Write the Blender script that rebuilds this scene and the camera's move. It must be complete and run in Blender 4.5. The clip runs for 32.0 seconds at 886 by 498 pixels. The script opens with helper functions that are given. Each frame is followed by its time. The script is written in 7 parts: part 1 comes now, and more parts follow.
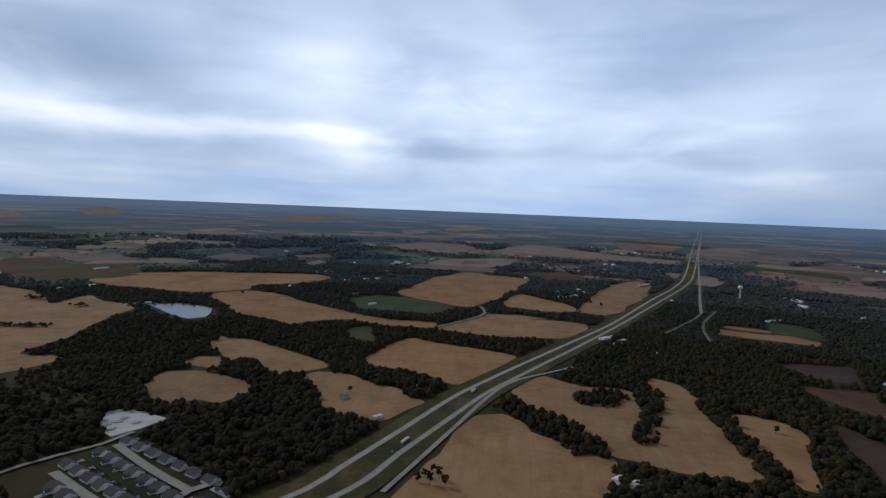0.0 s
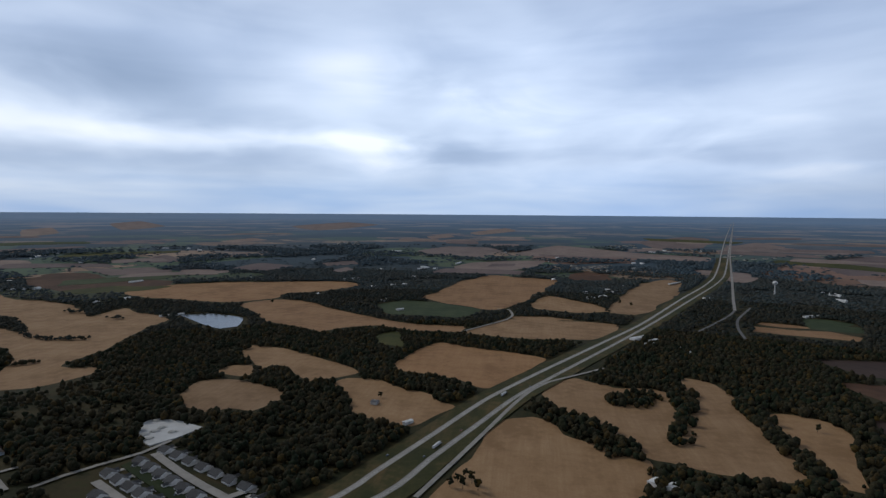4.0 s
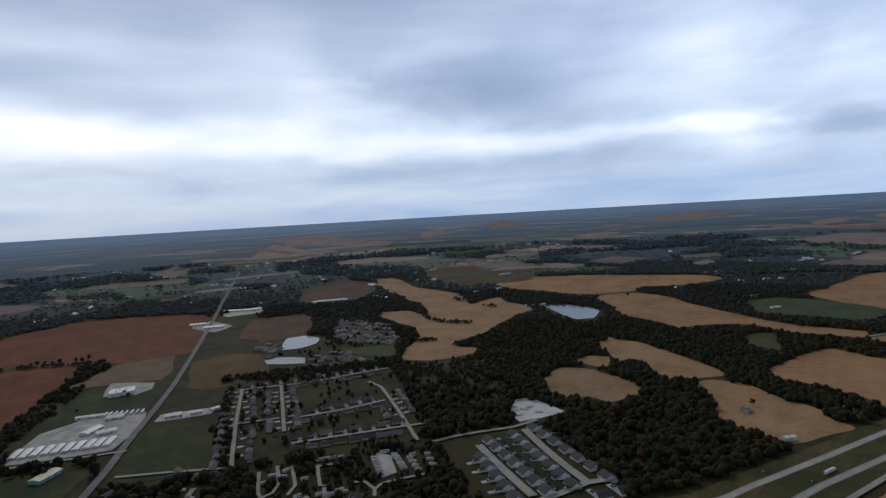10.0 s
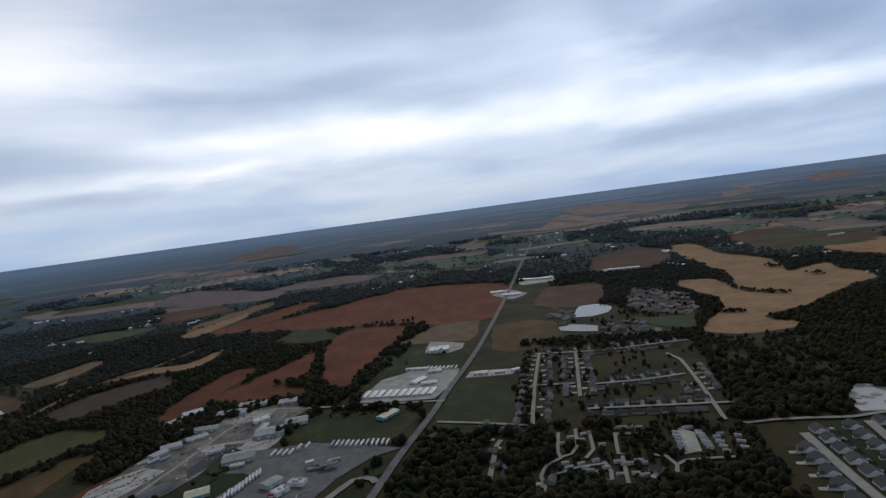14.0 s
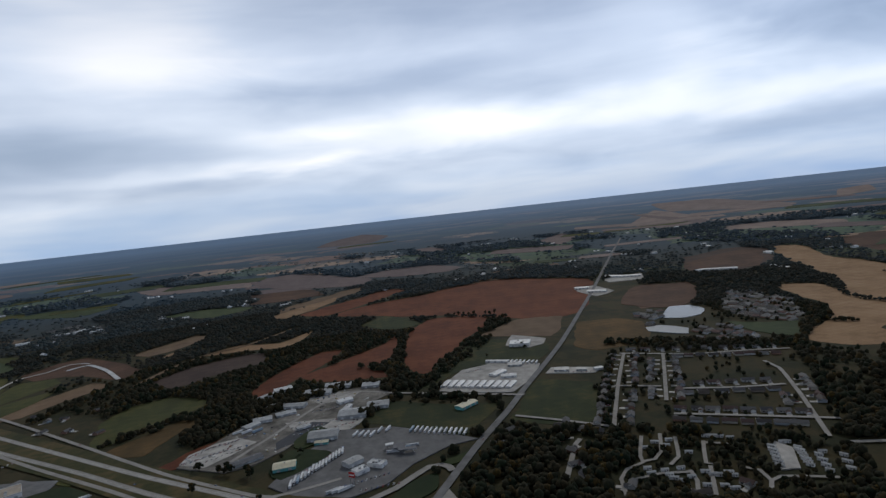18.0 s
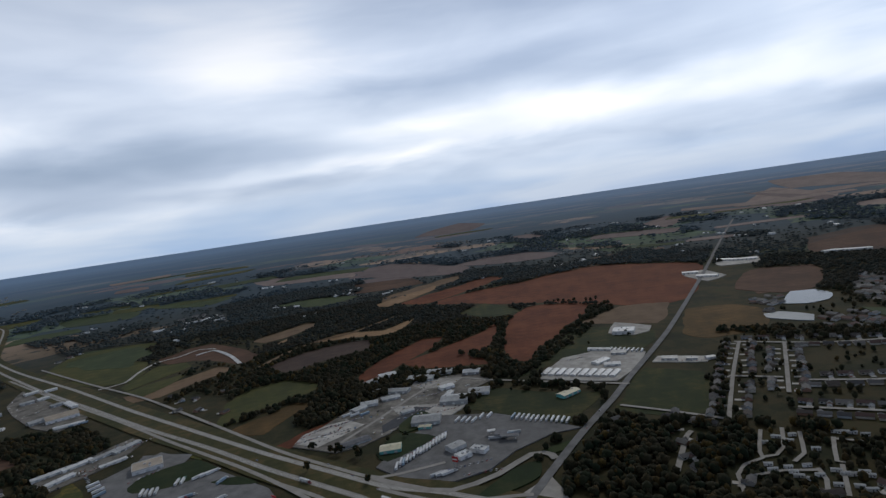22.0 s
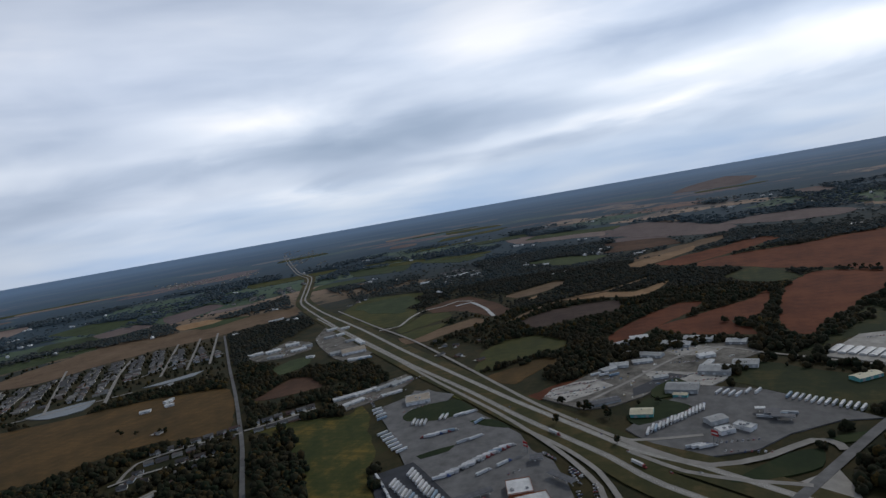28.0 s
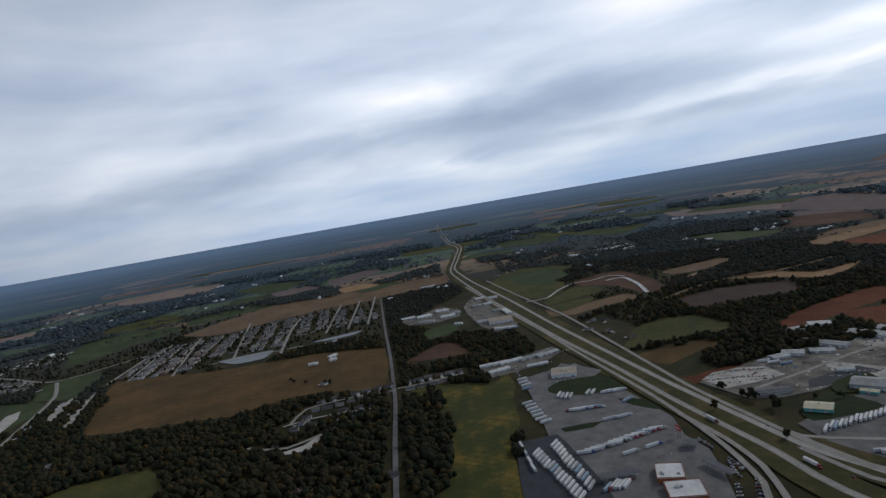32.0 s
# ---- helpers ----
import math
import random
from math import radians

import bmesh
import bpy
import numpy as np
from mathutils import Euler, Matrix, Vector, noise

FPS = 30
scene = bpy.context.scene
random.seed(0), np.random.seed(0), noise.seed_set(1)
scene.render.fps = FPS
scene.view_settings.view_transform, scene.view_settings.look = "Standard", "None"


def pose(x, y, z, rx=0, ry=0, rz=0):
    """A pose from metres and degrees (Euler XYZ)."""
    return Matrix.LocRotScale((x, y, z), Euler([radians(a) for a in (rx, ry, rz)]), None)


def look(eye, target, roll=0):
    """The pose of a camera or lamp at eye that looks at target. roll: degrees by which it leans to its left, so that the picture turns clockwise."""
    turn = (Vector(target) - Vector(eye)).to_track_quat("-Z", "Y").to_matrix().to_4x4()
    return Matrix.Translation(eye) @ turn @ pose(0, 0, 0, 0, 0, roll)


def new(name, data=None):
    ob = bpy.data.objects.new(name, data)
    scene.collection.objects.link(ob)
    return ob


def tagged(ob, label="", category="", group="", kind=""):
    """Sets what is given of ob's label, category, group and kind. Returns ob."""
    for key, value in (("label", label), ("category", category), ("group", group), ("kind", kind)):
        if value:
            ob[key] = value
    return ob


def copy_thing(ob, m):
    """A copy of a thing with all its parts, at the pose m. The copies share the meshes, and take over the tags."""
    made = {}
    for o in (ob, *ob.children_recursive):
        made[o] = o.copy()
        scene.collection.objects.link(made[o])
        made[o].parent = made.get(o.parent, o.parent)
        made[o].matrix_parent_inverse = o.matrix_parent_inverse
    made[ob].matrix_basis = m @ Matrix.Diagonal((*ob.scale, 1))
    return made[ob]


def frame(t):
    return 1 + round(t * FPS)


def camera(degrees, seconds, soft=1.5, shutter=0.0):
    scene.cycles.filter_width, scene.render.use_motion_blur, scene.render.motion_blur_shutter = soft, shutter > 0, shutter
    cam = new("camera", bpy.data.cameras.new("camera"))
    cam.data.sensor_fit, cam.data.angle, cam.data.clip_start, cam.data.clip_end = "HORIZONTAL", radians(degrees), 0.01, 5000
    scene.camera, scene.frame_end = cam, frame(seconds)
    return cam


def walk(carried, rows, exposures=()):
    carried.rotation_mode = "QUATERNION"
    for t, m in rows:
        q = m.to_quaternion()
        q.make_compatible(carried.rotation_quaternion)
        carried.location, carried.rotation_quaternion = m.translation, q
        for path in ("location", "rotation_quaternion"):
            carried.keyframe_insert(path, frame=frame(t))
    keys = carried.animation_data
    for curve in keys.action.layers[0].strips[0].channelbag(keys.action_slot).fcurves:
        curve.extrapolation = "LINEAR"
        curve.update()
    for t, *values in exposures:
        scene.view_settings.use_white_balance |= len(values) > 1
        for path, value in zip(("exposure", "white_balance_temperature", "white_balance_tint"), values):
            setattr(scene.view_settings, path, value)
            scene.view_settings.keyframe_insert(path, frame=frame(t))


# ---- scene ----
cam = camera(75.0, 32.0, soft=1.4)

PATH = [
    (0.0, pose(0, 0, 290, 85.97, -2.31, 6.64)),
    (0.5, pose(0, 0, 290, 86.06, -2.66, 6.54)),
    (1.0, pose(0, 0, 290, 86.18, -2.52, 6.78)),
    (1.5, pose(0, 0, 290, 86.41, -1.56, 6.89)),
    (2.0, pose(0, 0, 290, 86.30, -1.93, 6.77)),
    (2.5, pose(0, 0, 290, 86.33, -1.56, 6.84)),
    (4.5, pose(0, 0, 290, 86.35, -0.09, 10.96)),
    (5.0, pose(0, 0, 290, 86.51, -0.42, 14.50)),
    (5.5, pose(0, 0, 290, 86.57, 0.01, 17.93)),
    (6.0, pose(0, 0, 290, 86.50, -0.29, 21.05)),
    (6.5, pose(0, 0, 290, 86.53, 1.00, 23.68)),
    (7.0, pose(0, 0, 290, 86.53, 1.72, 25.46)),
    (7.5, pose(0, 0, 290, 86.53, 2.18, 27.05)),
    (8.0, pose(0, 0, 290, 86.49, 2.30, 29.43)),
    (8.5, pose(0, 0, 290, 86.46, 3.00, 32.61)),
    (9.0, pose(0, 0, 290, 86.52, 2.88, 35.94)),
    (9.5, pose(0, 0, 290, 86.58, 2.75, 39.66)),
    (10.0, pose(0, 0, 290, 86.50, 3.29, 42.99)),
    (10.5, pose(0, 0, 290, 86.58, 4.80, 45.81)),
    (11.0, pose(0, 0, 290, 86.49, 5.08, 47.69)),
    (11.5, pose(0, 0, 290, 86.57, 6.21, 50.84)),
    (12.0, pose(0, 0, 290, 86.32, 6.13, 54.72)),
    (12.5, pose(0, 0, 290, 86.14, 6.83, 58.79)),
    (13.0, pose(0, 0, 290, 86.05, 7.40, 62.96)),
    (13.5, pose(0, 0, 290, 86.12, 7.51, 66.96)),
    (14.0, pose(0, 0, 290, 86.08, 7.60, 70.97)),
    (14.5, pose(0, 0, 290, 86.18, 8.38, 74.96)),
    (15.0, pose(0, 0, 290, 86.06, 8.12, 78.10)),
    (15.5, pose(0, 0, 290, 85.95, 8.68, 79.16)),
    (17.5, pose(0, 0, 290, 86.28, 6.17, 79.34)),
    (18.0, pose(0, 0, 290, 86.29, 6.27, 79.43)),
    (18.5, pose(0, 0, 290, 86.40, 7.21, 79.18)),
    (19.0, pose(0, 0, 290, 86.42, 7.20, 79.73)),
    (19.5, pose(0, 0, 290, 86.35, 7.47, 80.15)),
    (20.0, pose(0, 0, 290, 86.23, 8.33, 82.29)),
    (20.5, pose(0, 0, 290, 86.11, 9.97, 83.83)),
    (21.0, pose(0, 0, 290, 86.16, 10.91, 85.26)),
    (21.5, pose(0, 0, 290, 86.16, 10.52, 87.07)),
    (22.0, pose(0, 0, 290, 86.28, 8.30, 89.01)),
    (22.5, pose(0, 0, 290, 86.24, 7.78, 90.68)),
    (23.0, pose(0, 0, 290, 86.31, 8.65, 92.40)),
    (23.5, pose(0, 0, 290, 86.27, 8.99, 94.07)),
    (24.0, pose(0, 0, 290, 86.30, 10.25, 96.30)),
    (24.5, pose(0, 0, 290, 86.19, 11.07, 98.55)),
    (25.0, pose(0, 0, 290, 85.87, 13.04, 100.61)),
    (25.5, pose(0, 0, 290, 85.85, 13.72, 103.01)),
    (27.5, pose(0, 0, 290, 86.04, 10.75, 111.65)),
    (28.0, pose(0, 0, 290, 86.11, 9.90, 113.59)),
    (28.5, pose(0, 0, 290, 86.35, 8.15, 114.99)),
    (29.0, pose(0, 0, 290, 86.37, 8.48, 116.60)),
    (29.5, pose(0, 0, 290, 86.25, 10.72, 118.47)),
    (30.0, pose(0, 0, 290, 86.16, 10.44, 120.54)),
    (30.5, pose(0, 0, 290, 85.85, 11.16, 122.62)),
    (31.0, pose(0, 0, 290, 85.62, 11.69, 124.63)),
    (31.5, pose(0, 0, 290, 85.83, 11.53, 126.59)),
    (32.0, pose(0, 0, 290, 85.78, 9.80, 128.48)),
]
walk(cam, PATH)

# ---- light: an overcast afternoon, streaked cloud ----
EYE_HEIGHT = 290.0
SUN_AZ, SUN_EL = radians(65), radians(35)

world = bpy.data.worlds.new("sky")
scene.world = world
world.use_nodes = True
wt = world.node_tree
wt.nodes.clear()


def wn(kind, **sets):
    n = wt.nodes.new(kind)
    for k, v in sets.items():
        n.inputs[k].default_value = v
    return n


def wmath(op, a, b=None, clamp=False):
    n = wt.nodes.new("ShaderNodeMath")
    n.operation, n.use_clamp = op, clamp
    for i, v in enumerate((a, b)):
        if v is None:
            continue
        if isinstance(v, (int, float)):
            n.inputs[i].default_value = v
        else:
            wt.links.new(v, n.inputs[i])
    return n.outputs[0]


def wramp(fac, stops):
    n = wt.nodes.new("ShaderNodeValToRGB")
    while len(n.color_ramp.elements) < len(stops):
        n.color_ramp.elements.new(0.5)
    for e, (p, c) in zip(n.color_ramp.elements, stops):
        e.position, e.color = p, (*c, 1)
    wt.links.new(fac, n.inputs[0])
    return n.outputs[0]


def wmix(fac, a, b):
    n = wt.nodes.new("ShaderNodeMix")
    n.data_type = "RGBA"
    for sock, v in ((n.inputs[0], fac), (n.inputs[6], a), (n.inputs[7], b)):
        if isinstance(v, (int, float)):
            sock.default_value = v
        else:
            wt.links.new(v, sock)
    return n.outputs[2]


tc = wt.nodes.new("ShaderNodeTexCoord")
turn = wt.nodes.new("ShaderNodeVectorRotate")
turn.rotation_type = "Z_AXIS"
turn.inputs["Angle"].default_value = radians(-14)   # the streaks run towards this bearing
wt.links.new(tc.outputs["Generated"], turn.inputs["Vector"])
sep = wt.nodes.new("ShaderNodeSeparateXYZ")
wt.links.new(turn.outputs[0], sep.inputs[0])
up = wmath("ADD", wmath("MAXIMUM", sep.outputs[2], 0.0), 0.2)
comb = wt.nodes.new("ShaderNodeCombineXYZ")
wt.links.new(wmath("DIVIDE", sep.outputs[0], up), comb.inputs[0])
wt.links.new(wmath("MULTIPLY", wmath("DIVIDE", sep.outputs[1], up), 0.8), comb.inputs[1])


def cloud(scale, detail, rough, dist, shift):
    n = wn("ShaderNodeTexNoise", Scale=scale, Detail=detail, Roughness=rough, Distortion=dist)
    m = wt.nodes.new("ShaderNodeVectorMath")
    m.operation = "ADD"
    m.inputs[1].default_value = shift
    wt.links.new(comb.outputs[0], m.inputs[0])
    wt.links.new(m.outputs[0], n.inputs["Vector"])
    return n.outputs["Fac"]


big = cloud(0.75, 3, 0.4, 0.5, (3.1, 7.7, 0))
fine = cloud(2.2, 4, 0.5, 0.5, (1.3, 2.9, 4))

# the deck's broad bright rents and dark bars, by bearing and height in degrees:
# bearing, height, half length, half depth, slope, strength
RENTS_NORTH = [(-25, 2.1, 4.4, 0.7, -1, -0.4), (-20.7, 6, 9.2, 1.9, 0, -0.6), (-19.1, 3.7, 9.1, 0.6, -2, 0.44), (-15.4, 12.4, 6.4, 2.6, 16, -0.35), (0.5, 5.3, 8.6, 0.7, 0, -0.3), (3, 5.6, 12.5, 0.8, 0, -0.35), (5.7, 9.6, 6.6, 1.6, -9, 0.38), (8, 5.5, 4.4, 1.2, 9, -0.4), (16.2, 12.7, 6, 2.6, -5, 0.69), (20.7, 4.6, 5.7, 0.7, 1, 0.38), (21.1, 6.5, 10.2, 0.9, 0, 1.12), (33.4, 6.9, 8.2, 1.3, -1, 0.44), (39.7, 11.2, 8.7, 1.4, -9, -0.45), (41.7, 7.5, 10.6, 1.2, -2, 0.69)]
RENTS_NORTHWEST = [(42.7, 13.4, 9.4, 1.7, -7, -0.6), (50, 6.5, 14.3, 1.1, 0, 0.7), (53.5, 3.9, 10.1, 1.2, 2, -0.3), (57.1, 12.8, 7, 3.9, -37, 0.44), (63.9, 11.1, 10.1, 1.1, 2, -0.3), (69.9, 9.5, 9.7, 1.4, -3, 0.26), (70, 7.3, 14.2, 1.1, -1, 0.53), (74.4, 8.3, 9.9, 1.1, 3, 0.53), (76, 17.8, 13.5, 1.9, -3, -0.2), (78.5, 9.3, 7.4, 0.9, 1, 0.4), (87, 12.5, 14.9, 1.4, 2, -0.6), (92.1, 5.8, 11.2, 0.6, 4, 0.44)]
RENTS_WEST = [(92.4, 9.1, 7.6, 0.9, 1, 0.45), (94, 7.9, 7.2, 1.4, 1, 0.63), (96, 13, 11, 1.3, 2, -0.3), (97, 3, 7.8, 0.6, 4, 0.27), (99.7, 5.7, 10.4, 0.6, 3, 0.45), (100.6, 16.9, 4.9, 3.4, 1, 0.36), (105.4, 16.3, 5.8, 3.5, 7, 0.45), (106.1, 5.8, 11.9, 0.7, 1, 0.54), (115.6, 9, 8.9, 0.7, 1, -0.35), (119.1, 7.9, 15.3, 0.9, 4, -0.5), (121.5, 3.1, 11.1, 0.6, 0, 0.32)]
RENTS_SOUTHWEST = [(127.6, 3.8, 4.2, 0.6, 0, 0.81), (131, 7.2, 12.1, 1.2, 2, -0.65), (132.6, 11.1, 9.2, 1.2, 3, 0.81), (135.6, 12.5, 5.3, 0.8, 4, 0.41), (144.9, 10, 8.2, 0.9, 5, -0.4), (147.2, 18.9, 9.5, 2.6, 5, 0.47), (153.9, 5.3, 10.3, 0.9, 1, -0.5)]
whole = wt.nodes.new("ShaderNodeSeparateXYZ")
wt.links.new(tc.outputs["Generated"], whole.inputs[0])
# bearing counted leftwards from north, cut behind the viewer's back
bearing = wmath("ADD", wmath("MULTIPLY", wmath("ARCTAN2", whole.outputs[1], whole.outputs[0]), 180 / math.pi), -90.0)
bearing = wmath("ADD", bearing, wmath("MULTIPLY", wmath("LESS_THAN", bearing, -120.0), 360.0))
height = wmath("MULTIPLY", wmath("ARCSINE", whole.outputs[2]), 180 / math.pi)
dome = wt.nodes.new("ShaderNodeCombineXYZ")
wt.links.new(bearing, dome.inputs[0])
wt.links.new(height, dome.inputs[1])


def strata(scale, stretch, detail, shift):
    mp = wn("ShaderNodeMapping", Scale=(scale * stretch, scale, 1.0), Location=shift)
    wt.links.new(dome.outputs[0], mp.inputs[0])
    n = wn("ShaderNodeTexNoise", Scale=1.0, Detail=detail, Roughness=0.55, Distortion=0.3)
    wt.links.new(mp.outputs[0], n.inputs["Vector"])
    return n.outputs["Fac"]


wisp = strata(0.30, 0.16, 3, (2.0, 5.0, 0))
wave = strata(0.16, 0.45, 3, (7.0, 1.0, 3))
bent = wt.nodes.new("ShaderNodeCombineXYZ")
wt.links.new(wmath("ADD", bearing, wmath("MULTIPLY", wmath("SUBTRACT", fine, 0.5), 14.0)), bent.inputs[0])
wt.links.new(wmath("ADD", height, wmath("ADD", wmath("MULTIPLY", wmath("SUBTRACT", wave, 0.5), 3.6), wmath("MULTIPLY", wmath("SUBTRACT", wisp, 0.5), 1.0))), bent.inputs[1])
rent = wmath("ADD", 0.0, 0.0)
for quarter in (RENTS_NORTH, RENTS_NORTHWEST, RENTS_WEST, RENTS_SOUTHWEST):
    for az, el, half, deep, slope, power in quarter:
        mp = wn("ShaderNodeMapping", Location=(az, el, 0), Rotation=(0, 0, -radians(slope)), Scale=(half, deep * 1.15, 1.0))
        mp.vector_type = "TEXTURE"
        wt.links.new(bent.outputs[0], mp.inputs[0])
        sq = wt.nodes.new("ShaderNodeVectorMath")
        sq.operation = "DOT_PRODUCT"
        wt.links.new(mp.outputs[0], sq.inputs[0])
        wt.links.new(mp.outputs[0], sq.inputs[1])
        rent = wmath("ADD", rent, wmath("MULTIPLY", wmath("EXPONENT", wmath("MULTIPLY", sq.outputs["Value"], -0.9)), power))
texture = wmath("ADD", wmath("ADD", wmath("MULTIPLY", big, 0.60), wmath("MULTIPLY", fine, 0.20)), wmath("MULTIPLY", wisp, 0.20))
tone = wmath("ADD", wmath("ADD", wmath("MULTIPLY", texture, 0.66), 0.150), wmath("MULTIPLY", rent, 0.125))
cloud_col = wramp(tone, [(0.30, (0.27, 0.36, 0.52)), (0.42, (0.42, 0.52, 0.70)), (0.52, (0.63, 0.73, 0.90)), (0.62, (0.92, 0.97, 1.06))])
haze = wramp(sep.outputs[2], [(0.0, (1, 1, 1)), (0.03, (0.8, 0.8, 0.8)), (0.085, (0.0, 0.0, 0.0))])
low_col = wramp(wisp, [(0.36, (0.38, 0.53, 0.77)), (0.64, (0.58, 0.68, 0.83))])
veil = wmix(haze, cloud_col, low_col)
# the cloud is thin and bright low on the sun's side; overhead, out of view, it is set dark and warm to dim the land
dot = wt.nodes.new("ShaderNodeVectorMath")
dot.operation = "DOT_PRODUCT"
dot.inputs[1].default_value = (-math.sin(SUN_AZ), math.cos(SUN_AZ), 0.0)
wt.links.new(tc.outputs["Generated"], dot.inputs[0])
side = wramp(wmath("ADD", wmath("MULTIPLY", dot.outputs["Value"], 0.5), 0.5), [(0.0, (0.58, 0.58, 0.6)), (0.35, (0.80, 0.805, 0.82)), (0.62, (1.02, 1.02, 1.03)), (0.75, (1.03, 1.03, 1.03)), (1.0, (0.98, 0.98, 0.98))])
thick = wramp(sep.outputs[2], [(0.0, (0.90, 0.93, 0.97)), (0.08, (1.02, 1.02, 1.02)), (0.15, (1.12, 1.11, 1.09)), (0.26, (1.0, 1.01, 1.03)), (0.42, (0.70, 0.72, 0.76)), (0.6, (0.24, 0.23, 0.21)), (1.0, (0.18, 0.165, 0.145))])


def wmul(a, b):
    n = wt.nodes.new("ShaderNodeMix")
    n.data_type, n.blend_type = "RGBA", "MULTIPLY"
    n.inputs[0].default_value = 1.0
    wt.links.new(a, n.inputs[6])
    wt.links.new(b, n.inputs[7])
    return n.outputs[2]


white = wt.nodes.new("ShaderNodeRGB").outputs[0]
white.default_value = (1, 1, 1, 1)
veil = wmul(wmul(wmul(veil, side), thick), wmix(haze, white, side))
cool = wt.nodes.new("ShaderNodeVectorMath")
cool.operation = "DOT_PRODUCT"
cool.inputs[1].default_value = (math.sin(radians(20)), math.cos(radians(20)), 0.0)
wt.links.new(tc.outputs["Generated"], cool.inputs[0])
veil = wmul(veil, wramp(wmath("ADD", wmath("MULTIPLY", cool.outputs["Value"], 0.5), 0.5), [(0.0, (1.08, 1.02, 0.95)), (0.5, (1.0, 1.0, 1.0)), (1.0, (0.96, 1.0, 1.05))]))
sky = wt.nodes.new("ShaderNodeTexSky")
sky.sky_type, sky.sun_disc = "NISHITA", False
sky.sun_elevation, sky.sun_rotation = SUN_EL, -SUN_AZ
bg_sky = wn("ShaderNodeBackground", Strength=0.05)
wt.links.new(sky.outputs[0], bg_sky.inputs[0])
bg_cloud = wn("ShaderNodeBackground", Strength=1.05)
wt.links.new(veil, bg_cloud.inputs[0])
both = wt.nodes.new("ShaderNodeMixShader")
both.inputs[0].default_value = 0.92
wt.links.new(bg_sky.outputs[0], both.inputs[1])
wt.links.new(bg_cloud.outputs[0], both.inputs[2])
wo = wt.nodes.new("ShaderNodeOutputWorld")
wt.links.new(both.outputs[0], wo.inputs[0])

sun = new("sun", bpy.data.lights.new("sun", "SUN"))
sun.data.energy, sun.data.angle, sun.data.color = 1.0, radians(14), (1.0, 0.96, 0.90)
sun.matrix_world = look((0, 0, 600), (math.sin(SUN_AZ) * math.cos(SUN_EL) * 100, -math.cos(SUN_AZ) * math.cos(SUN_EL) * 100, 600 - math.sin(SUN_EL) * 100))
scene.view_settings.exposure = 0.0

# ---- materials ----


class Mat:
    """A small builder of node materials."""

    def __init__(self, name, rough=0.9, metal=0.0, spec=0.2):
        self.m = bpy.data.materials.new(name)
        self.m.use_nodes = True
        self.t = self.m.node_tree
        self.p = self.t.nodes["Principled BSDF"]
        self.p.inputs["Roughness"].default_value = rough
        self.p.inputs["Metallic"].default_value = metal
        self.p.inputs["Specular IOR Level"].default_value = spec

    def n(self, kind, **sets):
        n = self.t.nodes.new(kind)
        for k, v in sets.items():
            n.inputs[k].default_value = v
        return n

    def link(self, a, b):
        self.t.links.new(a, b)

    def coords(self, plan=False):
        if plan:
            u = self.t.nodes.new("ShaderNodeUVMap")
            u.uv_map = "plan"
            return u.outputs[0]
        return self.t.nodes.new("ShaderNodeTexCoord").outputs["Object"]

    def noise(self, vec, scale, detail=4, rough=0.6, stretch=None, angle=0.0):
        if stretch:
            mp = self.n("ShaderNodeMapping", Scale=stretch, Rotation=(0, 0, angle))
            self.link(vec, mp.inputs[0])
            vec = mp.outputs[0]
        n = self.n("ShaderNodeTexNoise", Scale=scale, Detail=detail, Roughness=rough)
        self.link(vec, n.inputs["Vector"])
        return n.outputs["Fac"]

    def ramp(self, fac, stops, step=False):
        n = self.t.nodes.new("ShaderNodeValToRGB")
        if step:
            n.color_ramp.interpolation = "CONSTANT"
        while len(n.color_ramp.elements) < len(stops):
            n.color_ramp.elements.new(0.5)
        for e, (p, c) in zip(n.color_ramp.elements, stops):
            e.position, e.color = p, (*c, 1)
        self.link(fac, n.inputs[0])
        return n.outputs[0]

    def mix(self, fac, a, b, mode="MIX"):
        n = self.t.nodes.new("ShaderNodeMix")
        n.data_type, n.blend_type = "RGBA", mode
        for sock, v in ((n.inputs[0], fac), (n.inputs[6], a), (n.inputs[7], b)):
            if isinstance(v, (int, float)):
                sock.default_value = v
            elif isinstance(v, tuple):
                sock.default_value = (*v, 1)
            else:
                self.link(v, sock)
        return n.outputs[2]

    def done(self, colour, bump=None, strength=0.3, distance=0.3):
        if isinstance(colour, tuple):
            self.p.inputs["Base Color"].default_value = (*colour, 1)
        else:
            self.link(colour, self.p.inputs["Base Color"])
        if bump is not None:
            b = self.n("ShaderNodeBump", Strength=strength, Distance=distance)
            self.link(bump, b.inputs["Height"])
            self.link(b.outputs[0], self.p.inputs["Normal"])
        return self.m


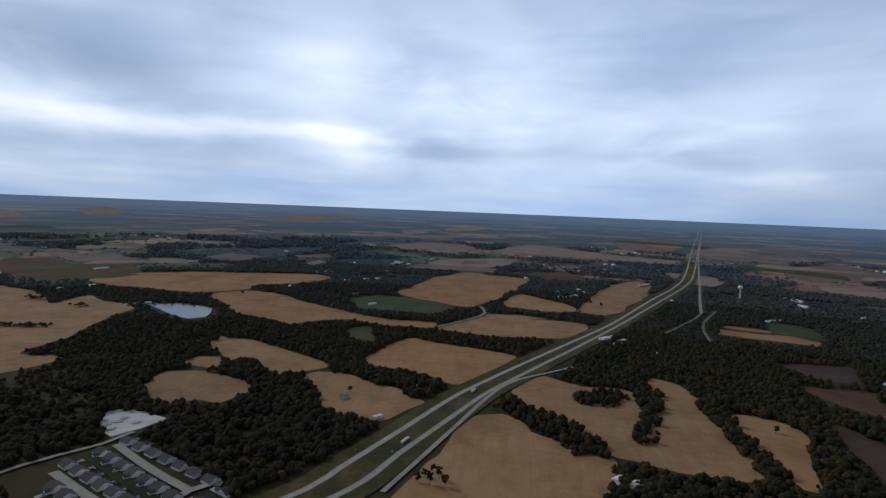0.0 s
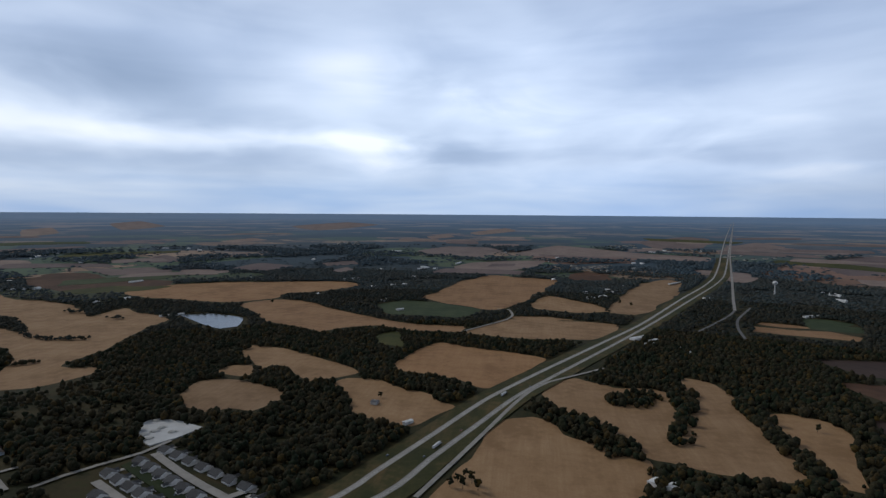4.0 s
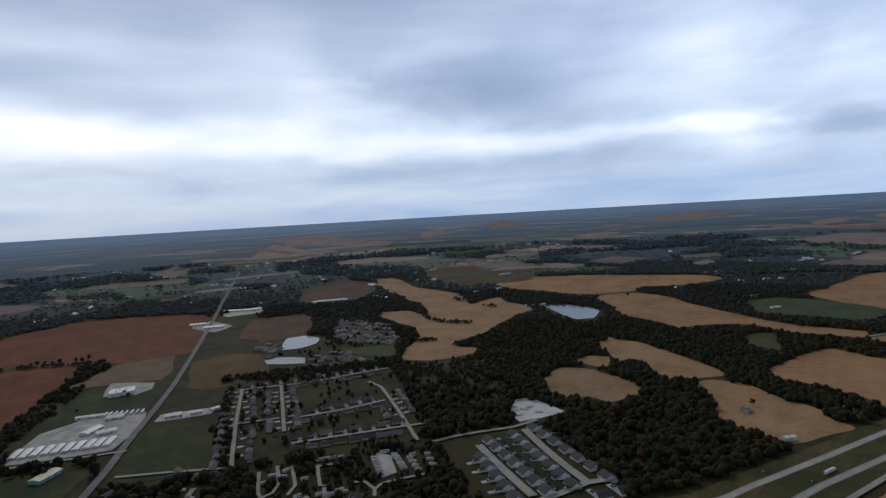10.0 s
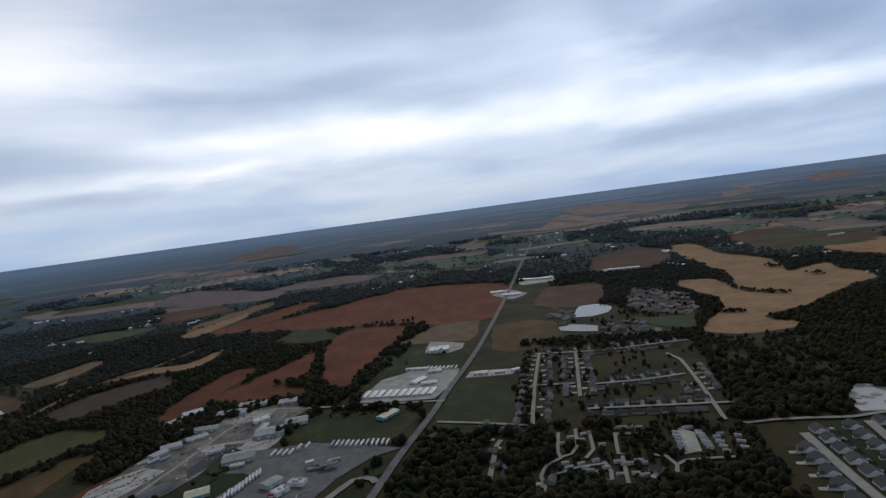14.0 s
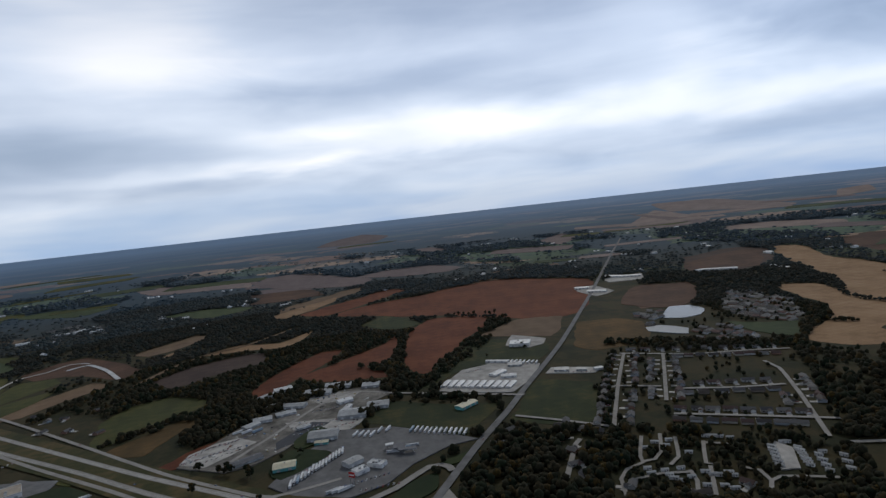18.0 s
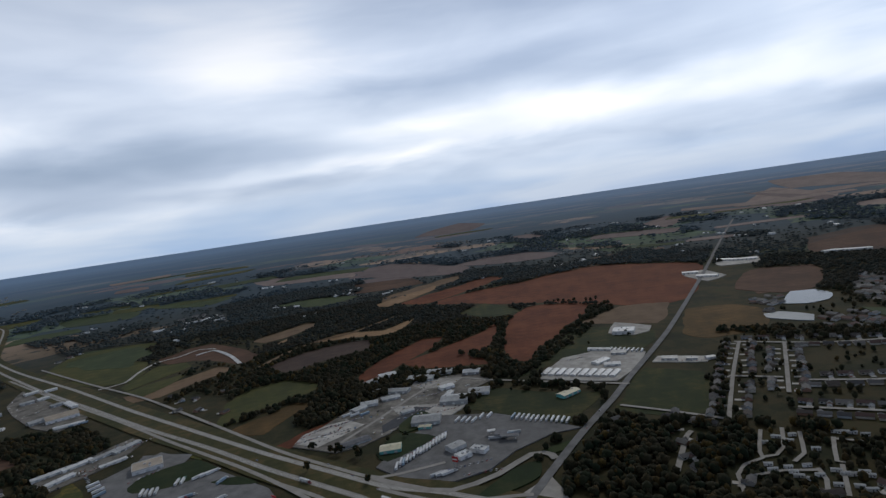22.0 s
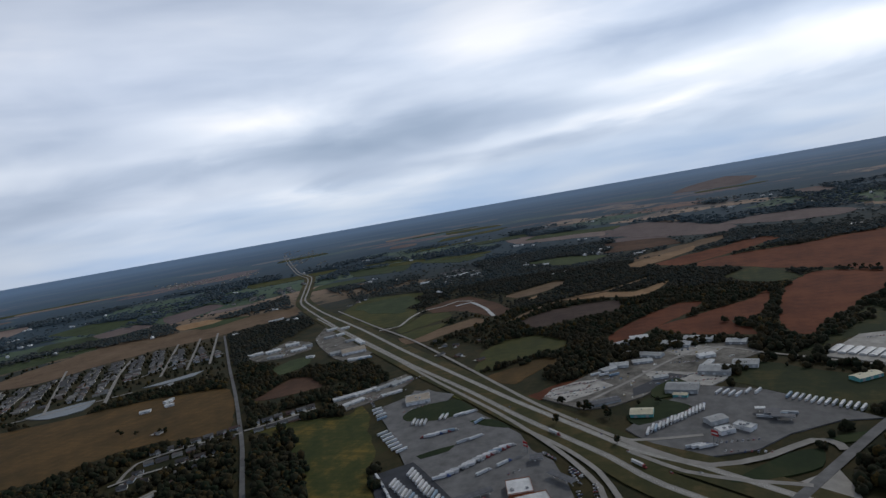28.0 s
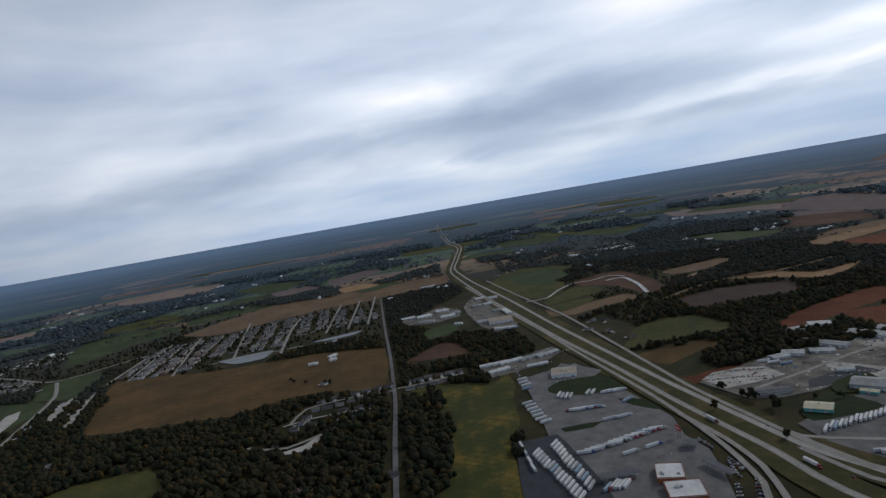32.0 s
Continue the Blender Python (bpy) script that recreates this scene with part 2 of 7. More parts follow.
def soil(name, dark, mid, light, rows=0.5, angle=0.3):
    """Stubble or soil: broad patches, drill rows and fine grain; coordinates in metres."""
    m = Mat(name, 0.95)
    v = m.coords()
    rnd = m.n("ShaderNodeObjectInfo").outputs["Random"]
    broad = m.noise(v, 0.011, 5, 0.6)
    streak = m.noise(v, 0.16, 3, 0.6, (1.0, 0.06, 1.0), angle)
    grain = m.noise(v, 0.35, 4, 0.7)
    mid_scale = m.noise(v, 0.045, 5, 0.7)
    both = m.mix(0.42, broad, mid_scale)
    c = m.ramp(both, [(0.405, dark), (0.5, mid), (0.60, light)])
    c = m.mix(m.ramp(streak, [(0.35, (0, 0, 0)), (0.7, (rows,) * 3)]), c, dark)
    c = m.mix(m.ramp(grain, [(0.3, (0.35, 0.35, 0.35)), (0.75, (0, 0, 0))]), c, dark)
    tint = m.ramp(rnd, [(0.0, (0.86, 0.86, 0.88)), (1.0, (1.1, 1.06, 1.0))])
    return m.done(m.mix(1.0, c, tint, "MULTIPLY"), grain, 0.4, 0.4)


def plain(name, colour, rough=0.7, var=0.12, scale=0.6, metal=0.0, spec=0.3, per_object=0.0):
    """Paint, metal or plaster with blotches, streaks and a slight change from piece to piece."""
    m = Mat(name, rough, metal, spec)
    v = m.coords()
    a = m.noise(v, scale, 5, 0.65)
    b = m.noise(v, scale * 7, 3, 0.6)
    dark = tuple(c * (1 - 2 * var) for c in colour)
    lite = tuple(min(1, c * (1 + var)) for c in colour)
    c = m.ramp(a, [(0.3, dark), (0.7, lite)])
    c = m.mix(m.ramp(b, [(0.4, (var, var, var)), (0.7, (0, 0, 0))]), c, dark)
    if per_object:
        rnd = m.n("ShaderNodeObjectInfo").outputs["Random"]
        lo, hi = 1 - per_object, 1 + per_object * 0.4
        c = m.mix(1.0, c, m.ramp(rnd, [(0, (lo, lo, lo)), (1, (hi, hi, hi))]), "MULTIPLY")
    return m.done(c, b, 0.15, 0.05)


def choice(name, colours, rough=0.6, spec=0.3):
    """One of several colours, by the object's own random number."""
    m = Mat(name, rough, 0.0, spec)
    rnd = m.n("ShaderNodeObjectInfo").outputs["Random"]
    c = m.ramp(rnd, [(i / len(colours), k) for i, k in enumerate(colours)], True)
    g = m.noise(m.coords(), 0.9, 5, 0.65)
    c = m.mix(m.ramp(g, [(0.35, (0.3, 0.3, 0.3)), (0.7, (0, 0, 0))]), c, (0.09, 0.085, 0.08))
    return m.done(c)


MATS = {
    "stubble": soil("tan_stubble", (0.236, 0.145, 0.076), (0.338, 0.216, 0.120), (0.40, 0.268, 0.157), 0.45, 0.5),
    "stubble_orange": soil("orange_stubble", (0.255, 0.143, 0.071), (0.366, 0.213, 0.106), (0.415, 0.252, 0.131), 0.4, 1.2),
    "stubble_brown": soil("brown_stubble", (0.075, 0.049, 0.017), (0.122, 0.074, 0.025), (0.18, 0.104, 0.036), 0.5, 0.9),
    "stubble_dull": soil("dull_stubble", (0.13, 0.088, 0.055), (0.185, 0.126, 0.080), (0.225, 0.156, 0.10), 0.45, 0.7),
    # stubble and soil with distance haze mixed into the colour
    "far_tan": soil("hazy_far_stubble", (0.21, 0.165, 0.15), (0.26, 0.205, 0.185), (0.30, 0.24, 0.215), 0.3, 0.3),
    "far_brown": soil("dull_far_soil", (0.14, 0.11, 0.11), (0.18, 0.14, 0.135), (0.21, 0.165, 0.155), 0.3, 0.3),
    "red_soil": soil("red_soil", (0.0936, 0.0285, 0.0121), (0.1435, 0.0427, 0.0171), (0.1924, 0.0627, 0.0270), 0.4, 2.1),
    "brown_soil": soil("brown_soil", (0.075, 0.042, 0.028), (0.11, 0.06, 0.038), (0.145, 0.082, 0.05), 0.4, 0.2),
    "dark_soil": soil("dark_soil", (0.055, 0.036, 0.030), (0.075, 0.05, 0.04), (0.095, 0.064, 0.05), 0.4, 1.7),
    "yellow_grass": soil("yellow_grass", (0.0387, 0.0541, 0.0137), (0.0903, 0.0884, 0.0210), (0.2838, 0.1872, 0.0378), 0.6, 0.6),
    "grass_olive": soil("olive_grass", (0.0473, 0.0541, 0.0147), (0.0731, 0.0811, 0.0210), (0.1161, 0.1040, 0.0294), 0.5, 0.8),
    "grass": soil("rough_grass", (0.0189, 0.0302, 0.0095), (0.0344, 0.0447, 0.0131), (0.0903, 0.0749, 0.0210), 0.5, 0.1),
    "meadow": soil("green_meadow", (0.038, 0.056, 0.024), (0.052, 0.076, 0.032), (0.078, 0.10, 0.044), 0.4, 0.4),
    "verge": soil("mown_verge", (0.034, 0.040, 0.013), (0.070, 0.062, 0.022), (0.145, 0.10, 0.042), 0.5, 0.9),
    "lawn": soil("dark_green_lawn", (0.0146, 0.0281, 0.0084), (0.0232, 0.0395, 0.0115), (0.0430, 0.0520, 0.0168), 0.3, 0.3),
    "concrete": plain("pale_concrete", (0.50, 0.48, 0.445), 0.9, 0.22, 0.05, per_object=0.2),
    "yard": plain("mottled_yard_gravel", (0.225, 0.21, 0.185), 0.95, 0.38, 0.035),
    "gravel": plain("white_gravel", (0.60, 0.61, 0.61), 0.95, 0.12, 0.03),
    "asphalt": plain("grey_asphalt", (0.175, 0.175, 0.176), 0.9, 0.2, 0.05, per_object=0.1),
    "asphalt_dark": plain("dark_asphalt", (0.045, 0.05, 0.062), 0.8, 0.2, 0.06),
    "road": plain("worn_concrete_road", (0.33, 0.315, 0.29), 0.85, 0.14, 0.06, per_object=0.12),
    "line": plain("white_road_paint", (0.6, 0.6, 0.56), 0.8, 0.2, 0.3),
}


def ground_material():
    """Leaf-strewn wood floor near by; farther out a patchwork of woods, pasture and stubble, with haze painted in as
    blue.
    """
    m = Mat("open_country", 0.97)
    v = m.coords(True)                       # kilometres on the plan
    far = m.n("ShaderNodeAttribute")
    far.attribute_name = "far"
    near_c = m.ramp(m.noise(v, 14, 7, 0.75), [(0.3, (0.012, 0.016, 0.007)), (0.45, (0.026, 0.028, 0.010)), (0.56, (0.050, 0.039, 0.015)), (0.66, (0.040, 0.041, 0.013)), (0.78, (0.080, 0.052, 0.019))])
    warp = m.n("ShaderNodeVectorMath")
    warp.operation = "ADD"
    wob = m.n("ShaderNodeTexNoise", Scale=2.6, Detail=4.0)
    m.link(v, wob.inputs["Vector"])
    half = m.n("ShaderNodeVectorMath")
    half.operation = "SCALE"
    half.inputs["Scale"].default_value = 0.3
    m.link(wob.outputs["Color"], half.inputs[0])
    m.link(v, warp.inputs[0])
    m.link(half.outputs[0], warp.inputs[1])
    cell = m.n("ShaderNodeTexVoronoi", Scale=1.5)
    m.link(warp.outputs[0], cell.inputs["Vector"])
    sepc = m.n("ShaderNodeSeparateColor")
    m.link(cell.outputs["Color"], sepc.inputs[0])
    # the far woods' tones here already carry a painted blue haze
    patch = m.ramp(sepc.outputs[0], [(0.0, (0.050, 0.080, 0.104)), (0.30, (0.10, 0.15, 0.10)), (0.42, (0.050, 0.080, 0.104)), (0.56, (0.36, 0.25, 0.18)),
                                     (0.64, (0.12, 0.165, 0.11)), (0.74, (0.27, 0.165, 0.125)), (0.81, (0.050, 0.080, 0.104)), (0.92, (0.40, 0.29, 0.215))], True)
    wood = m.ramp(m.noise(v, 0.8, 8, 0.68), [(0.48, (0, 0, 0)), (0.52, (1, 1, 1))])
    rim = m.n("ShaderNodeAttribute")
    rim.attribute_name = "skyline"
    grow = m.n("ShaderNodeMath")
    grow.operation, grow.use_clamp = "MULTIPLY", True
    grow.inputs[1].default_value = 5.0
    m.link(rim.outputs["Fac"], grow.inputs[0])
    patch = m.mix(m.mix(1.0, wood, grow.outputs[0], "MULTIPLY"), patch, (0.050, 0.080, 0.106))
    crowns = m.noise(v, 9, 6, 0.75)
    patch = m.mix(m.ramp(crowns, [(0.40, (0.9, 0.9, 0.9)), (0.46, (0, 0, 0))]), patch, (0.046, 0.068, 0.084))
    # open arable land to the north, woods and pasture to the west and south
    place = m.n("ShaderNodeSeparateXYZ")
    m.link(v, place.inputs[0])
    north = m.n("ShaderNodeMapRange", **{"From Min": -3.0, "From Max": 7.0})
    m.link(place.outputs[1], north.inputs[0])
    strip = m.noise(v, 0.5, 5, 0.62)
    # wood colours bluer still, standing in for haze
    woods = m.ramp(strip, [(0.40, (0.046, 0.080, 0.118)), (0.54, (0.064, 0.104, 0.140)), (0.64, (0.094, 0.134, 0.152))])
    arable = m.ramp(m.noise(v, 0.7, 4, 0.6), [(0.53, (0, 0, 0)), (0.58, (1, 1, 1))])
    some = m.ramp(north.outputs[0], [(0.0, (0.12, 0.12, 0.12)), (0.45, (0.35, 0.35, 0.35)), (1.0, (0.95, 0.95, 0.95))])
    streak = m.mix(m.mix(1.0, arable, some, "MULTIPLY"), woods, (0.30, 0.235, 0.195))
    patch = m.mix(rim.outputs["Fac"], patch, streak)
    # towards the horizon the colour fades to a painted haze blue
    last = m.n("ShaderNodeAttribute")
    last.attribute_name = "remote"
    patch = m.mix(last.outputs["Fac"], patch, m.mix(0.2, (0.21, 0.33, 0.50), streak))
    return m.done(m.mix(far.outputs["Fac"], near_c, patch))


def leaf_material(name, stops, gap=(0.013, 0.015, 0.009)):
    m = Mat(name, 0.95, spec=0.1)
    isl = m.n("ShaderNodeNewGeometry").outputs["Random Per Island"]
    obj = m.n("ShaderNodeObjectInfo").outputs["Random"]
    add = m.n("ShaderNodeMath")
    add.operation = "FRACT"
    s = m.n("ShaderNodeMath")
    s.operation = "ADD"
    m.link(isl, s.inputs[0])
    m.link(obj, s.inputs[1])
    m.link(s.outputs[0], add.inputs[0])
    c = m.ramp(add.outputs[0], stops)
    drift = m.noise(m.coords(), 0.009, 4, 0.6)
    c = m.mix(m.ramp(drift, [(0.44, (0, 0, 0)), (0.60, (0.8, 0.8, 0.8))]), c, m.mix(0.55, c, (0.052, 0.038, 0.022)))
    # darkness of gaps between leaves, drawn into the colour at the bump's lows
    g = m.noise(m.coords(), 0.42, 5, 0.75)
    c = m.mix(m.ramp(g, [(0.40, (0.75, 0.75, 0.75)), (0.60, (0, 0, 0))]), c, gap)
    return m.done(c, g, 0.4, 0.5)


LEAF = leaf_material("autumn_leaves", [(0.0, (0.012, 0.021, 0.012)), (0.3, (0.020, 0.029, 0.014)), (0.5, (0.027, 0.028, 0.016)), (0.68, (0.041, 0.037, 0.021)), (0.84, (0.055, 0.042, 0.019)), (0.94, (0.076, 0.048, 0.015)), (1.0, (0.10, 0.068, 0.018))])
# leaf colours of the outer rings, paler and bluer to paint in haze
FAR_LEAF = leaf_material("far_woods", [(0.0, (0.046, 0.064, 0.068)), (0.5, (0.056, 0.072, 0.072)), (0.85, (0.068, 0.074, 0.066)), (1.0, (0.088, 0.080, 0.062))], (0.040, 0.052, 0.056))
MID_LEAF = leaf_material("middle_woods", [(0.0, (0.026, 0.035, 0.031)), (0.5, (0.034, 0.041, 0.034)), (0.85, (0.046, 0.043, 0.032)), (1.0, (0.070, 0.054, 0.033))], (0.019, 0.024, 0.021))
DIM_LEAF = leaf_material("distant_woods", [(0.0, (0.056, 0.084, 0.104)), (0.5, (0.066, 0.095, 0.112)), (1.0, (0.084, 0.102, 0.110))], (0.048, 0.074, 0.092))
BARK = plain("grey_bark", (0.09, 0.075, 0.06), 0.95, 0.25, 1.2)

# ---- plan helpers: flat plan metres; the far country rises gently towards the skyline ----
FLAT, REACH = 1500.0, 3350.0


def rise(x, y):
    d = math.hypot(x, y)
    return 1.0 if d <= FLAT else (FLAT + REACH * (d - FLAT) / (d - FLAT + REACH)) / d


def spot(x, y, h=0.0):
    k = rise(x, y)
    return Vector((x * k, y * k, EYE_HEIGHT * (1 - k) + h))


def at(x, y, yaw=0.0, h=0.0):
    """Pose of a thing on the ground at a place of the plan; yaw in radians."""
    k = rise(x, y)
    return Matrix.Translation(spot(x, y, h)) @ Matrix.Rotation(yaw, 4, "Z") @ Matrix.Scale(k, 4)


def mesh_object(name, verts, faces, mat, parent=None, label="", uv=None):
    me = bpy.data.meshes.new(name)
    me.from_pydata([tuple(v) for v in verts], [], faces)
    if uv is not None:
        lay = me.uv_layers.new(name="plan")
        idx = np.empty(len(me.loops), dtype=np.int32)
        me.loops.foreach_get("vertex_index", idx)
        lay.data.foreach_set("uv", np.asarray(uv, dtype=np.float32)[idx].ravel())
    me.materials.append(mat)
    ob = new(name, me)
    if parent:
        ob.parent = parent
    if label:
        tagged(ob, label)
    return ob


def part(name, bm, mat, parent, label=""):
    me = bpy.data.meshes.new(name)
    bm.to_mesh(me)
    bm.free()
    me.materials.append(mat)
    ob = new(name, me)
    ob.parent = parent
    if label:
        tagged(ob, label)
    return ob


def thing(name, label, category, group=""):
    return tagged(new(name), label, category, group)


def smooth(points, step=25.0, closed=True, tight=0.36):
    """A rounded line through the corners of a plan outline."""
    n, res = len(points), []
    for i in range(n if closed else n - 1):
        p1, p2 = Vector(points[i]), Vector(points[(i + 1) % n])
        p0 = Vector(points[(i - 1) % n]) if closed or i else p1
        p3 = Vector(points[(i + 2) % n]) if closed or i < n - 2 else p2
        m1, m2 = (p2 - p0) * tight, (p3 - p1) * tight
        ln = (p2 - p1).length
        m1 *= min(1, ln / max(m1.length, 1e-6))
        m2 *= min(1, ln / max(m2.length, 1e-6))
        k = max(1, min(24, int(ln / step)))
        for j in range(k):
            t = j / k
            a, b = t * t * t, t * t
            res.append((2 * a - 3 * b + 1) * p1 + (a - 2 * b + t) * m1 + (3 * b - 2 * a) * p2 + (a - b) * m2)
    if not closed:
        res.append(Vector(points[-1]))
    return res


OPEN, ZONES, LINES = [], [], []     # outlines that keep the woods away, zones, road lines
LEVEL = [0.08]


def sheet(name, pts, mat, h, edge=0.0):
    """A thin slab over an outline, cut along rings of the plan so that it follows the rise."""
    bm = bmesh.new()
    vs = [bm.verts.new((p[0], p[1], 0)) for p in pts]
    f = bm.faces.new(vs)
    f.normal_update()
    if f.normal.z < 0:
        f.normal_flip()
    far = max(math.hypot(p[0], p[1]) for p in pts)
    if far > FLAT:
        xs, ys = [p[0] for p in pts], [p[1] for p in pts]
        cut = max(120.0, (max(xs) - min(xs) + max(ys) - min(ys)) / 16)
        for lo, hi, no in ((min(xs), max(xs), (1, 0, 0)), (min(ys), max(ys), (0, 1, 0))):
            c = lo + cut
            while c < hi:
                bmesh.ops.bisect_plane(bm, geom=bm.verts[:] + bm.edges[:] + bm.faces[:], plane_co=(no[0] * c, no[1] * c, 0), plane_no=no)
                c += cut
    bmesh.ops.triangulate(bm, faces=bm.faces[:])
    rim = [e for e in bm.edges if e.is_boundary]
    top = {v: v for v in bm.verts}
    for v in bm.verts:
        v.co = spot(v.co.x, v.co.y, h)
    out = bmesh.ops.extrude_edge_only(bm, edges=rim)
    for v in (g for g in out["geom"] if isinstance(g, bmesh.types.BMVert)):
        v.co.z -= h + 0.3
    me = bpy.data.meshes.new(name)
    bm.to_mesh(me)
    bm.free()
    me.materials.append(mat)
    return new(name, me)


def field(mat, label, corners):
    LEVEL[0] += 0.006
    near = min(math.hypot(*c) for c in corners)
    # beyond this, bare fields take the colours with haze painted in
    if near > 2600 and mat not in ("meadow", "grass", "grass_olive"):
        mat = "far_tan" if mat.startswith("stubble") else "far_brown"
    pts = smooth(corners, 12 if near < 1300 else 40, tight=0.36 if len(corners) > 9 else 0.2)
    amp = 4.5 if near < 1300 else 9.0
    pts = [p + Vector((noise.noise(Vector((p.x / 28, p.y / 28, 1))), noise.noise(Vector((p.x / 28, p.y / 28, 6))))) * amp for p in pts]
    if near < 2600:
        pts = [p + Vector((noise.noise(Vector((p.x / 110, p.y / 110, 21))), noise.noise(Vector((p.x / 110, p.y / 110, 33))))) * (10.0 + near * 0.006) for p in pts]
    OPEN.append(pts)
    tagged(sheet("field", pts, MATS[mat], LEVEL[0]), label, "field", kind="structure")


YARDS = []


def lot(mat, label, corners):
    LEVEL[0] += 0.006
    if mat == "yard" or "vehicles" in label or "workshops" in label:
        YARDS.append([Vector(c) for c in corners])
    pts = smooth(corners, 40, tight=0.15)
    OPEN.append(pts)
    tagged(sheet("pavement", pts, MATS[mat], LEVEL[0] + 0.05), label, "paved yard", kind="structure")


def island(label, corners):
    LEVEL[0] += 0.006
    pts = smooth(corners, 12)
    OPEN.append(pts)
    tagged(sheet("verge", pts, MATS["lawn"], LEVEL[0] + 0.12), label, "grass island", kind="structure")


def zone(kind, corners):
    ZONES.append((kind, [Vector(c) for c in corners]))


def hedge(width, corners):
    LINES.append(("hedge", width, smooth(corners, 20, False)))


WATER = Mat("pond_water", 0.2, spec=0.3)
WATER = WATER.done((0.07, 0.085, 0.09), WATER.noise(WATER.coords(), 0.8, 3), 0.06, 0.1)


DULL_WATER = Mat("silty_pond_water", 0.35, spec=0.12)
DULL_WATER = DULL_WATER.done(DULL_WATER.ramp(DULL_WATER.noise(DULL_WATER.coords(), 0.05, 3), [(0.3, (0.13, 0.15, 0.165)), (0.7, (0.17, 0.19, 0.20))]))


def pond(label, corners):
    LEVEL[0] += 0.006
    pts = smooth(corners)
    OPEN.append(pts)
    mid = sum(pts, Vector((0, 0))) / len(pts)
    OPEN.append([mid + (p - mid) * (1 + 14 / max((p - mid).length, 14)) for p in pts])
    tagged(sheet("water", pts, DULL_WATER if "estate" in label or "shallow" in label else WATER, LEVEL[0] + 0.05), label, "pond", kind="structure")


def ribbon(name, pts, w0, w1, h, mat, parent=None):
    """A strip between two offsets of a line, with short sides."""
    vs, fs = [], []
    for i, p in enumerate(pts):
        a, b = pts[max(0, i - 1)], pts[min(len(pts) - 1, i + 1)]
        d = (b - a).normalized()
        nrm = Vector((-d.y, d.x))
        for w, z in ((w0, h - 0.25), (w0, h), (w1, h), (w1, h - 0.25)):
            q = p + nrm * w
            vs.append(spot(q.x, q.y, z))
    for i in range(len(pts) - 1):
        for j in range(3):
            a = i * 4 + j
            fs.append((a, a + 1, a + 5, a + 4))
    ob = mesh_object(name, vs, [tuple(reversed(f)) for f in fs], mat)
    if parent:
        ob.parent = parent
    return ob


def road(name, label, width, mat, corners):
    LEVEL[0] += 0.006
    pts = smooth(corners, 22, False)
    LINES.append(("road", width, pts))
    ob = tagged(ribbon(name, pts, -width / 2, width / 2, LEVEL[0] + 0.12, MATS[mat]), label, "road", kind="structure")
    if name.startswith("highway"):
        for w in (-width / 2 + 2.2, width / 2 - 3.2, -0.4):
            ribbon("lane_line", pts, w - 0.15, w + 0.15, LEVEL[0] + 0.135, MATS["line"], ob)
        verge = tagged(ribbon("verge", [p for p in pts if p.length < 4200], -width / 2 - 19, width / 2 + 19, LEVEL[0] - 0.01, MATS["verge"]), "mown green and straw-coloured highway verge", "grass verge", kind="structure")
    return ob


# ---- ground: one sheet out to the skyline ----


def build_ground(name, label, r0, r1, mat):
    rings = [r0]
    while rings[-1] < r1:
        rings.append(min(r1, max(60.0, rings[-1] * 1.08)))
    seg, vs, uv, fs, far = 200, [], [], [], []
    for r in rings:
        for j in range(seg):
            a = 2 * math.pi * j / seg
            x, y = -r * math.sin(a), r * math.cos(a)
            vs.append(spot(x, y))
            uv.append((x / 1000, y / 1000))
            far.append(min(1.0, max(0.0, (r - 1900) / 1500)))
    for i in range(len(rings) - 1):
        for j in range(seg):
            k = (j + 1) % seg
            fs.append((i * seg + j, (i + 1) * seg + j, (i + 1) * seg + k, i * seg + k))
    ob = mesh_object(name, vs, fs, mat, uv=uv)
    at_far = ob.data.attributes.new("far", "FLOAT", "POINT")
    at_far.data.foreach_set("value", far)
    # how much painted haze the land takes, by distance on the plan
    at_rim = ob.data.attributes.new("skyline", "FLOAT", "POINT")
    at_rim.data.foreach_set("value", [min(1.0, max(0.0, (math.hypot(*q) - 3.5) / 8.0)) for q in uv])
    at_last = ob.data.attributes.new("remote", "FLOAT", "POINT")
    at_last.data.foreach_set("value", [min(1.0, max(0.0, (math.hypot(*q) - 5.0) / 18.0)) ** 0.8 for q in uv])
    tagged(ob, label, "ground", kind="structure")


LAND = ground_material()
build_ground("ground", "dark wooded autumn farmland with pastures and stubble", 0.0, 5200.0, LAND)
build_ground("backdrop", "distant farmland and woods on the horizon, blue-grey haze painted into the colour", 5200.0, 60000.0, LAND)

# fields, by colour of their stubble or soil
field('stubble', 'harvested tan stubble field beside dark woods', [(-88, 606), (-69, 702), (-45, 785), (4, 817), (30, 796), (42, 752), (82, 733), (111, 705), (137, 687), (133, 650), (121, 607), (64, 542), (-38, 512), (-102, 536)])
field('stubble', 'tan stubble field with wooded tongues reaching in', [(17, 922), (32, 971), (76, 1023), (135, 976), (175, 985), (216, 969), (209, 882), (239, 967), (261, 1050), (291, 1039), (322, 941), (304, 853), (314, 758), (303, 672), (277, 664), (195, 668), (140, 692), (117, 713), (102, 737), (95, 788), (73, 820), (39, 836), (21, 874)])
field('stubble', 'narrow tan stubble field between tree lines', [(337, 881), (367, 891), (406, 874), (420, 819), (379, 718), (344, 642), (325, 655), (326, 696), (321, 777), (327, 846)])
field('dark_soil', 'dark grey ploughed field', [(485, 897), (513, 774), (443, 617), (424, 632), (445, 753)])
field('brown_soil', 'brown ploughed strip between woods', [(522, 1082), (588, 1066), (639, 1055), (594, 910), (547, 946)])
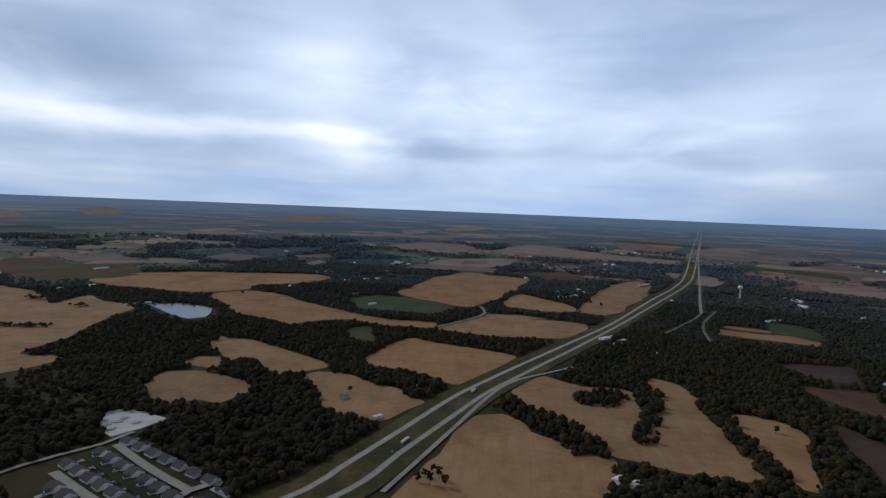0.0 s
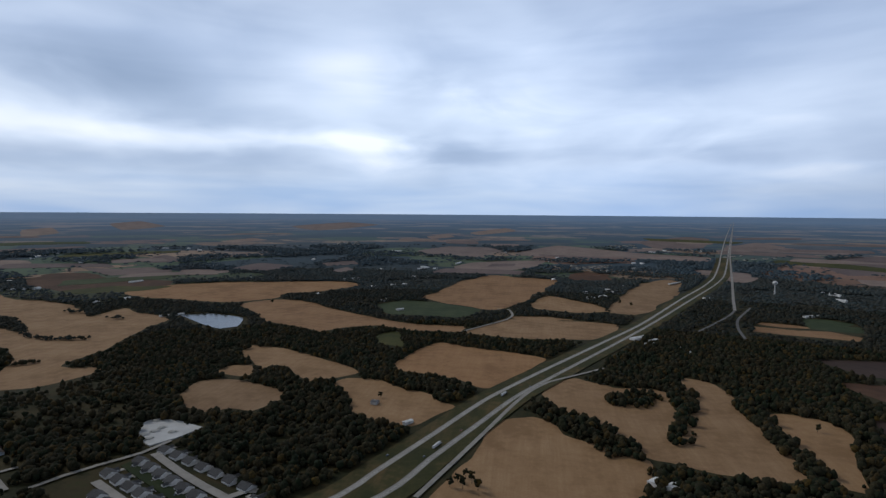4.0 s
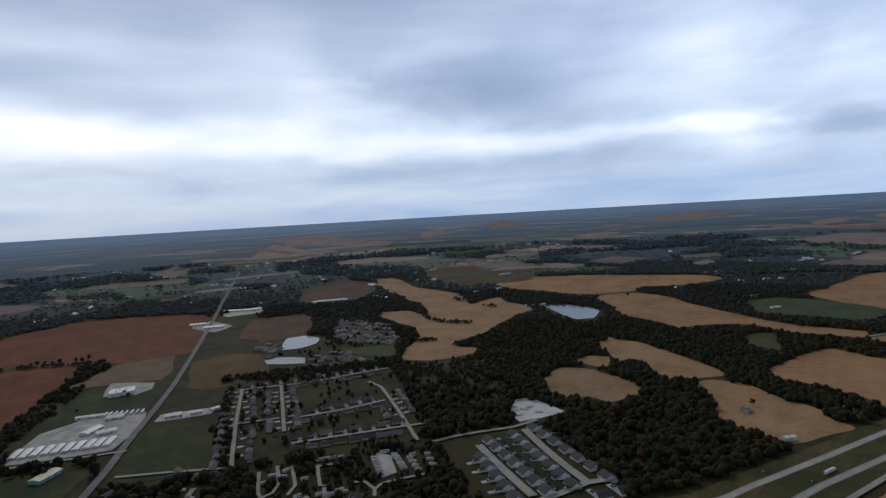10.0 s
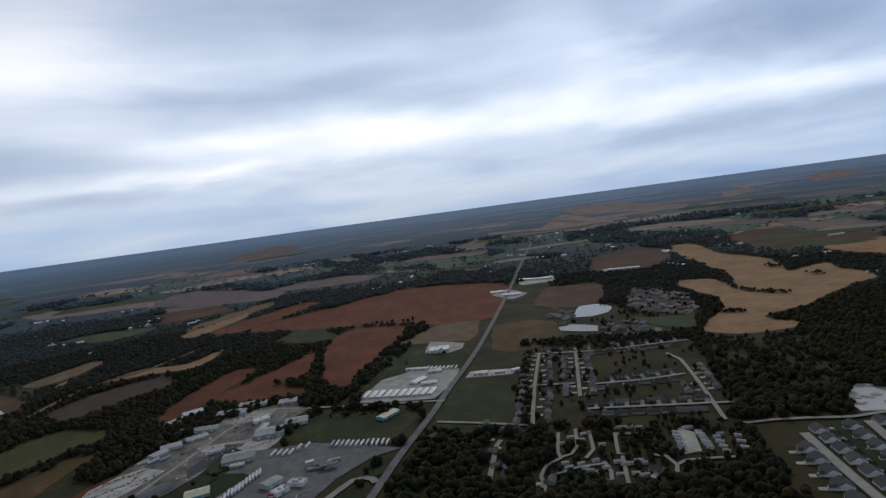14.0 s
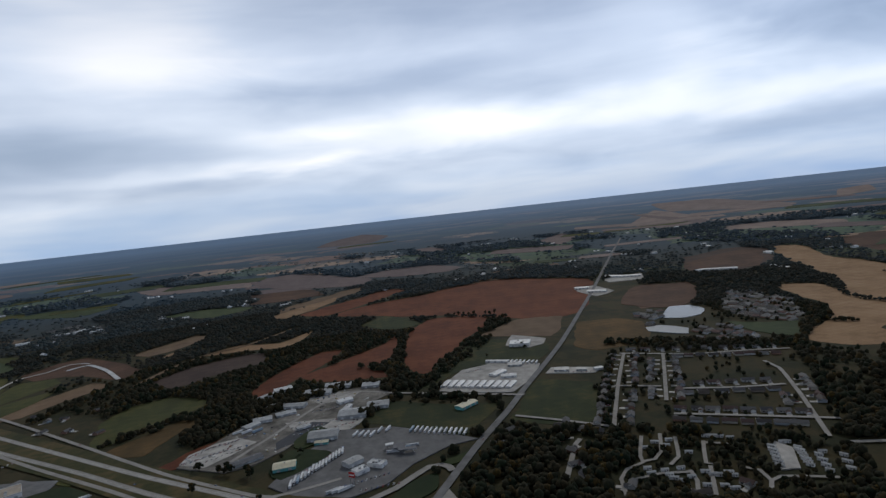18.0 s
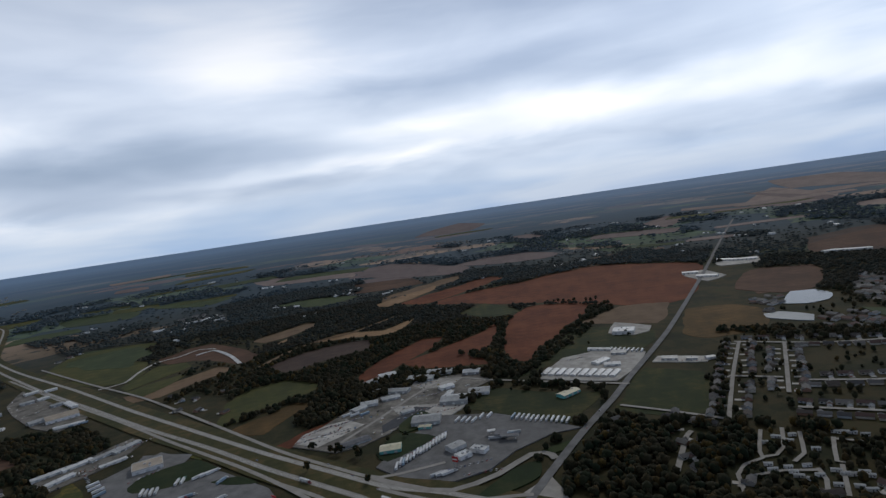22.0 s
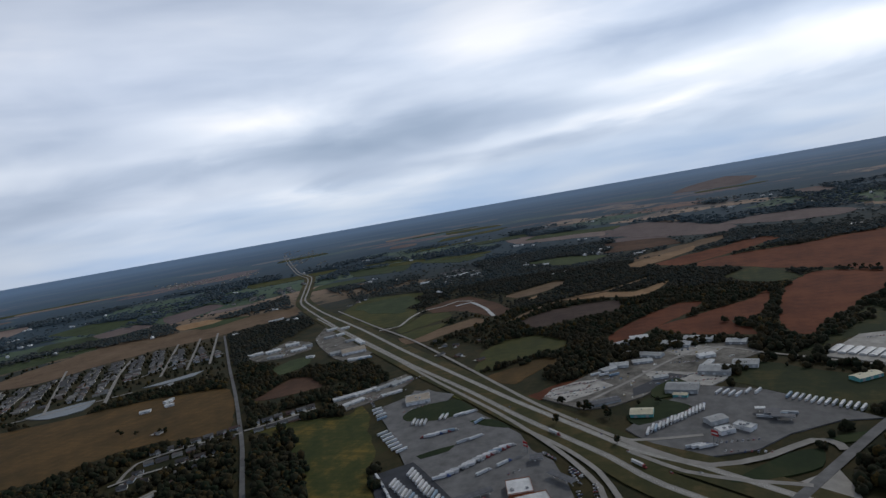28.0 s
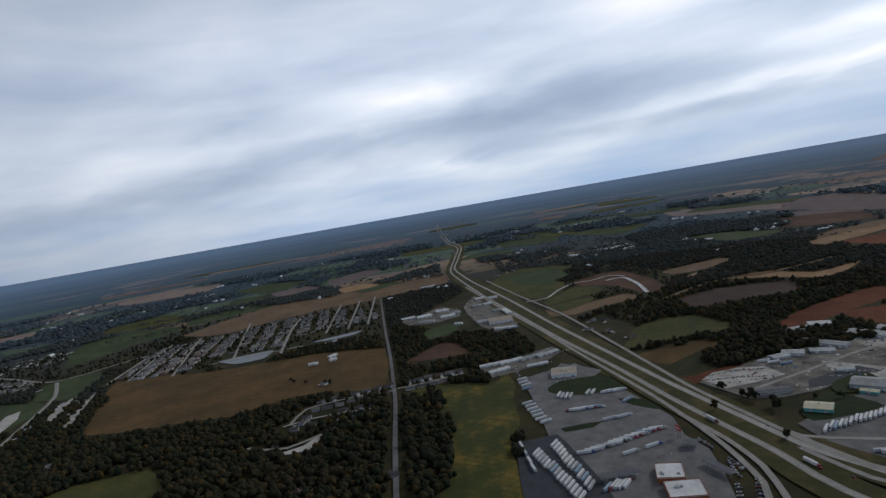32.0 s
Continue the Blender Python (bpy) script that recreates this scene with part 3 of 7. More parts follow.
field('dark_soil', 'dark grey-brown ploughed field', [(560, 1239), (710, 1250), (657, 1113), (590, 1135)])
field('stubble_orange', 'long tan field beyond dark woods', [(561, 1599), (610, 1640), (703, 1597), (765, 1486), (739, 1434), (646, 1466), (539, 1497)])
field('meadow', 'small green pasture with farm buildings', [(746, 1743), (840, 1680), (805, 1537), (679, 1500)])
field('red_soil', 'far reddish ploughed field', [(1695, 3817), (2349, 4434), (2250, 3620), (2050, 3295), (1478, 3001)])
field('stubble_orange', 'orange-brown harvested field ringed by trees', [(-269, 1056), (-241, 1147), (-204, 1254), (-116, 1212), (-22, 1172), (30, 1137), (-20, 1046), (-76, 933), (-122, 969), (-185, 995), (-246, 1020)])
field('stubble', 'harvested tan stubble field beside dark woods', [(-325, 916), (-311, 956), (-261, 959), (-206, 908), (-156, 888), (-144, 857), (-112, 837), (-140, 788), (-164, 753), (-214, 762), (-259, 793), (-283, 829), (-288, 862)])
field('stubble', 'harvested tan stubble field beside dark woods', [(-599, 1097), (-597, 1155), (-510, 1135), (-393, 1053), (-310, 996), (-326, 956), (-369, 920), (-416, 953), (-459, 1007), (-490, 1013), (-493, 972), (-530, 1027), (-568, 1055)])
field('stubble', 'harvested tan stubble field beside dark woods', [(-561, 940), (-558, 988), (-522, 1007), (-496, 953), (-499, 923), (-537, 930)])
field('stubble', 'oval tan stubble field in dark woods', [(-542, 800), (-560, 870), (-540, 901), (-476, 896), (-414, 873), (-384, 843), (-394, 799), (-400, 765), (-439, 772), (-466, 755), (-507, 769)])
field('stubble', 'tan field beside a pale lane', [(-164, 1365), (-58, 1599), (45, 1620), (144, 1574), (217, 1535), (130, 1345), (25, 1323), (-70, 1340)])
field('stubble_orange', 'orange-brown harvested field ringed by trees', [(-368, 1898), (-288, 2400), (-189, 2639), (95, 2501), (9, 2085), (-38, 1820), (-122, 1708), (-202, 1754)])
field('stubble', 'harvested tan stubble field beside dark woods', [(-1, 1886), (37, 2035), (108, 1971), (182, 1901), (215, 1749), (155, 1698), (8, 1745)])
field('stubble', 'harvested tan stubble field beside dark woods', [(216, 1720), (282, 2008), (413, 2417), (580, 2651), (605, 2516), (493, 2120), (356, 1799), (283, 1688)])
field('stubble_orange', 'orange-brown harvested field ringed by trees', [(-897, 1654), (-851, 1732), (-748, 1763), (-585, 1627), (-451, 1521), (-343, 1459), (-151, 1437), (-172, 1377), (-295, 1373), (-388, 1405), (-466, 1375), (-502, 1313), (-576, 1354), (-693, 1409), (-766, 1516)])
field('stubble_orange', 'orange-brown harvested field ringed by trees', [(-1408, 1815), (-1386, 2009), (-1246, 2142), (-946, 2234), (-765, 2267), (-675, 2190), (-753, 1979), (-855, 1916), (-845, 1783), (-926, 1706), (-1018, 1678), (-1188, 1720), (-1273, 1704)])
field('meadow', 'bright green meadow among stubble fields', [(-477, 1732), (-421, 1837), (-277, 1794), (-163, 1709), (-196, 1571), (-404, 1584)])
field('stubble', 'winding tan stubble field with dark tree islands', [(-2089, 1753), (-1990, 1801), (-1662, 1603), (-1507, 1590), (-1301, 1485), (-1191, 1382), (-1189, 1516), (-1092, 1456), (-966, 1397), (-931, 1260), (-915, 1148), (-871, 1061), (-873, 995), (-857, 924), (-779, 927), (-773, 862), (-798, 812), (-871, 784), (-922, 848), (-944, 896), (-1027, 987), (-1099, 1028), (-1268, 1081), (-1336, 1130), (-1287, 1187), (-1200, 1181), (-1344, 1302), (-1527, 1401), (-1783, 1535)])
field('dark_soil', 'dark brown ploughed field', [(-2115, 1370), (-2218, 1657), (-2070, 1688), (-1773, 1487), (-1648, 1268), (-1783, 1161)])
field('brown_soil', 'brown field by the pond', [(-1964, 1959), (-2057, 2295), (-1505, 2052), (-1413, 1886), (-1582, 1760)])
field('stubble', 'tan far field', [(-3294, 2430), (-3076, 2660), (-2821, 2825), (-2619, 2620), (-3017, 2262)])
field('stubble_orange', 'far orange field', [(-747, 4103), (-632, 4666), (-278, 4466), (-334, 3669)])
field('stubble_orange', 'far orange field', [(-4612, 2478), (-7012, 4136), (-4340, 3045), (-3799, 2615), (-3861, 2307)])
field('red_soil', 'broad red-brown ploughed field', [(-1881, -22), (-1993, 105), (-2046, 253), (-2135, 405), (-2189, 545), (-2105, 697), (-1895, 833), (-1691, 762), (-1409, 609), (-1334, 513), (-1378, 441), (-1481, 354), (-1594, 246), (-1661, 152), (-1767, 57), (-1799, -1)])
field('red_soil', 'long red-brown strip among tree lines', [(-1960, -155), (-2093, -45), (-2254, 86), (-2343, 192), (-2241, 225), (-2097, 131), (-1935, 18), (-1861, -60)])
field('stubble_dull', 'pale strip of stubble between tree lines', [(-2142, -248), (-2288, -154), (-2426, -44), (-2548, 60), (-2430, 80), (-2279, -26), (-2118, -130), (-1995, -203)])
field('red_soil', 'red-brown ploughed field between tree belts', [(-1309, 127), (-1445, 159), (-1555, 224), (-1481, 354), (-1342, 310), (-1208, 232), (-1098, 165), (-1036, 133), (-1057, 103), (-1167, 105)])
field('red_soil', 'red-brown ploughed field with a wooded notch', [(-1142, -103), (-1196, -47), (-1268, 16), (-1338, 78), (-1393, 114), (-1237, 90), (-1163, 66), (-1159, 20), (-1108, 36), (-1104, 55), (-1046, 57), (-1061, 14), (-1070, -31), (-1089, -75)])
field('red_soil', 'narrow red-brown ploughed field beside woods', [(-1089, -180), (-1170, -160), (-1270, -119), (-1338, -69), (-1336, -20), (-1253, -37), (-1174, -86), (-1080, -135), (-1052, -162)])
field('stubble_dull', 'pale tan stubble field by the road', [(-1261, 295), (-1336, 356), (-1388, 415), (-1347, 519), (-1239, 480), (-1155, 426), (-1189, 375), (-1235, 325)])
field('grass', 'green mown field beside the road', [(-929, 97), (-946, 113), (-1079, 182), (-1199, 254), (-1223, 297), (-1142, 383), (-1093, 394), (-1015, 341), (-985, 303), (-1023, 230), (-1004, 185), (-955, 137)])
field('far_brown', 'dull far field behind tree lines', [(-3635, -497), (-3742, -310), (-3280, -44), (-2926, 40), (-2922, -114), (-3196, -370)])
field('far_brown', 'dull far strip behind tree lines', [(-2965, -415), (-2905, -206), (-2707, -142), (-2662, -316)])
field('grass', 'rough brown-green scrub between yards', [(-837, 2), (-905, 41), (-853, 118), (-814, 204), (-765, 176), (-714, 134), (-783, 60), (-816, 24)])
field('grass', 'dark green rough grass field', [(-733, 201), (-806, 239), (-884, 296), (-835, 363), (-773, 346), (-679, 295), (-691, 245)])
field('grass_olive', 'olive paddock with a rusty end', [(-982, -412), (-1045, -419), (-1121, -402), (-1147, -342), (-1067, -258), (-1015, -288), (-951, -339), (-905, -370), (-934, -403)])
field('stubble_brown', 'rough brown paddock along a hedge', [(-880, -361), (-931, -324), (-985, -281), (-957, -246), (-899, -278), (-848, -308)])
field('red_soil', 'red earth strip beside an industrial yard', [(-791, -267), (-839, -230), (-880, -186), (-925, -139), (-885, -128), (-823, -177), (-779, -225), (-774, -247)])
field('dark_soil', 'dark reddish ploughed ground between tree lines', [(-1285, -415), (-1371, -372), (-1424, -273), (-1432, -211), (-1329, -199), (-1249, -294), (-1208, -357)])
field('stubble_dull', 'tan strip among dark woods', [(-1638, -564), (-1724, -523), (-1841, -447), (-1772, -394), (-1665, -442), (-1594, -519)])
field('stubble_dull', 'tan strip between tree lines', [(-1208, -700), (-1224, -654), (-1300, -613), (-1366, -560), (-1327, -516), (-1240, -562), (-1168, -614), (-1153, -659)])
field('brown_soil', 'bare brown building site', [(-1575, -809), (-1672, -757), (-1710, -705), (-1553, -568), (-1442, -488), (-1359, -504), (-1432, -584), (-1491, -665), (-1491, -725)])
field('grass_olive', 'olive field beside a curving lane', [(-1430, -951), (-1577, -973), (-1601, -854), (-1512, -802), (-1396, -779), (-1339, -806), (-1331, -838)])
field('meadow', 'green meadow with scattered trees', [(-1611, -1098), (-1916, -1211), (-1887, -1034), (-1707, -924), (-1620, -998), (-1483, -975)])
field('grass_olive', 'olive field inside the curving lane', [(-1296, -761), (-1364, -763), (-1489, -761), (-1476, -689), (-1429, -654), (-1327, -690), (-1256, -719)])
field('far_brown', 'long dull tan field far off', [(-4006, -1191), (-3683, -776), (-3636, -555), (-3323, -495), (-3392, -784), (-3686, -1064)])
field('stubble_brown', 'yellow-brown rough grass field', [(-1064, 429), (-1245, 530), (-1228, 612), (-1160, 641), (-1029, 574), (-1004, 516), (-1008, 449)])
field('brown_soil', 'brown field by the road', [(-1424, 765), (-1549, 873), (-1567, 1021), (-1344, 856), (-1290, 705)])
field('brown_soil', 'brown ploughed field', [(-1958, 1272), (-2125, 1626), (-2027, 1636), (-1687, 1356), (-1775, 1161)])
field('stubble', 'far tan field', [(-3681, -825), (-3749, -597), (-3424, -458), (-3425, -719)])
field('red_soil', 'far red field', [(-4025, 1447), (-4548, 1830), (-3928, 1682), (-3478, 1389)])
field('brown_soil', 'far brown field', [(-2786, -434), (-2745, -156), (-2619, -125), (-2525, -307)])
field('grass_olive', 'green pasture', [(-1573, -1128), (-1841, -1206), (-1909, -1091), (-1881, -953), (-1621, -919), (-1470, -944)])
field('stubble_brown', 'wide brown harvested field beside housing', [(-565, -1548), (-672, -1298), (-768, -1179), (-851, -1039), (-873, -926), (-674, -723), (-623, -844), (-582, -887), (-501, -914), (-451, -994), (-378, -1088), (-357, -1179), (-455, -1377)])
field('stubble_dull', 'long dull tan field behind a housing estate', [(-941, -1976), (-1178, -2071), (-1442, -2047), (-1565, -1837), (-1753, -1697), (-1857, -1521), (-1696, -1403), (-1550, -1481), (-1442, -1520), (-1306, -1667), (-1118, -1734), (-993, -1763)])
field('yellow_grass', 'rough olive and yellow grass field by the truck park', [(-669, -681), (-704, -638), (-722, -542), (-779, -550), (-671, -466), (-602, -414), (-540, -389), (-475, -329), (-412, -284), (-380, -361), (-545, -487), (-634, -581)])
field('grass_olive', 'rough green field in woods', [(-183, -913), (-248, -914), (-317, -852), (-299, -767), (-202, -746), (-148, -805)])
field('meadow', 'green meadow along a road', [(-598, -2042), (-886, -2135), (-974, -2113), (-1071, -2255), (-1003, -2524), (-802, -2496)])
field('meadow', 'muted green pasture beyond the estate', [(-1072, -2209), (-1235, -2139), (-1397, -2092), (-1435, -2278), (-1215, -2380)])
field('grass_olive', 'olive pasture beyond the estate', [(-938, -2643), (-1143, -2457), (-1249, -2496), (-1277, -2796), (-1055, -2870)])
field('meadow', 'muted green pasture beyond the estate', [(-1437, -2519), (-1595, -2374), (-1671, -2250), (-1714, -2493), (-1577, -2700)])
field('meadow', 'green meadow beside a road', [(-487, -1830), (-615, -1795), (-596, -1702), (-468, -1502), (-402, -1621)])
field('meadow', 'green meadow below a road', [(-305, -1823), (-396, -1661), (-395, -1540), (-277, -1406), (-240, -1483)])
field('brown_soil', 'brown rough field', [(-804, -806), (-937, -800), (-928, -750), (-870, -699), (-811, -754)])
field('meadow', 'green field among trees', [(-996, -921), (-1068, -922), (-1093, -882), (-1021, -835), (-954, -869)])
field('stubble_orange', 'far tan field', [(-1656, -4405), (-1996, -4623), (-2324, -4091), (-1951, -3671), (-1629, -4000)])
field('red_soil', 'far red field', [(-2009, -2466), (-2316, -2461), (-2197, -2252), (-1798, -2154)])
field('brown_soil', 'far brown ploughed field between tree lines', [(-2035, 2019), (-2138, 2273), (-2014, 2336), (-1795, 2180), (-1456, 2134), (-1381, 1987), (-1664, 1899), (-1782, 1867)])
field('brown_soil', 'far brown ploughed field between tree lines', [(-2226, 2543), (-1932, 2506), (-1875, 2604), (-1698, 2445), (-1834, 2263), (-2028, 2388)])
field('brown_soil', 'far brown ploughed field between tree lines', [(-2245, 3040), (-2335, 3362), (-2093, 3139), (-2088, 2952)])
field('brown_soil', 'far brown ploughed field between tree lines', [(-1489, 2681), (-1496, 2969), (-1258, 2875), (-1277, 2604)])
field('brown_soil', 'far brown ploughed field between tree lines', [(-1170, 3048), (-1049, 3242), (-952, 3041), (-1082, 2916)])
field('brown_soil', 'far brown ploughed field between tree lines', [(162, 2685), (255, 2938), (348, 2735), (316, 2566), (177, 2541)])
field('brown_soil', 'far brown ploughed field between tree lines', [(1052, 6086), (1830, 7500), (1973, 7025), (1407, 5166), (993, 4959)])
field('grass_olive', 'olive rough pasture between tree lines', [(-1655, 1783), (-1573, 1941), (-1361, 1978), (-1388, 1861), (-1536, 1752)])
field('grass_olive', 'olive rough pasture between tree lines', [(-363, 1291), (-325, 1352), (-276, 1194), (-334, 1218)])
field('stubble_orange', 'far orange-tan harvested field', [(-858, 4176), (-715, 4770), (-359, 4699), (-246, 4241), (-639, 3806)])
field('stubble_orange', 'far orange-tan harvested field', [(-422, 3022), (-355, 3279), (-167, 3444), (67, 3521), (-9, 3079), (-252, 2711), (-372, 2864)])
field('stubble_orange', 'far orange-tan harvested field', [(-128, 4155), (207, 5156), (755, 4345), (1141, 4037), (1004, 3666), (540, 3890), (-14, 3866)])
field('stubble_orange', 'far orange-tan harvested field', [(1601, 5255), (2216, 6243), (2152, 5416), (1447, 4536)])
field('stubble', 'far pale tan stubble strip', [(-6870, 6836), (-7320, 7799), (-5650, 6120), (-5262, 5234)])
field('stubble', 'far pale tan stubble strip', [(-8454, 10447), (-9586, 12870), (-6452, 9294), (-5754, 7346)])
field('stubble', 'far pale tan stubble strip', [(-2908, 5008), (-2921, 5648), (-2609, 5340), (-2685, 4834)])
field('stubble', 'far pale tan stubble strip', [(-4503, 10272), (-4790, 14289), (-3318, 12006), (-3167, 8231)])
field('stubble', 'far pale tan stubble strip', [(-896, 8127), (-528, 10452), (-288, 8922), (-697, 7304)])
field('stubble', 'far pale tan stubble strip', [(-1250, 6667), (-1127, 7485), (-921, 6603), (-1079, 6063)])
field('stubble', 'far pale tan stubble strip', [(-978, 2684), (-959, 2868), (-879, 2733), (-905, 2617)])
field('brown_soil', 'far brown ploughed field between tree lines', [(-3140, -510), (-3598, -345), (-2873, 36), (-2636, 101), (-2927, -163)])
field('brown_soil', 'far brown ploughed field between tree lines', [(-3004, 65), (-3188, 239), (-3172, 491), (-2869, 604), (-2737, 493), (-2784, 276)])
field('brown_soil', 'far brown ploughed field between tree lines', [(-7609, -278), (-9556, -94), (-11870, 500), (-9356, 806), (-7304, 416)])
field('brown_soil', 'far brown ploughed field between tree lines', [(-4764, 589), (-4807, 767), (-4252, 790), (-4279, 640)])
field('brown_soil', 'far brown ploughed field between tree lines', [(-4109, 2238), (-4723, 2803), (-3881, 2400)])
field('brown_soil', 'far brown ploughed field between tree lines', [(-2301, 3092), (-2183, 3207), (-1974, 2960), (-2090, 2855)])
field('brown_soil', 'far brown ploughed field between tree lines', [(-1990, 2530), (-1894, 2631), (-1678, 2378), (-1785, 2307)])
field('brown_soil', 'far brown ploughed field between tree lines', [(-6632, 3598), (-4168, 2889), (-3839, 2607), (-5896, 3298)])
field('stubble', 'far pale tan stubble strip', [(-1493, -366), (-1573, -286), (-1518, -182), (-1620, -99), (-1556, -107), (-1454, -177), (-1495, -274)])
field('stubble', 'far pale tan stubble strip', [(-3294, 2451), (-3222, 2721), (-2857, 2823), (-2656, 2676), (-2972, 2291)])
field('stubble', 'far pale tan stubble strip', [(-9978, 5845), (-8961, 6375), (-4922, 4405), (-4607, 3907), (-6389, 3961)])
field('grass', 'dark green pasture among trees', [(-1600, 23), (-1698, 118), (-1515, 195), (-1477, 122)])
field('stubble', 'far pale tan stubble strip', [(-3821, -1174), (-3912, -970), (-3516, -545), (-3210, -496), (-3508, -875)])
field('stubble', 'far pale tan stubble strip', [(-1564, -478), (-1611, -468), (-1588, -453), (-1541, -464)])
field('brown_soil', 'far brown ploughed field between tree lines', [(-3417, -491), (-3584, -263), (-2865, 140), (-2634, 40), (-2827, -219)])
field('brown_soil', 'far brown ploughed field between tree lines', [(-2604, -327), (-2602, -121), (-2440, -86), (-2437, -251)])
field('meadow', 'green pasture among hedges', [(-1739, -1153), (-1840, -1079), (-1763, -927), (-1529, -859), (-1584, -1022)])
field('meadow', 'green pasture among hedges', [(-3037, -2033), (-3146, -1839), (-3027, -1585), (-2756, -1507), (-2749, -1788)])
field('meadow', 'green pasture among hedges', [(-3116, -1605), (-3260, -1455), (-3045, -1118), (-2813, -1180)])
field('meadow', 'green pasture among hedges', [(-2400, -708), (-2458, -530), (-2338, -354), (-2191, -478)])
field('grass_olive', 'olive rough pasture between tree lines', [(-1422, -915), (-1496, -887), (-1444, -769), (-1340, -759), (-1332, -811)])
field('grass_olive', 'olive rough pasture between tree lines', [(-1232, -716), (-1300, -687), (-1353, -634), (-1268, -622), (-1187, -655)])
field('meadow', 'green pasture among hedges', [(-1816, -3093), (-2077, -3126), (-2072, -2706), (-1743, -2585)])
field('meadow', 'green pasture among hedges', [(-1813, -1076), (-1851, -991), (-1677, -879), (-1601, -936)])
field('meadow', 'green pasture among hedges', [(-1629, -1887), (-1785, -1841), (-1773, -1699), (-1601, -1722)])
field('red_soil', 'far reddish ploughed field', [(-1696, -2543), (-1880, -2521), (-1800, -2272), (-1602, -2337)])
field('stubble', 'far pale tan stubble strip', [(-3870, -1257), (-3775, -897), (-3445, -552), (-3287, -559), (-3429, -1025)])
field('stubble', 'far pale tan stubble strip', [(-2009, -245), (-2313, -33), (-2190, -33), (-1928, -184)])
field('stubble', 'far pale tan stubble strip', [(-1703, -2044), (-1807, -1935), (-1739, -1790), (-1616, -1872)])
field('brown_soil', 'far brown ploughed field between tree lines', [(-2430, -378), (-2741, -321), (-2595, -109), (-2394, -200)])
field('brown_soil', 'far brown ploughed field between tree lines', [(-3509, -530), (-3172, -35), (-2799, -34), (-2897, -310)])
field('yellow_grass', 'straw-coloured rough patch in green field', [(-811, -390), (-840, -376), (-814, -348), (-786, -363)])
field('meadow', 'mown green lawn beside a housing estate', [(-1064, 768), (-1004, 811), (-977, 873), (-897, 793), (-923, 758), (-1006, 753)])
field('brown_soil', 'rusty bare building plot by a pond', [(-1378, 694), (-1572, 819), (-1632, 907), (-1531, 997), (-1287, 840), (-1272, 806), (-1276, 747)])
# small far fields and pastures beyond the nearer farms: more stubble to the north, more pasture to the west
far_plots = random.Random(23)
for n_plots, turn_from, turn_to, stubble in ((46, -34, 62, 0.78), (26, 62, 168, 0.4)):
    for _ in range(n_plots):
        mid, turn_at = 2700 * (1 + 1.9 * far_plots.random() ** 1.5), radians(far_plots.uniform(turn_from, turn_to))
        wide, deep = far_plots.uniform(70, 240) * mid / 3200, far_plots.uniform(40, 125) * mid / 2900
        skew = far_plots.uniform(-0.5, 0.5)
        plot = []
        for u, w in ((-1, -1), (0.1, -1.15), (1, -0.8), (1.05, 0.9), (0, 1.1), (-0.9, 1)):
            u, w = u * wide * far_plots.uniform(0.8, 1.2), w * deep * far_plots.uniform(0.75, 1.25)
            r, a = mid + w + u * skew, turn_at - u / mid
            plot.append((-r * math.sin(a), r * math.cos(a)))
        if far_plots.random() < stubble:
            field(far_plots.choice(('stubble', 'stubble', 'brown_soil')), 'small far harvested field among woods', plot)
        else:
            field(far_plots.choice(('meadow', 'grass_olive')), 'small far pasture among woods', plot)
# lots and paved ground
lot('gravel', 'pale bare gravel pad with pale heaps', [(-515, 675), (-521, 701), (-512, 714), (-476, 709), (-432, 693), (-445, 655), (-463, 626), (-482, 637)])
lot('asphalt', 'grey asphalt truck park beside the highway', [(-747, -495), (-832, -445), (-805, -406), (-727, -412), (-737, -329), (-689, -272), (-657, -236), (-613, -210), (-588, -179), (-490, -131), (-435, -195), (-426, -236), (-497, -297), (-684, -443)])
lot('asphalt_dark', 'dark new asphalt truck park', [(-542, -382), (-577, -346), (-491, -253), (-434, -202), (-412, -290)])
lot('asphalt', 'grey asphalt truck stop forecourt', [(-670, -111), (-757, -70), (-811, -26), (-789, 46), (-698, 144), (-692, 105), (-659, 55), (-621, 22), (-605, -19), (-620, -70)])
lot('yard', 'grey and pale gravel industrial yard', [(-776, -237), (-889, -180), (-943, -132), (-981, -87), (-1005, -30), (-1009, 32), (-946, 56), (-905, 15), (-850, -17), (-823, -69), (-772, -103), (-740, -138), (-733, -170)])
lot('concrete', 'pale concrete storage unit yard', [(-913, 131), (-1012, 191), (-1023, 240), (-1046, 268), (-977, 328), (-899, 286), (-849, 237)])
lot('concrete', 'long narrow concrete yard', [(-915, 316), (-941, 335), (-915, 383), (-898, 408), (-876, 387)])
lot('concrete', 'pale yard round a white building', [(-1138, 312), (-1224, 352), (-1151, 405), (-1111, 385), (-1098, 351)])
lot('asphalt', 'grey depot yard', [(-769, -461), (-828, -469), (-806, -387), (-769, -389), (-725, -388), (-701, -418)])
lot('yard', 'pale yard of long sheds', [(-793, -610), (-843, -576), (-919, -532), (-882, -499), (-812, -506), (-740, -553)])
lot('yard', 'pale industrial yard beside the highway', [(-1273, -999), (-1412, -1063), (-1429, -1005), (-1236, -836), (-1089, -707), (-1016, -715), (-1064, -796), (-1180, -918)])
lot('yard', 'pale industrial yard', [(-1108, -1091), (-1175, -1085), (-1272, -1088), (-1237, -988), (-1163, -934), (-1094, -956), (-1071, -1027)])
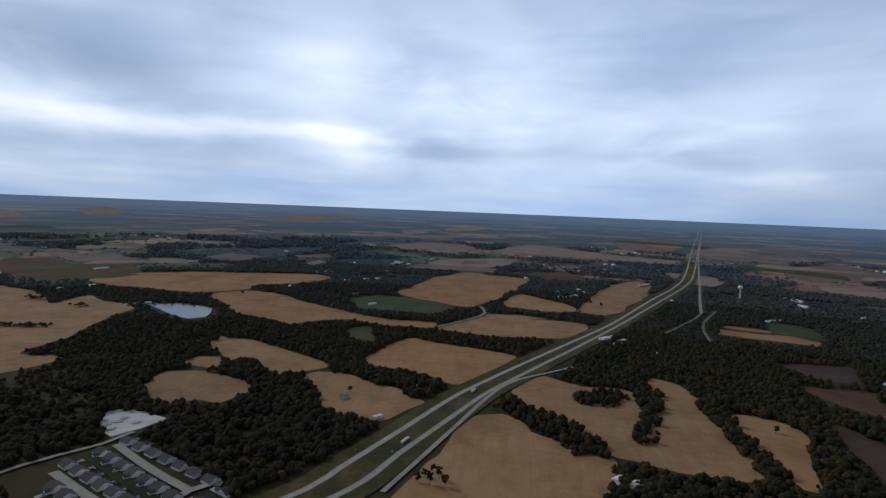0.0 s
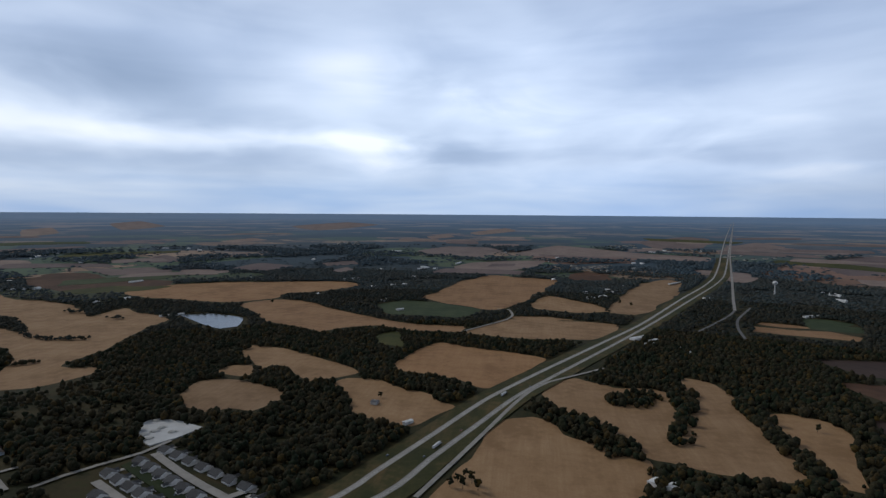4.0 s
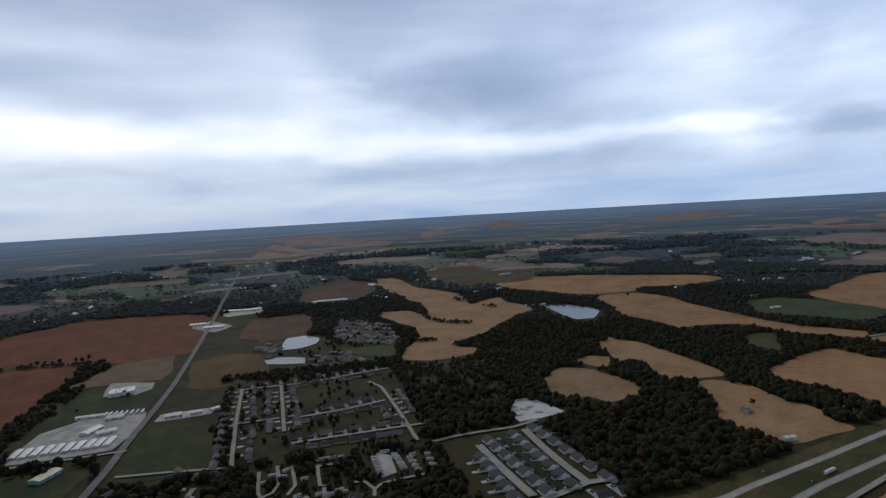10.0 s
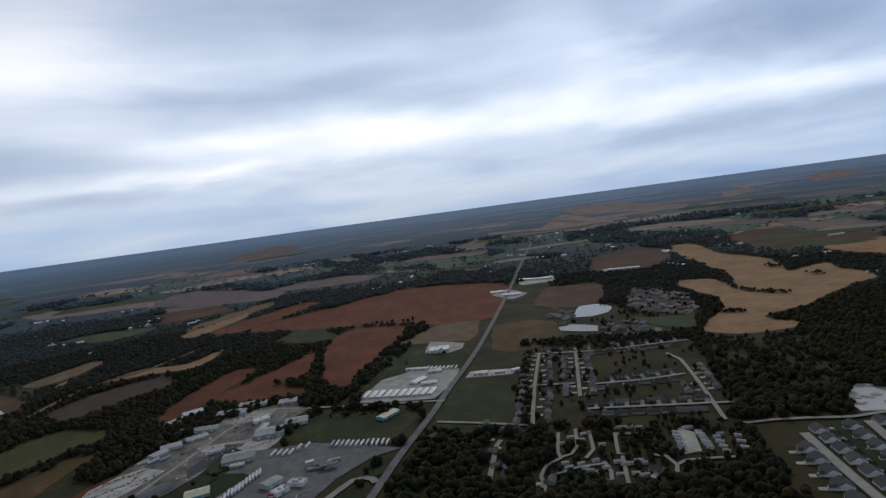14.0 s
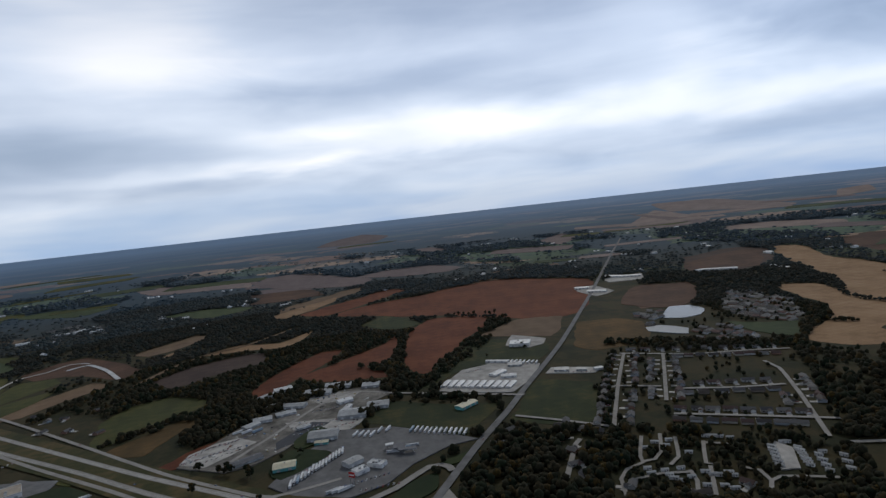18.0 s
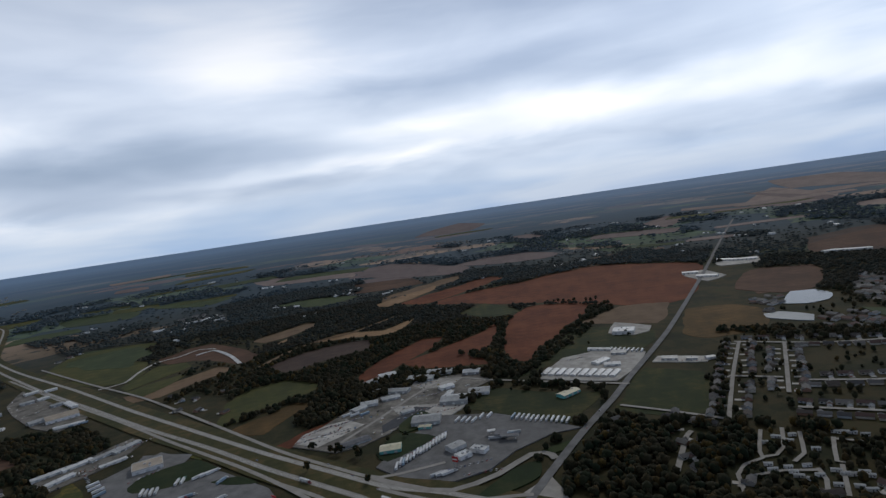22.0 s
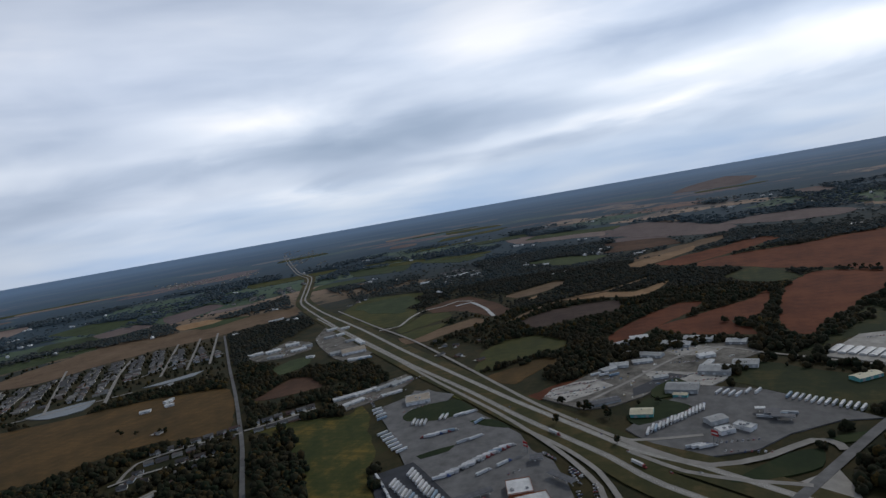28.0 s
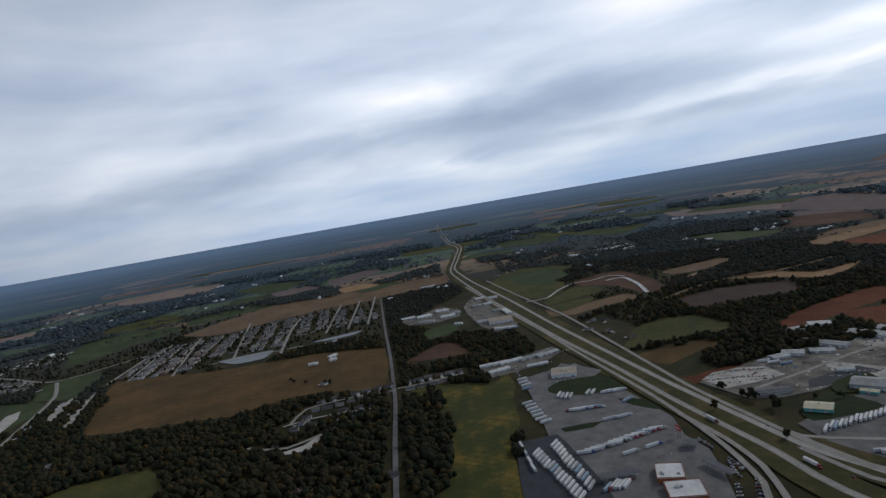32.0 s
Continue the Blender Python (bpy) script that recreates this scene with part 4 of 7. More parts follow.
lot('concrete', 'large white gravel storage lot by woods', [(-365, -1412), (-445, -1524), (-495, -1514), (-419, -1376), (-360, -1272), (-322, -1273)])
lot('concrete', 'pale bare strip', [(-264, -1428), (-328, -1559), (-358, -1571), (-333, -1496), (-277, -1406)])
lot('concrete', 'bare pale trailer park ground', [(-530, 424), (-546, 441), (-525, 446), (-485, 419), (-489, 401)])
lot('concrete', 'pale storage lot by the road', [(-1678, 702), (-1737, 785), (-1590, 786), (-1541, 708)])
lot('concrete', 'pale lot of a long white building', [(-1836, 873), (-1861, 1025), (-1733, 962), (-1757, 853)])
lot('concrete', 'pale concrete pad crowded with parked vehicles', [(-785, -236), (-815, -231), (-841, -203), (-851, -172), (-822, -143), (-787, -172), (-760, -200)])
lot('concrete', 'pale concrete apron between workshops', [(-882, -110), (-870, -52), (-853, 10), (-827, -1), (-809, -16), (-818, -70), (-837, -92)])
lot('concrete', 'pale concrete apron behind the workshops', [(-991, -87), (-998, -30), (-985, 10), (-947, -12), (-948, -60)])
lot('asphalt_dark', 'dark oil-stained asphalt strip', [(-805, -116), (-867, -70), (-852, -43), (-796, -87), (-777, -112)])
lot('concrete', 'pale concrete drive before a long house', [(-417, -683), (-449, -667), (-483, -675), (-474, -662), (-440, -647), (-421, -668)])
lot('road', 'pale concrete splay of a road junction', [(-555, 45), (-574, 68), (-586, 82), (-559, 87), (-529, 90), (-523, 37)])
island('grass island beside the depot', [(-718, -434), (-752, -428), (-772, -397), (-780, -370), (-741, -326), (-733, -329), (-701, -373), (-699, -418)])
island('planted strip with shrubs in the truck park', [(-592, -350), (-616, -324), (-625, -310), (-607, -313), (-585, -340)])
island('grass island by the frontage road', [(-698, -320), (-704, -288), (-676, -254), (-682, -292)])
island('grass strip in the industrial yard', [(-710, -115), (-768, -94), (-763, -74), (-737, -39), (-701, -70), (-681, -98)])
island('grass island at the truck stop entrance', [(-646, 80), (-669, 135), (-647, 121), (-637, 92)])
island('mown grass strip between the house rows', [(-457, 570), (-454, 581), (-309, 497), (-312, 486)])
island('grass island inside the slip road', [(-553, -7), (-614, 48), (-624, 77), (-588, 71), (-566, 37)])
island('grass strip between yards', [(-843, -61), (-799, -36), (-766, -82), (-798, -91)])
# water
pond('still grey pond among trees and fields', [(-987, 1465), (-924, 1450), (-900, 1481), (-839, 1466), (-772, 1435), (-729, 1326), (-756, 1292), (-814, 1324), (-877, 1374)])
pond('pale grey retention pond beside housing', [(-1168, 687), (-1272, 768), (-1257, 812), (-1199, 812), (-1153, 772), (-1143, 720)])
pond('shallow pale retention pond beside housing', [(-1111, 612), (-1112, 646), (-1054, 675), (-1013, 648), (-1079, 600)])
pond('small dark creek pond in a wooded strip', [(53, 805), (67, 804), (83, 780), (69, 781)])
pond('bright retention pond in a housing estate', [(-907, -1229), (-971, -1195), (-1028, -1160), (-985, -1146), (-926, -1186)])
pond('retention pond in a housing estate', [(-732, -1379), (-785, -1344), (-837, -1296), (-774, -1245), (-726, -1286)])
pond('retention pond edge far off', [(692, 1128), (746, 1162), (716, 1097), (687, 1088)])
# roads
road('highway_1', 'pale concrete highway carriageway with worn lanes', 8.6, 'road', [(-7674, -6302), (-5257, -4271), (-3641, -2894), (-3092, -2365), (-2400, -1869), (-2039, -1615), (-1698, -1281), (-1349, -898), (-1086, -622), (-906, -426), (-766, -272), (-671, -160), (-613, -90), (-581, -27), (-192, 546), (-171, 603), (-128, 718), (-68, 880), (20, 1058), (142, 1291), (283, 1564), (493, 2041), (667, 2421), (806, 2771), (1024, 3436), (1420, 4708), (2408, 7827), (6248, 19806), (6319, 19784)])
road('highway_2', 'pale concrete highway carriageway with worn lanes', 8.6, 'road', [(-7090, -5859), (-4988, -4086), (-3508, -2810), (-3003, -2326), (-2348, -1858), (-1936, -1556), (-1434, -1049), (-1126, -713), (-961, -533), (-821, -371), (-714, -255), (-649, -179), (-599, -120), (-543, -62), (-149, 555), (-116, 649), (-74, 764), (-26, 894), (19, 987), (83, 1114), (179, 1304), (313, 1579), (530, 2050), (714, 2450), (867, 2831), (1132, 3644), (1594, 5100), (2671, 8472), (6309, 19787), (6365, 19769)])
road('frontage_road', 'narrow pale frontage road along the highway', 6, 'road', [(-115, 556), (-85, 657), (-58, 751), (-29, 854), (-4, 927), (28, 986), (77, 1037), (131, 1093)])
road('frontage_road', 'grey frontage road along the highway', 6, 'road', [(-1576, -1214), (-1266, -880), (-1028, -615), (-869, -446), (-736, -299), (-664, -226), (-598, -166), (-535, -121), (-479, -104)])
road('frontage_road', 'pale service road along the highway', 6, 'road', [(-1677, -1195), (-1393, -890), (-1170, -641), (-947, -424), (-765, -250), (-687, -164), (-641, -104), (-655, -28)])
road('ramp', 'curved highway slip road', 6, 'road', [(-668, -231), (-617, -171), (-567, -127), (-513, -99), (-475, -86)])
road('slip_loop', 'curving pale slip road by the truck stop', 9, 'road', [(-643, -112), (-627, -94), (-594, -48), (-585, -23), (-592, 3), (-606, 29), (-631, 57), (-643, 72), (-642, 86), (-634, 93), (-622, 95)])
road('country_road', 'long straight grey country road', 10, 'asphalt', [(-484, 8), (-528, 43), (-566, 67), (-678, 138), (-782, 211), (-853, 256), (-1108, 424), (-1681, 763), (-2456, 1207), (-3364, 1736)])
road('slip_road', 'narrow pale slip road to the interchange', 6, 'road', [(-614, -103), (-572, -46), (-557, 6), (-554, 43), (-552, 58)])
road('lane', 'pale concrete industrial lane', 6, 'road', [(-946, 56), (-988, -11), (-928, -70), (-837, -123), (-764, -168)])
road('lane', 'pale concrete lane', 5.5, 'road', [(-828, 249), (-888, 149), (-946, 56)])
road('street', 'pale concrete side street', 5.5, 'road', [(-751, 210), (-707, 259), (-659, 307)])
road('street', 'pale concrete residential street', 5.5, 'road', [(-657, 308), (-802, 389), (-954, 479)])
road('street', 'pale concrete residential street', 5.5, 'road', [(-709, 412), (-787, 458), (-912, 531)])
road('street', 'pale concrete residential street', 5.5, 'road', [(-958, 473), (-887, 573), (-861, 648), (-833, 715)])
road('street', 'pale concrete residential street', 5.5, 'road', [(-743, 455), (-710, 523), (-692, 583)])
road('street', 'pale concrete residential street', 5.5, 'road', [(-663, 394), (-617, 468), (-567, 547)])
road('street', 'pale concrete residential street', 5.5, 'road', [(-800, 382), (-764, 438)])
road('street', 'pale concrete residential street', 5.5, 'road', [(-795, 635), (-754, 627), (-648, 568), (-532, 498)])
road('lane', 'pale winding concrete lane among mobile homes', 4.2, 'road', [(-618, 323), (-571, 295), (-556, 290), (-549, 268), (-532, 252), (-500, 241)])
road('lane', 'pale winding concrete lane among mobile homes', 4.2, 'road', [(-615, 345), (-572, 321), (-558, 305), (-558, 290)])
road('lane', 'pale winding concrete lane among mobile homes', 4.2, 'road', [(-600, 355), (-553, 330), (-540, 312)])
road('lane', 'pale winding concrete lane among mobile homes', 4.2, 'road', [(-577, 376), (-529, 346), (-522, 354)])
road('lane', 'pale winding concrete lane among mobile homes', 4.2, 'road', [(-574, 373), (-560, 395)])
road('lane', 'pale winding concrete lane among mobile homes', 4.2, 'road', [(-522, 323), (-500, 316), (-476, 301)])
road('lane', 'pale winding concrete lane among mobile homes', 4.2, 'road', [(-522, 346), (-470, 315)])
road('lane', 'pale winding concrete lane among mobile homes', 4.2, 'road', [(-509, 371), (-496, 382), (-474, 377), (-448, 355)])
road('lane', 'pale winding concrete lane among mobile homes', 4.2, 'road', [(-474, 377), (-478, 391), (-456, 435)])
road('lane', 'pale winding concrete lane among mobile homes', 4.2, 'road', [(-510, 241), (-526, 262), (-527, 293), (-519, 320)])
road('street', 'grey residential side street', 6, 'road', [(-555, 203), (-629, 245), (-641, 256)])
road('lane', 'pale access road to the gravel pad', 6, 'road', [(-515, 499), (-500, 537), (-482, 568), (-457, 605), (-446, 644)])
road('street', 'pale concrete street between rows of houses', 10, 'road', [(-457, 531), (-403, 501), (-361, 479), (-331, 464)])
road('street', 'pale concrete street between rows of houses', 10, 'road', [(-441, 606), (-384, 568), (-340, 542), (-302, 522)])
road('street', 'pale street crossing the house rows', 9, 'road', [(-320, 461), (-312, 486), (-302, 522), (-289, 539), (-278, 541)])
road('county_road', 'straight grey county road', 6.5, 'asphalt', [(-1429, -1488), (-1040, -1087), (-832, -869), (-627, -661), (-493, -535), (-394, -440), (-359, -407)])
road('street', 'pale residential street', 5.5, 'road', [(-666, -693), (-700, -658), (-755, -620)])
road('street', 'pale residential street', 5.5, 'road', [(-659, -690), (-608, -753), (-550, -791), (-497, -761)])
road('street', 'pale residential street', 5.5, 'road', [(-590, -658), (-559, -703), (-523, -743), (-485, -765)])
road('drive', 'pale concrete drive', 7, 'road', [(-414, -750), (-416, -727), (-435, -685), (-484, -671)])
road('street', 'pale street on the estate edge', 8, 'road', [(-511, -1528), (-712, -1746)])
road('road', 'grey road past a meadow', 10, 'road', [(-429, -2471), (-475, -2141), (-507, -1831), (-714, -1796), (-882, -1690)])
road('road', 'pale road past a gravel lot', 9, 'road', [(-204, -1217), (-264, -1311), (-429, -1590), (-503, -1805)])
road('street', 'pale estate street', 8, 'road', [(-805, -1220), (-1027, -1472), (-1200, -1640)])
road('street', 'pale estate street between houses', 6.5, 'road', [(-618, -1392), (-924, -1819)])
road('street', 'pale estate street between houses', 6.5, 'road', [(-562, -1506), (-848, -1859)])
road('street', 'pale estate street between houses', 6.5, 'road', [(-751, -1344), (-1106, -1816)])
road('street', 'pale estate street between houses', 6.5, 'road', [(-990, -1268), (-1359, -1622)])
road('street', 'pale estate street between houses', 6.5, 'road', [(-1036, -1228), (-1414, -1581)])
road('street', 'pale estate street between houses', 6.5, 'road', [(-1083, -1197), (-1483, -1571)])
road('street', 'pale estate street between houses', 6.5, 'road', [(-696, -1387), (-791, -1302), (-877, -1223)])
road('street', 'pale estate street between houses', 6.5, 'road', [(-973, -1347), (-1125, -1327), (-1187, -1249)])
road('lane', 'pale lane curving off to a building site', 8, 'concrete', [(-1307, -814), (-1341, -771), (-1441, -788), (-1532, -786), (-1566, -743), (-1633, -716), (-1610, -659)])
road('lane', 'pale bare-earth loop of a building site', 10, 'gravel', [(-1553, -691), (-1588, -655), (-1483, -574), (-1368, -509)])
road('lane', 'tan field track between tree lines', 11, 'stubble_dull', [(-1266, -447), (-1404, -408), (-1504, -345), (-1551, -263), (-1713, -152)])
road('lane', 'pale farm lane', 7, 'road', [(-171, 1370), (-112, 1474), (-73, 1545), (-58, 1617), (-73, 1708), (-106, 1711)])
road('lane', 'pale road running off beside the highway', 9, 'road', [(595, 1830), (674, 2094), (833, 2608), (1091, 3453), (1486, 4726), (2368, 7488), (4449, 14021)])
road('lane', 'grey curving lane in woods', 7, 'asphalt', [(480, 1387), (510, 1538), (555, 1677), (657, 1883)])
road('lane', 'pale lane under trees', 7, 'asphalt', [(392, 1467), (476, 1605), (546, 1726), (595, 1830)])
# open ground where no wood grows
zone('homes', [(-660, 296), (-1004, 486), (-857, 742), (-565, 545), (-525, 499), (-605, 386)])
zone('homes', [(-507, 240), (-622, 312), (-577, 422), (-509, 507), (-441, 440), (-436, 347)])
zone('homes', [(-671, 273), (-822, 358), (-805, 384), (-654, 307)])
zone('open', [(-501, 500), (-487, 569), (-446, 645), (-248, 518), (-180, 468), (-319, 397)])
zone('homes', [(-1352, 985), (-1174, 1011), (-983, 892), (-995, 804), (-1154, 819)])
zone('homes', [(-1125, 615), (-1167, 813), (-915, 766), (-870, 699), (-1032, 571)])
zone('homes', [(-511, -1528), (-920, -2003), (-1241, -1693), (-1601, -1722), (-991, -1035), (-856, -1194), (-623, -1338)])
zone('homes', [(-455, -753), (-557, -814), (-682, -706), (-579, -614), (-470, -654)])
zone('homes', [(-673, -684), (-725, -705), (-796, -638), (-745, -590), (-698, -632)])
zone('homes', [(-314, -1868), (-505, -2399), (-860, -2439), (-1252, -2082), (-831, -1600), (-497, -1801)])
zone('open', [(-814, -548), (-888, -459), (-778, -343), (-583, -136), (-487, -105), (-562, -411)])
zone('open', [(-853, 256), (-1151, 441), (-1086, 517), (-791, 360)])
zone('scrub', [(-1308, -818), (-1891, -818), (-1640, -511), (-999, -422), (-1094, -549)])
zone('open', [(-1086, -1070), (-1545, -1175), (-1157, -746), (-1022, -656), (-999, -815)])
zone('grove', [(-322, -482), (-427, -714), (-696, -706), (-359, -407)])
zone('grove', [(-734, 192), (-654, 307), (-494, 227), (-543, 104)])
zone('grove', [(-196, -1247), (-311, -1012), (-517, -856), (-431, -706), (-322, -482), (-124, -876)])
zone('open', [(-169, 466), (110, 1162), (764, 2677), (821, 2705), (118, 1083), (-82, 514)])
zone('open', [(-4097, -3467), (-1188, -561), (-615, -1), (-493, 81), (-474, -122), (-868, -520), (-1984, -1653)])
zone('scrub', [(-821, 744), (-792, 814), (-680, 787), (-586, 742), (-524, 661), (-584, 616), (-691, 634)])
zone('scrub', [(-876, 919), (-762, 900), (-665, 842), (-704, 801), (-790, 825)])
zone('scrub', [(-867, 20), (-924, 54), (-821, 230), (-755, 183), (-783, 126), (-832, 52)])
zone('open', [(1234, 4099), (1977, 4971), (1705, 4225), (1109, 3623)])
zone('open', [(191, 3199), (413, 3268), (367, 3000), (191, 2956)])
zone('open', [(-5104, -791), (-5659, -461), (-4402, 157), (-3829, 64), (-3910, -370)])
zone('open', [(-10306, -8558), (-7629, -5587), (-4280, -3160), (-4052, -3310)])
zone('open', [(-4536, -5643), (-4456, -4939), (-4578, -4144), (-3837, -3367), (-3502, -3836)])
zone('open', [(-505, -2399), (-871, -2365), (-760, -2175), (-470, -2245)])
zone('open', [(-1167, 377), (-1301, 506), (-1792, 791), (-1836, 978), (-1323, 757), (-1225, 805), (-962, 527), (-945, 295)])
# tree lines and wooded tongues
hedge(22, [(133, 902), (153, 901), (175, 932)])
hedge(12, [(246, 963), (224, 873), (201, 803), (180, 749)])
hedge(22, [(4, 860), (42, 814), (70, 794), (90, 747), (112, 708)])
hedge(15, [(320, 922), (314, 829), (316, 746), (313, 680)])
hedge(8, [(-946, 920), (-928, 936)])
hedge(7, [(-1122, 1363), (-1078, 1358)])
hedge(7, [(-1301, 1426), (-1250, 1418)])
hedge(9, [(-1246, 1212), (-1128, 1129), (-1053, 1111), (-988, 1131)])
hedge(14, [(-968, 531), (-932, 592), (-844, 738)])
hedge(14, [(-1037, 498), (-954, 619), (-871, 755)])
hedge(16, [(-292, -1212), (-468, -1502), (-559, -1630)])
hedge(6, [(-684, -634), (-590, -534), (-517, -466)])
hedge(10, [(-331, -1032), (-433, -913), (-522, -881), (-602, -805)])
hedge(8, [(-747, -2415), (-1003, -2172)])
hedge(8, [(-1082, -2639), (-1420, -2347)])
hedge(7, [(-1185, -2374), (-1452, -2126)])
hedge(8, [(-1546, -2759), (-1787, -2400)])
hedge(7, [(-1560, 261), (-1515, 318), (-1432, 399)])
hedge(9, [(-982, 125), (-1091, 205), (-1231, 301)])
hedge(7, [(-1148, 15), (-1139, 39), (-1144, 67)])
hedge(6, [(-2091, -227), (-2118, -147)])
hedge(7, [(-900, -382), (-945, -337), (-1005, -285)])
hedge(8, [(-1106, -562), (-1189, -541), (-1288, -505)])

# ---- woods: where no field, yard or road lies ----
CELL, HALF = 10.0, 7600.0
NC = int(2 * HALF / CELL)
gx = (np.arange(NC) + 0.5) * CELL - HALF
GX, GY = np.meshgrid(gx, gx, indexing="ij")
free = np.ones((NC, NC), dtype=np.float32)


def inside(poly, X, Y):
    px = np.array([p[0] for p in poly])
    py = np.array([p[1] for p in poly])
    res = np.zeros(X.shape, dtype=bool)
    j = len(px) - 1
    for i in range(len(px)):
        if py[i] != py[j]:
            c = ((py[i] > Y) != (py[j] > Y)) & (X < (px[j] - px[i]) * (Y - py[i]) / (py[j] - py[i]) + px[i])
            res ^= c
        j = i
    return res


def cells(x0, x1, y0, y1):
    f = lambda v: int(min(NC, max(0, (v + HALF) / CELL)))
    return slice(f(x0), f(x1) + 1), slice(f(y0), f(y1) + 1)


def burn(poly, value):
    s = cells(min(p[0] for p in poly), max(p[0] for p in poly), min(p[1] for p in poly), max(p[1] for p in poly))
    if free[s].size:
        free[s] = np.where(inside(poly, GX[s], GY[s]), value, free[s])


def burn_line(pts, width, value):
    for a, b in zip(pts, pts[1:]):
        s = cells(min(a.x, b.x) - width, max(a.x, b.x) + width, min(a.y, b.y) - width, max(a.y, b.y) + width)
        if not free[s].size:
            continue
        d = b - a
        t = np.clip(((GX[s] - a.x) * d.x + (GY[s] - a.y) * d.y) / max(d.length_squared, 1e-6), 0, 1)
        dist = np.hypot(GX[s] - a.x - t * d.x, GY[s] - a.y - t * d.y)
        free[s] = np.where(dist < width, value, free[s])


for poly in OPEN:
    burn(poly, 0.0)
    burn([p * 0.98 for p in poly], 0.0)
water = free < 0.5                  # fields, yards and ponds, where no garden tree grows
for kind, poly in ZONES:
    burn(poly, {"homes": 0.0, "open": 0.0, "grove": 0.85, "scrub": 0.3}[kind])
for poly in OPEN:
    burn(poly, 0.0)
    burn([p * 0.975 for p in poly], 0.0)      # low growth on the near margin of an open field
for kind, width, pts in LINES:
    if kind == "hedge":
        burn_line(pts, width, 1.0)
for kind, width, pts in LINES:
    if kind == "road":
        burn_line(pts, width / 2 + (30 if width == 8.6 else 9), 0.0)

ICO = bmesh.new()
bmesh.ops.create_icosphere(ICO, subdivisions=1, radius=1)
ICO_V = np.array([v.co[:] for v in ICO.verts], dtype=np.float32)
ICO_F = np.array([[v.index for v in f.verts] for f in ICO.faces], dtype=np.int32)
ICO.free()
rng = np.random.default_rng(11)


def dome_shape():
    """A low rounded crown, open below: two rings of five and a top."""
    v = [(math.cos(i * 1.2566), math.sin(i * 1.2566), -0.35) for i in range(5)]
    v += [(0.8 * math.cos(i * 1.2566 + 0.6), 0.8 * math.sin(i * 1.2566 + 0.6), 0.5) for i in range(5)] + [(0.05, 0.0, 0.95)]
    f = []
    for i in range(5):
        j = (i + 1) % 5
        f += [(i, j, 5 + i), (j, 5 + j, 5 + i), (5 + i, 5 + j, 10)]
    return np.array(v, dtype=np.float32), np.array(f, dtype=np.int32)


DOME_V, DOME_F = dome_shape()


def blobs(name, centre, size, mat, label, base_v=ICO_V, base_f=ICO_F):
    """Many leafy clumps as one mesh: uneven low-poly lumps at the given places."""
    n = len(centre)
    jit = rng.uniform(0.72, 1.25, (n, len(base_v), 1)).astype(np.float32)
    v = base_v[None] * jit * size[:, None, :] + centre[:, None, :]
    f = base_f[None] + (np.arange(n, dtype=np.int32) * len(base_v))[:, None, None]
    me = bpy.data.meshes.new(name)
    me.vertices.add(n * len(base_v))
    me.vertices.foreach_set("co", v.astype(np.float32).ravel())
    me.loops.add(n * len(base_f) * 3)
    me.loops.foreach_set("vertex_index", f.ravel())
    me.polygons.add(n * len(base_f))
    me.polygons.foreach_set("loop_start", np.arange(n * len(base_f), dtype=np.int32) * 3)
    me.update(calc_edges=True)
    me.polygons.foreach_set("use_smooth", np.ones(n * len(base_f), dtype=bool))
    me.materials.append(mat)
    return tagged(new(name, me), label, "woods", kind="stuff")


def scatter(d0, d1, area, r0, r1, two):
    """Clump places in the ring d0..d1, one per so many square metres, thinned by the map of open ground."""
    n = int(math.pi * (d1 * d1 - d0 * d0) / area)
    r = np.sqrt(rng.uniform(d0 * d0, d1 * d1, n))
    a = rng.uniform(0, 2 * math.pi, n)
    ang = (np.degrees(a) + 38) % 360
    keep = ang < 213
    r, a = r[keep], a[keep]
    x, y = -r * np.sin(a), r * np.cos(a)
    mapped = (np.abs(x) < HALF - 9) & (np.abs(y) < HALF - 9)
    f = np.where(mapped, free[((np.clip(x, 9 - HALF, HALF - 9) + HALF) / CELL).astype(int), ((np.clip(y, 9 - HALF, HALF - 9) + HALF) / CELL).astype(int)], 1.0)
    broad = np.array([noise.noise(Vector((p / 600, q / 450, 9))) for p, q in zip(x, y)])
    gap = np.clip(np.hypot(x, y) / 1100 - 1.4, 0, 1)
    f = f * np.clip(1.0 - (np.hypot(x, y) - 2600) / 4200, 0.3, 1.0)
    f = f * (1 - gap * (broad > 0.0) * 0.93)
    lump = np.array([noise.noise(Vector((p / 70, q / 70, 5))) for p, q in zip(x, y)])
    ok = rng.uniform(0, 1, len(x)) < f * np.clip(0.95 + lump * 0.9, 0.25, 1.0)
    x, y = x[ok], y[ok]
    rad = rng.uniform(r0, r1, len(x))
    tall = rad * rng.uniform(0.9, 1.4, len(x))
    k = np.array([rise(p, q) for p, q in zip(x, y)])
    c = np.stack([x * k, y * k, EYE_HEIGHT * (1 - k) + tall * 0.85], 1)
    s = np.stack([rad, rad, tall], 1)
    if two:
        off = rng.uniform(-0.75, 0.75, (len(x), 3)) * s
        off[:, 2] = np.abs(off[:, 2]) * 0.7
        off2 = rng.uniform(-1.0, 1.0, (len(x), 3)) * s
        off2[:, 2] = -np.abs(off2[:, 2]) * 0.3
        c = np.concatenate([c, c + off, c + off2])
        s = np.concatenate([s, s * rng.uniform(0.45, 0.8, (len(x), 1)), s * rng.uniform(0.35, 0.7, (len(x), 1))])
    return c.astype(np.float32), s.astype(np.float32)


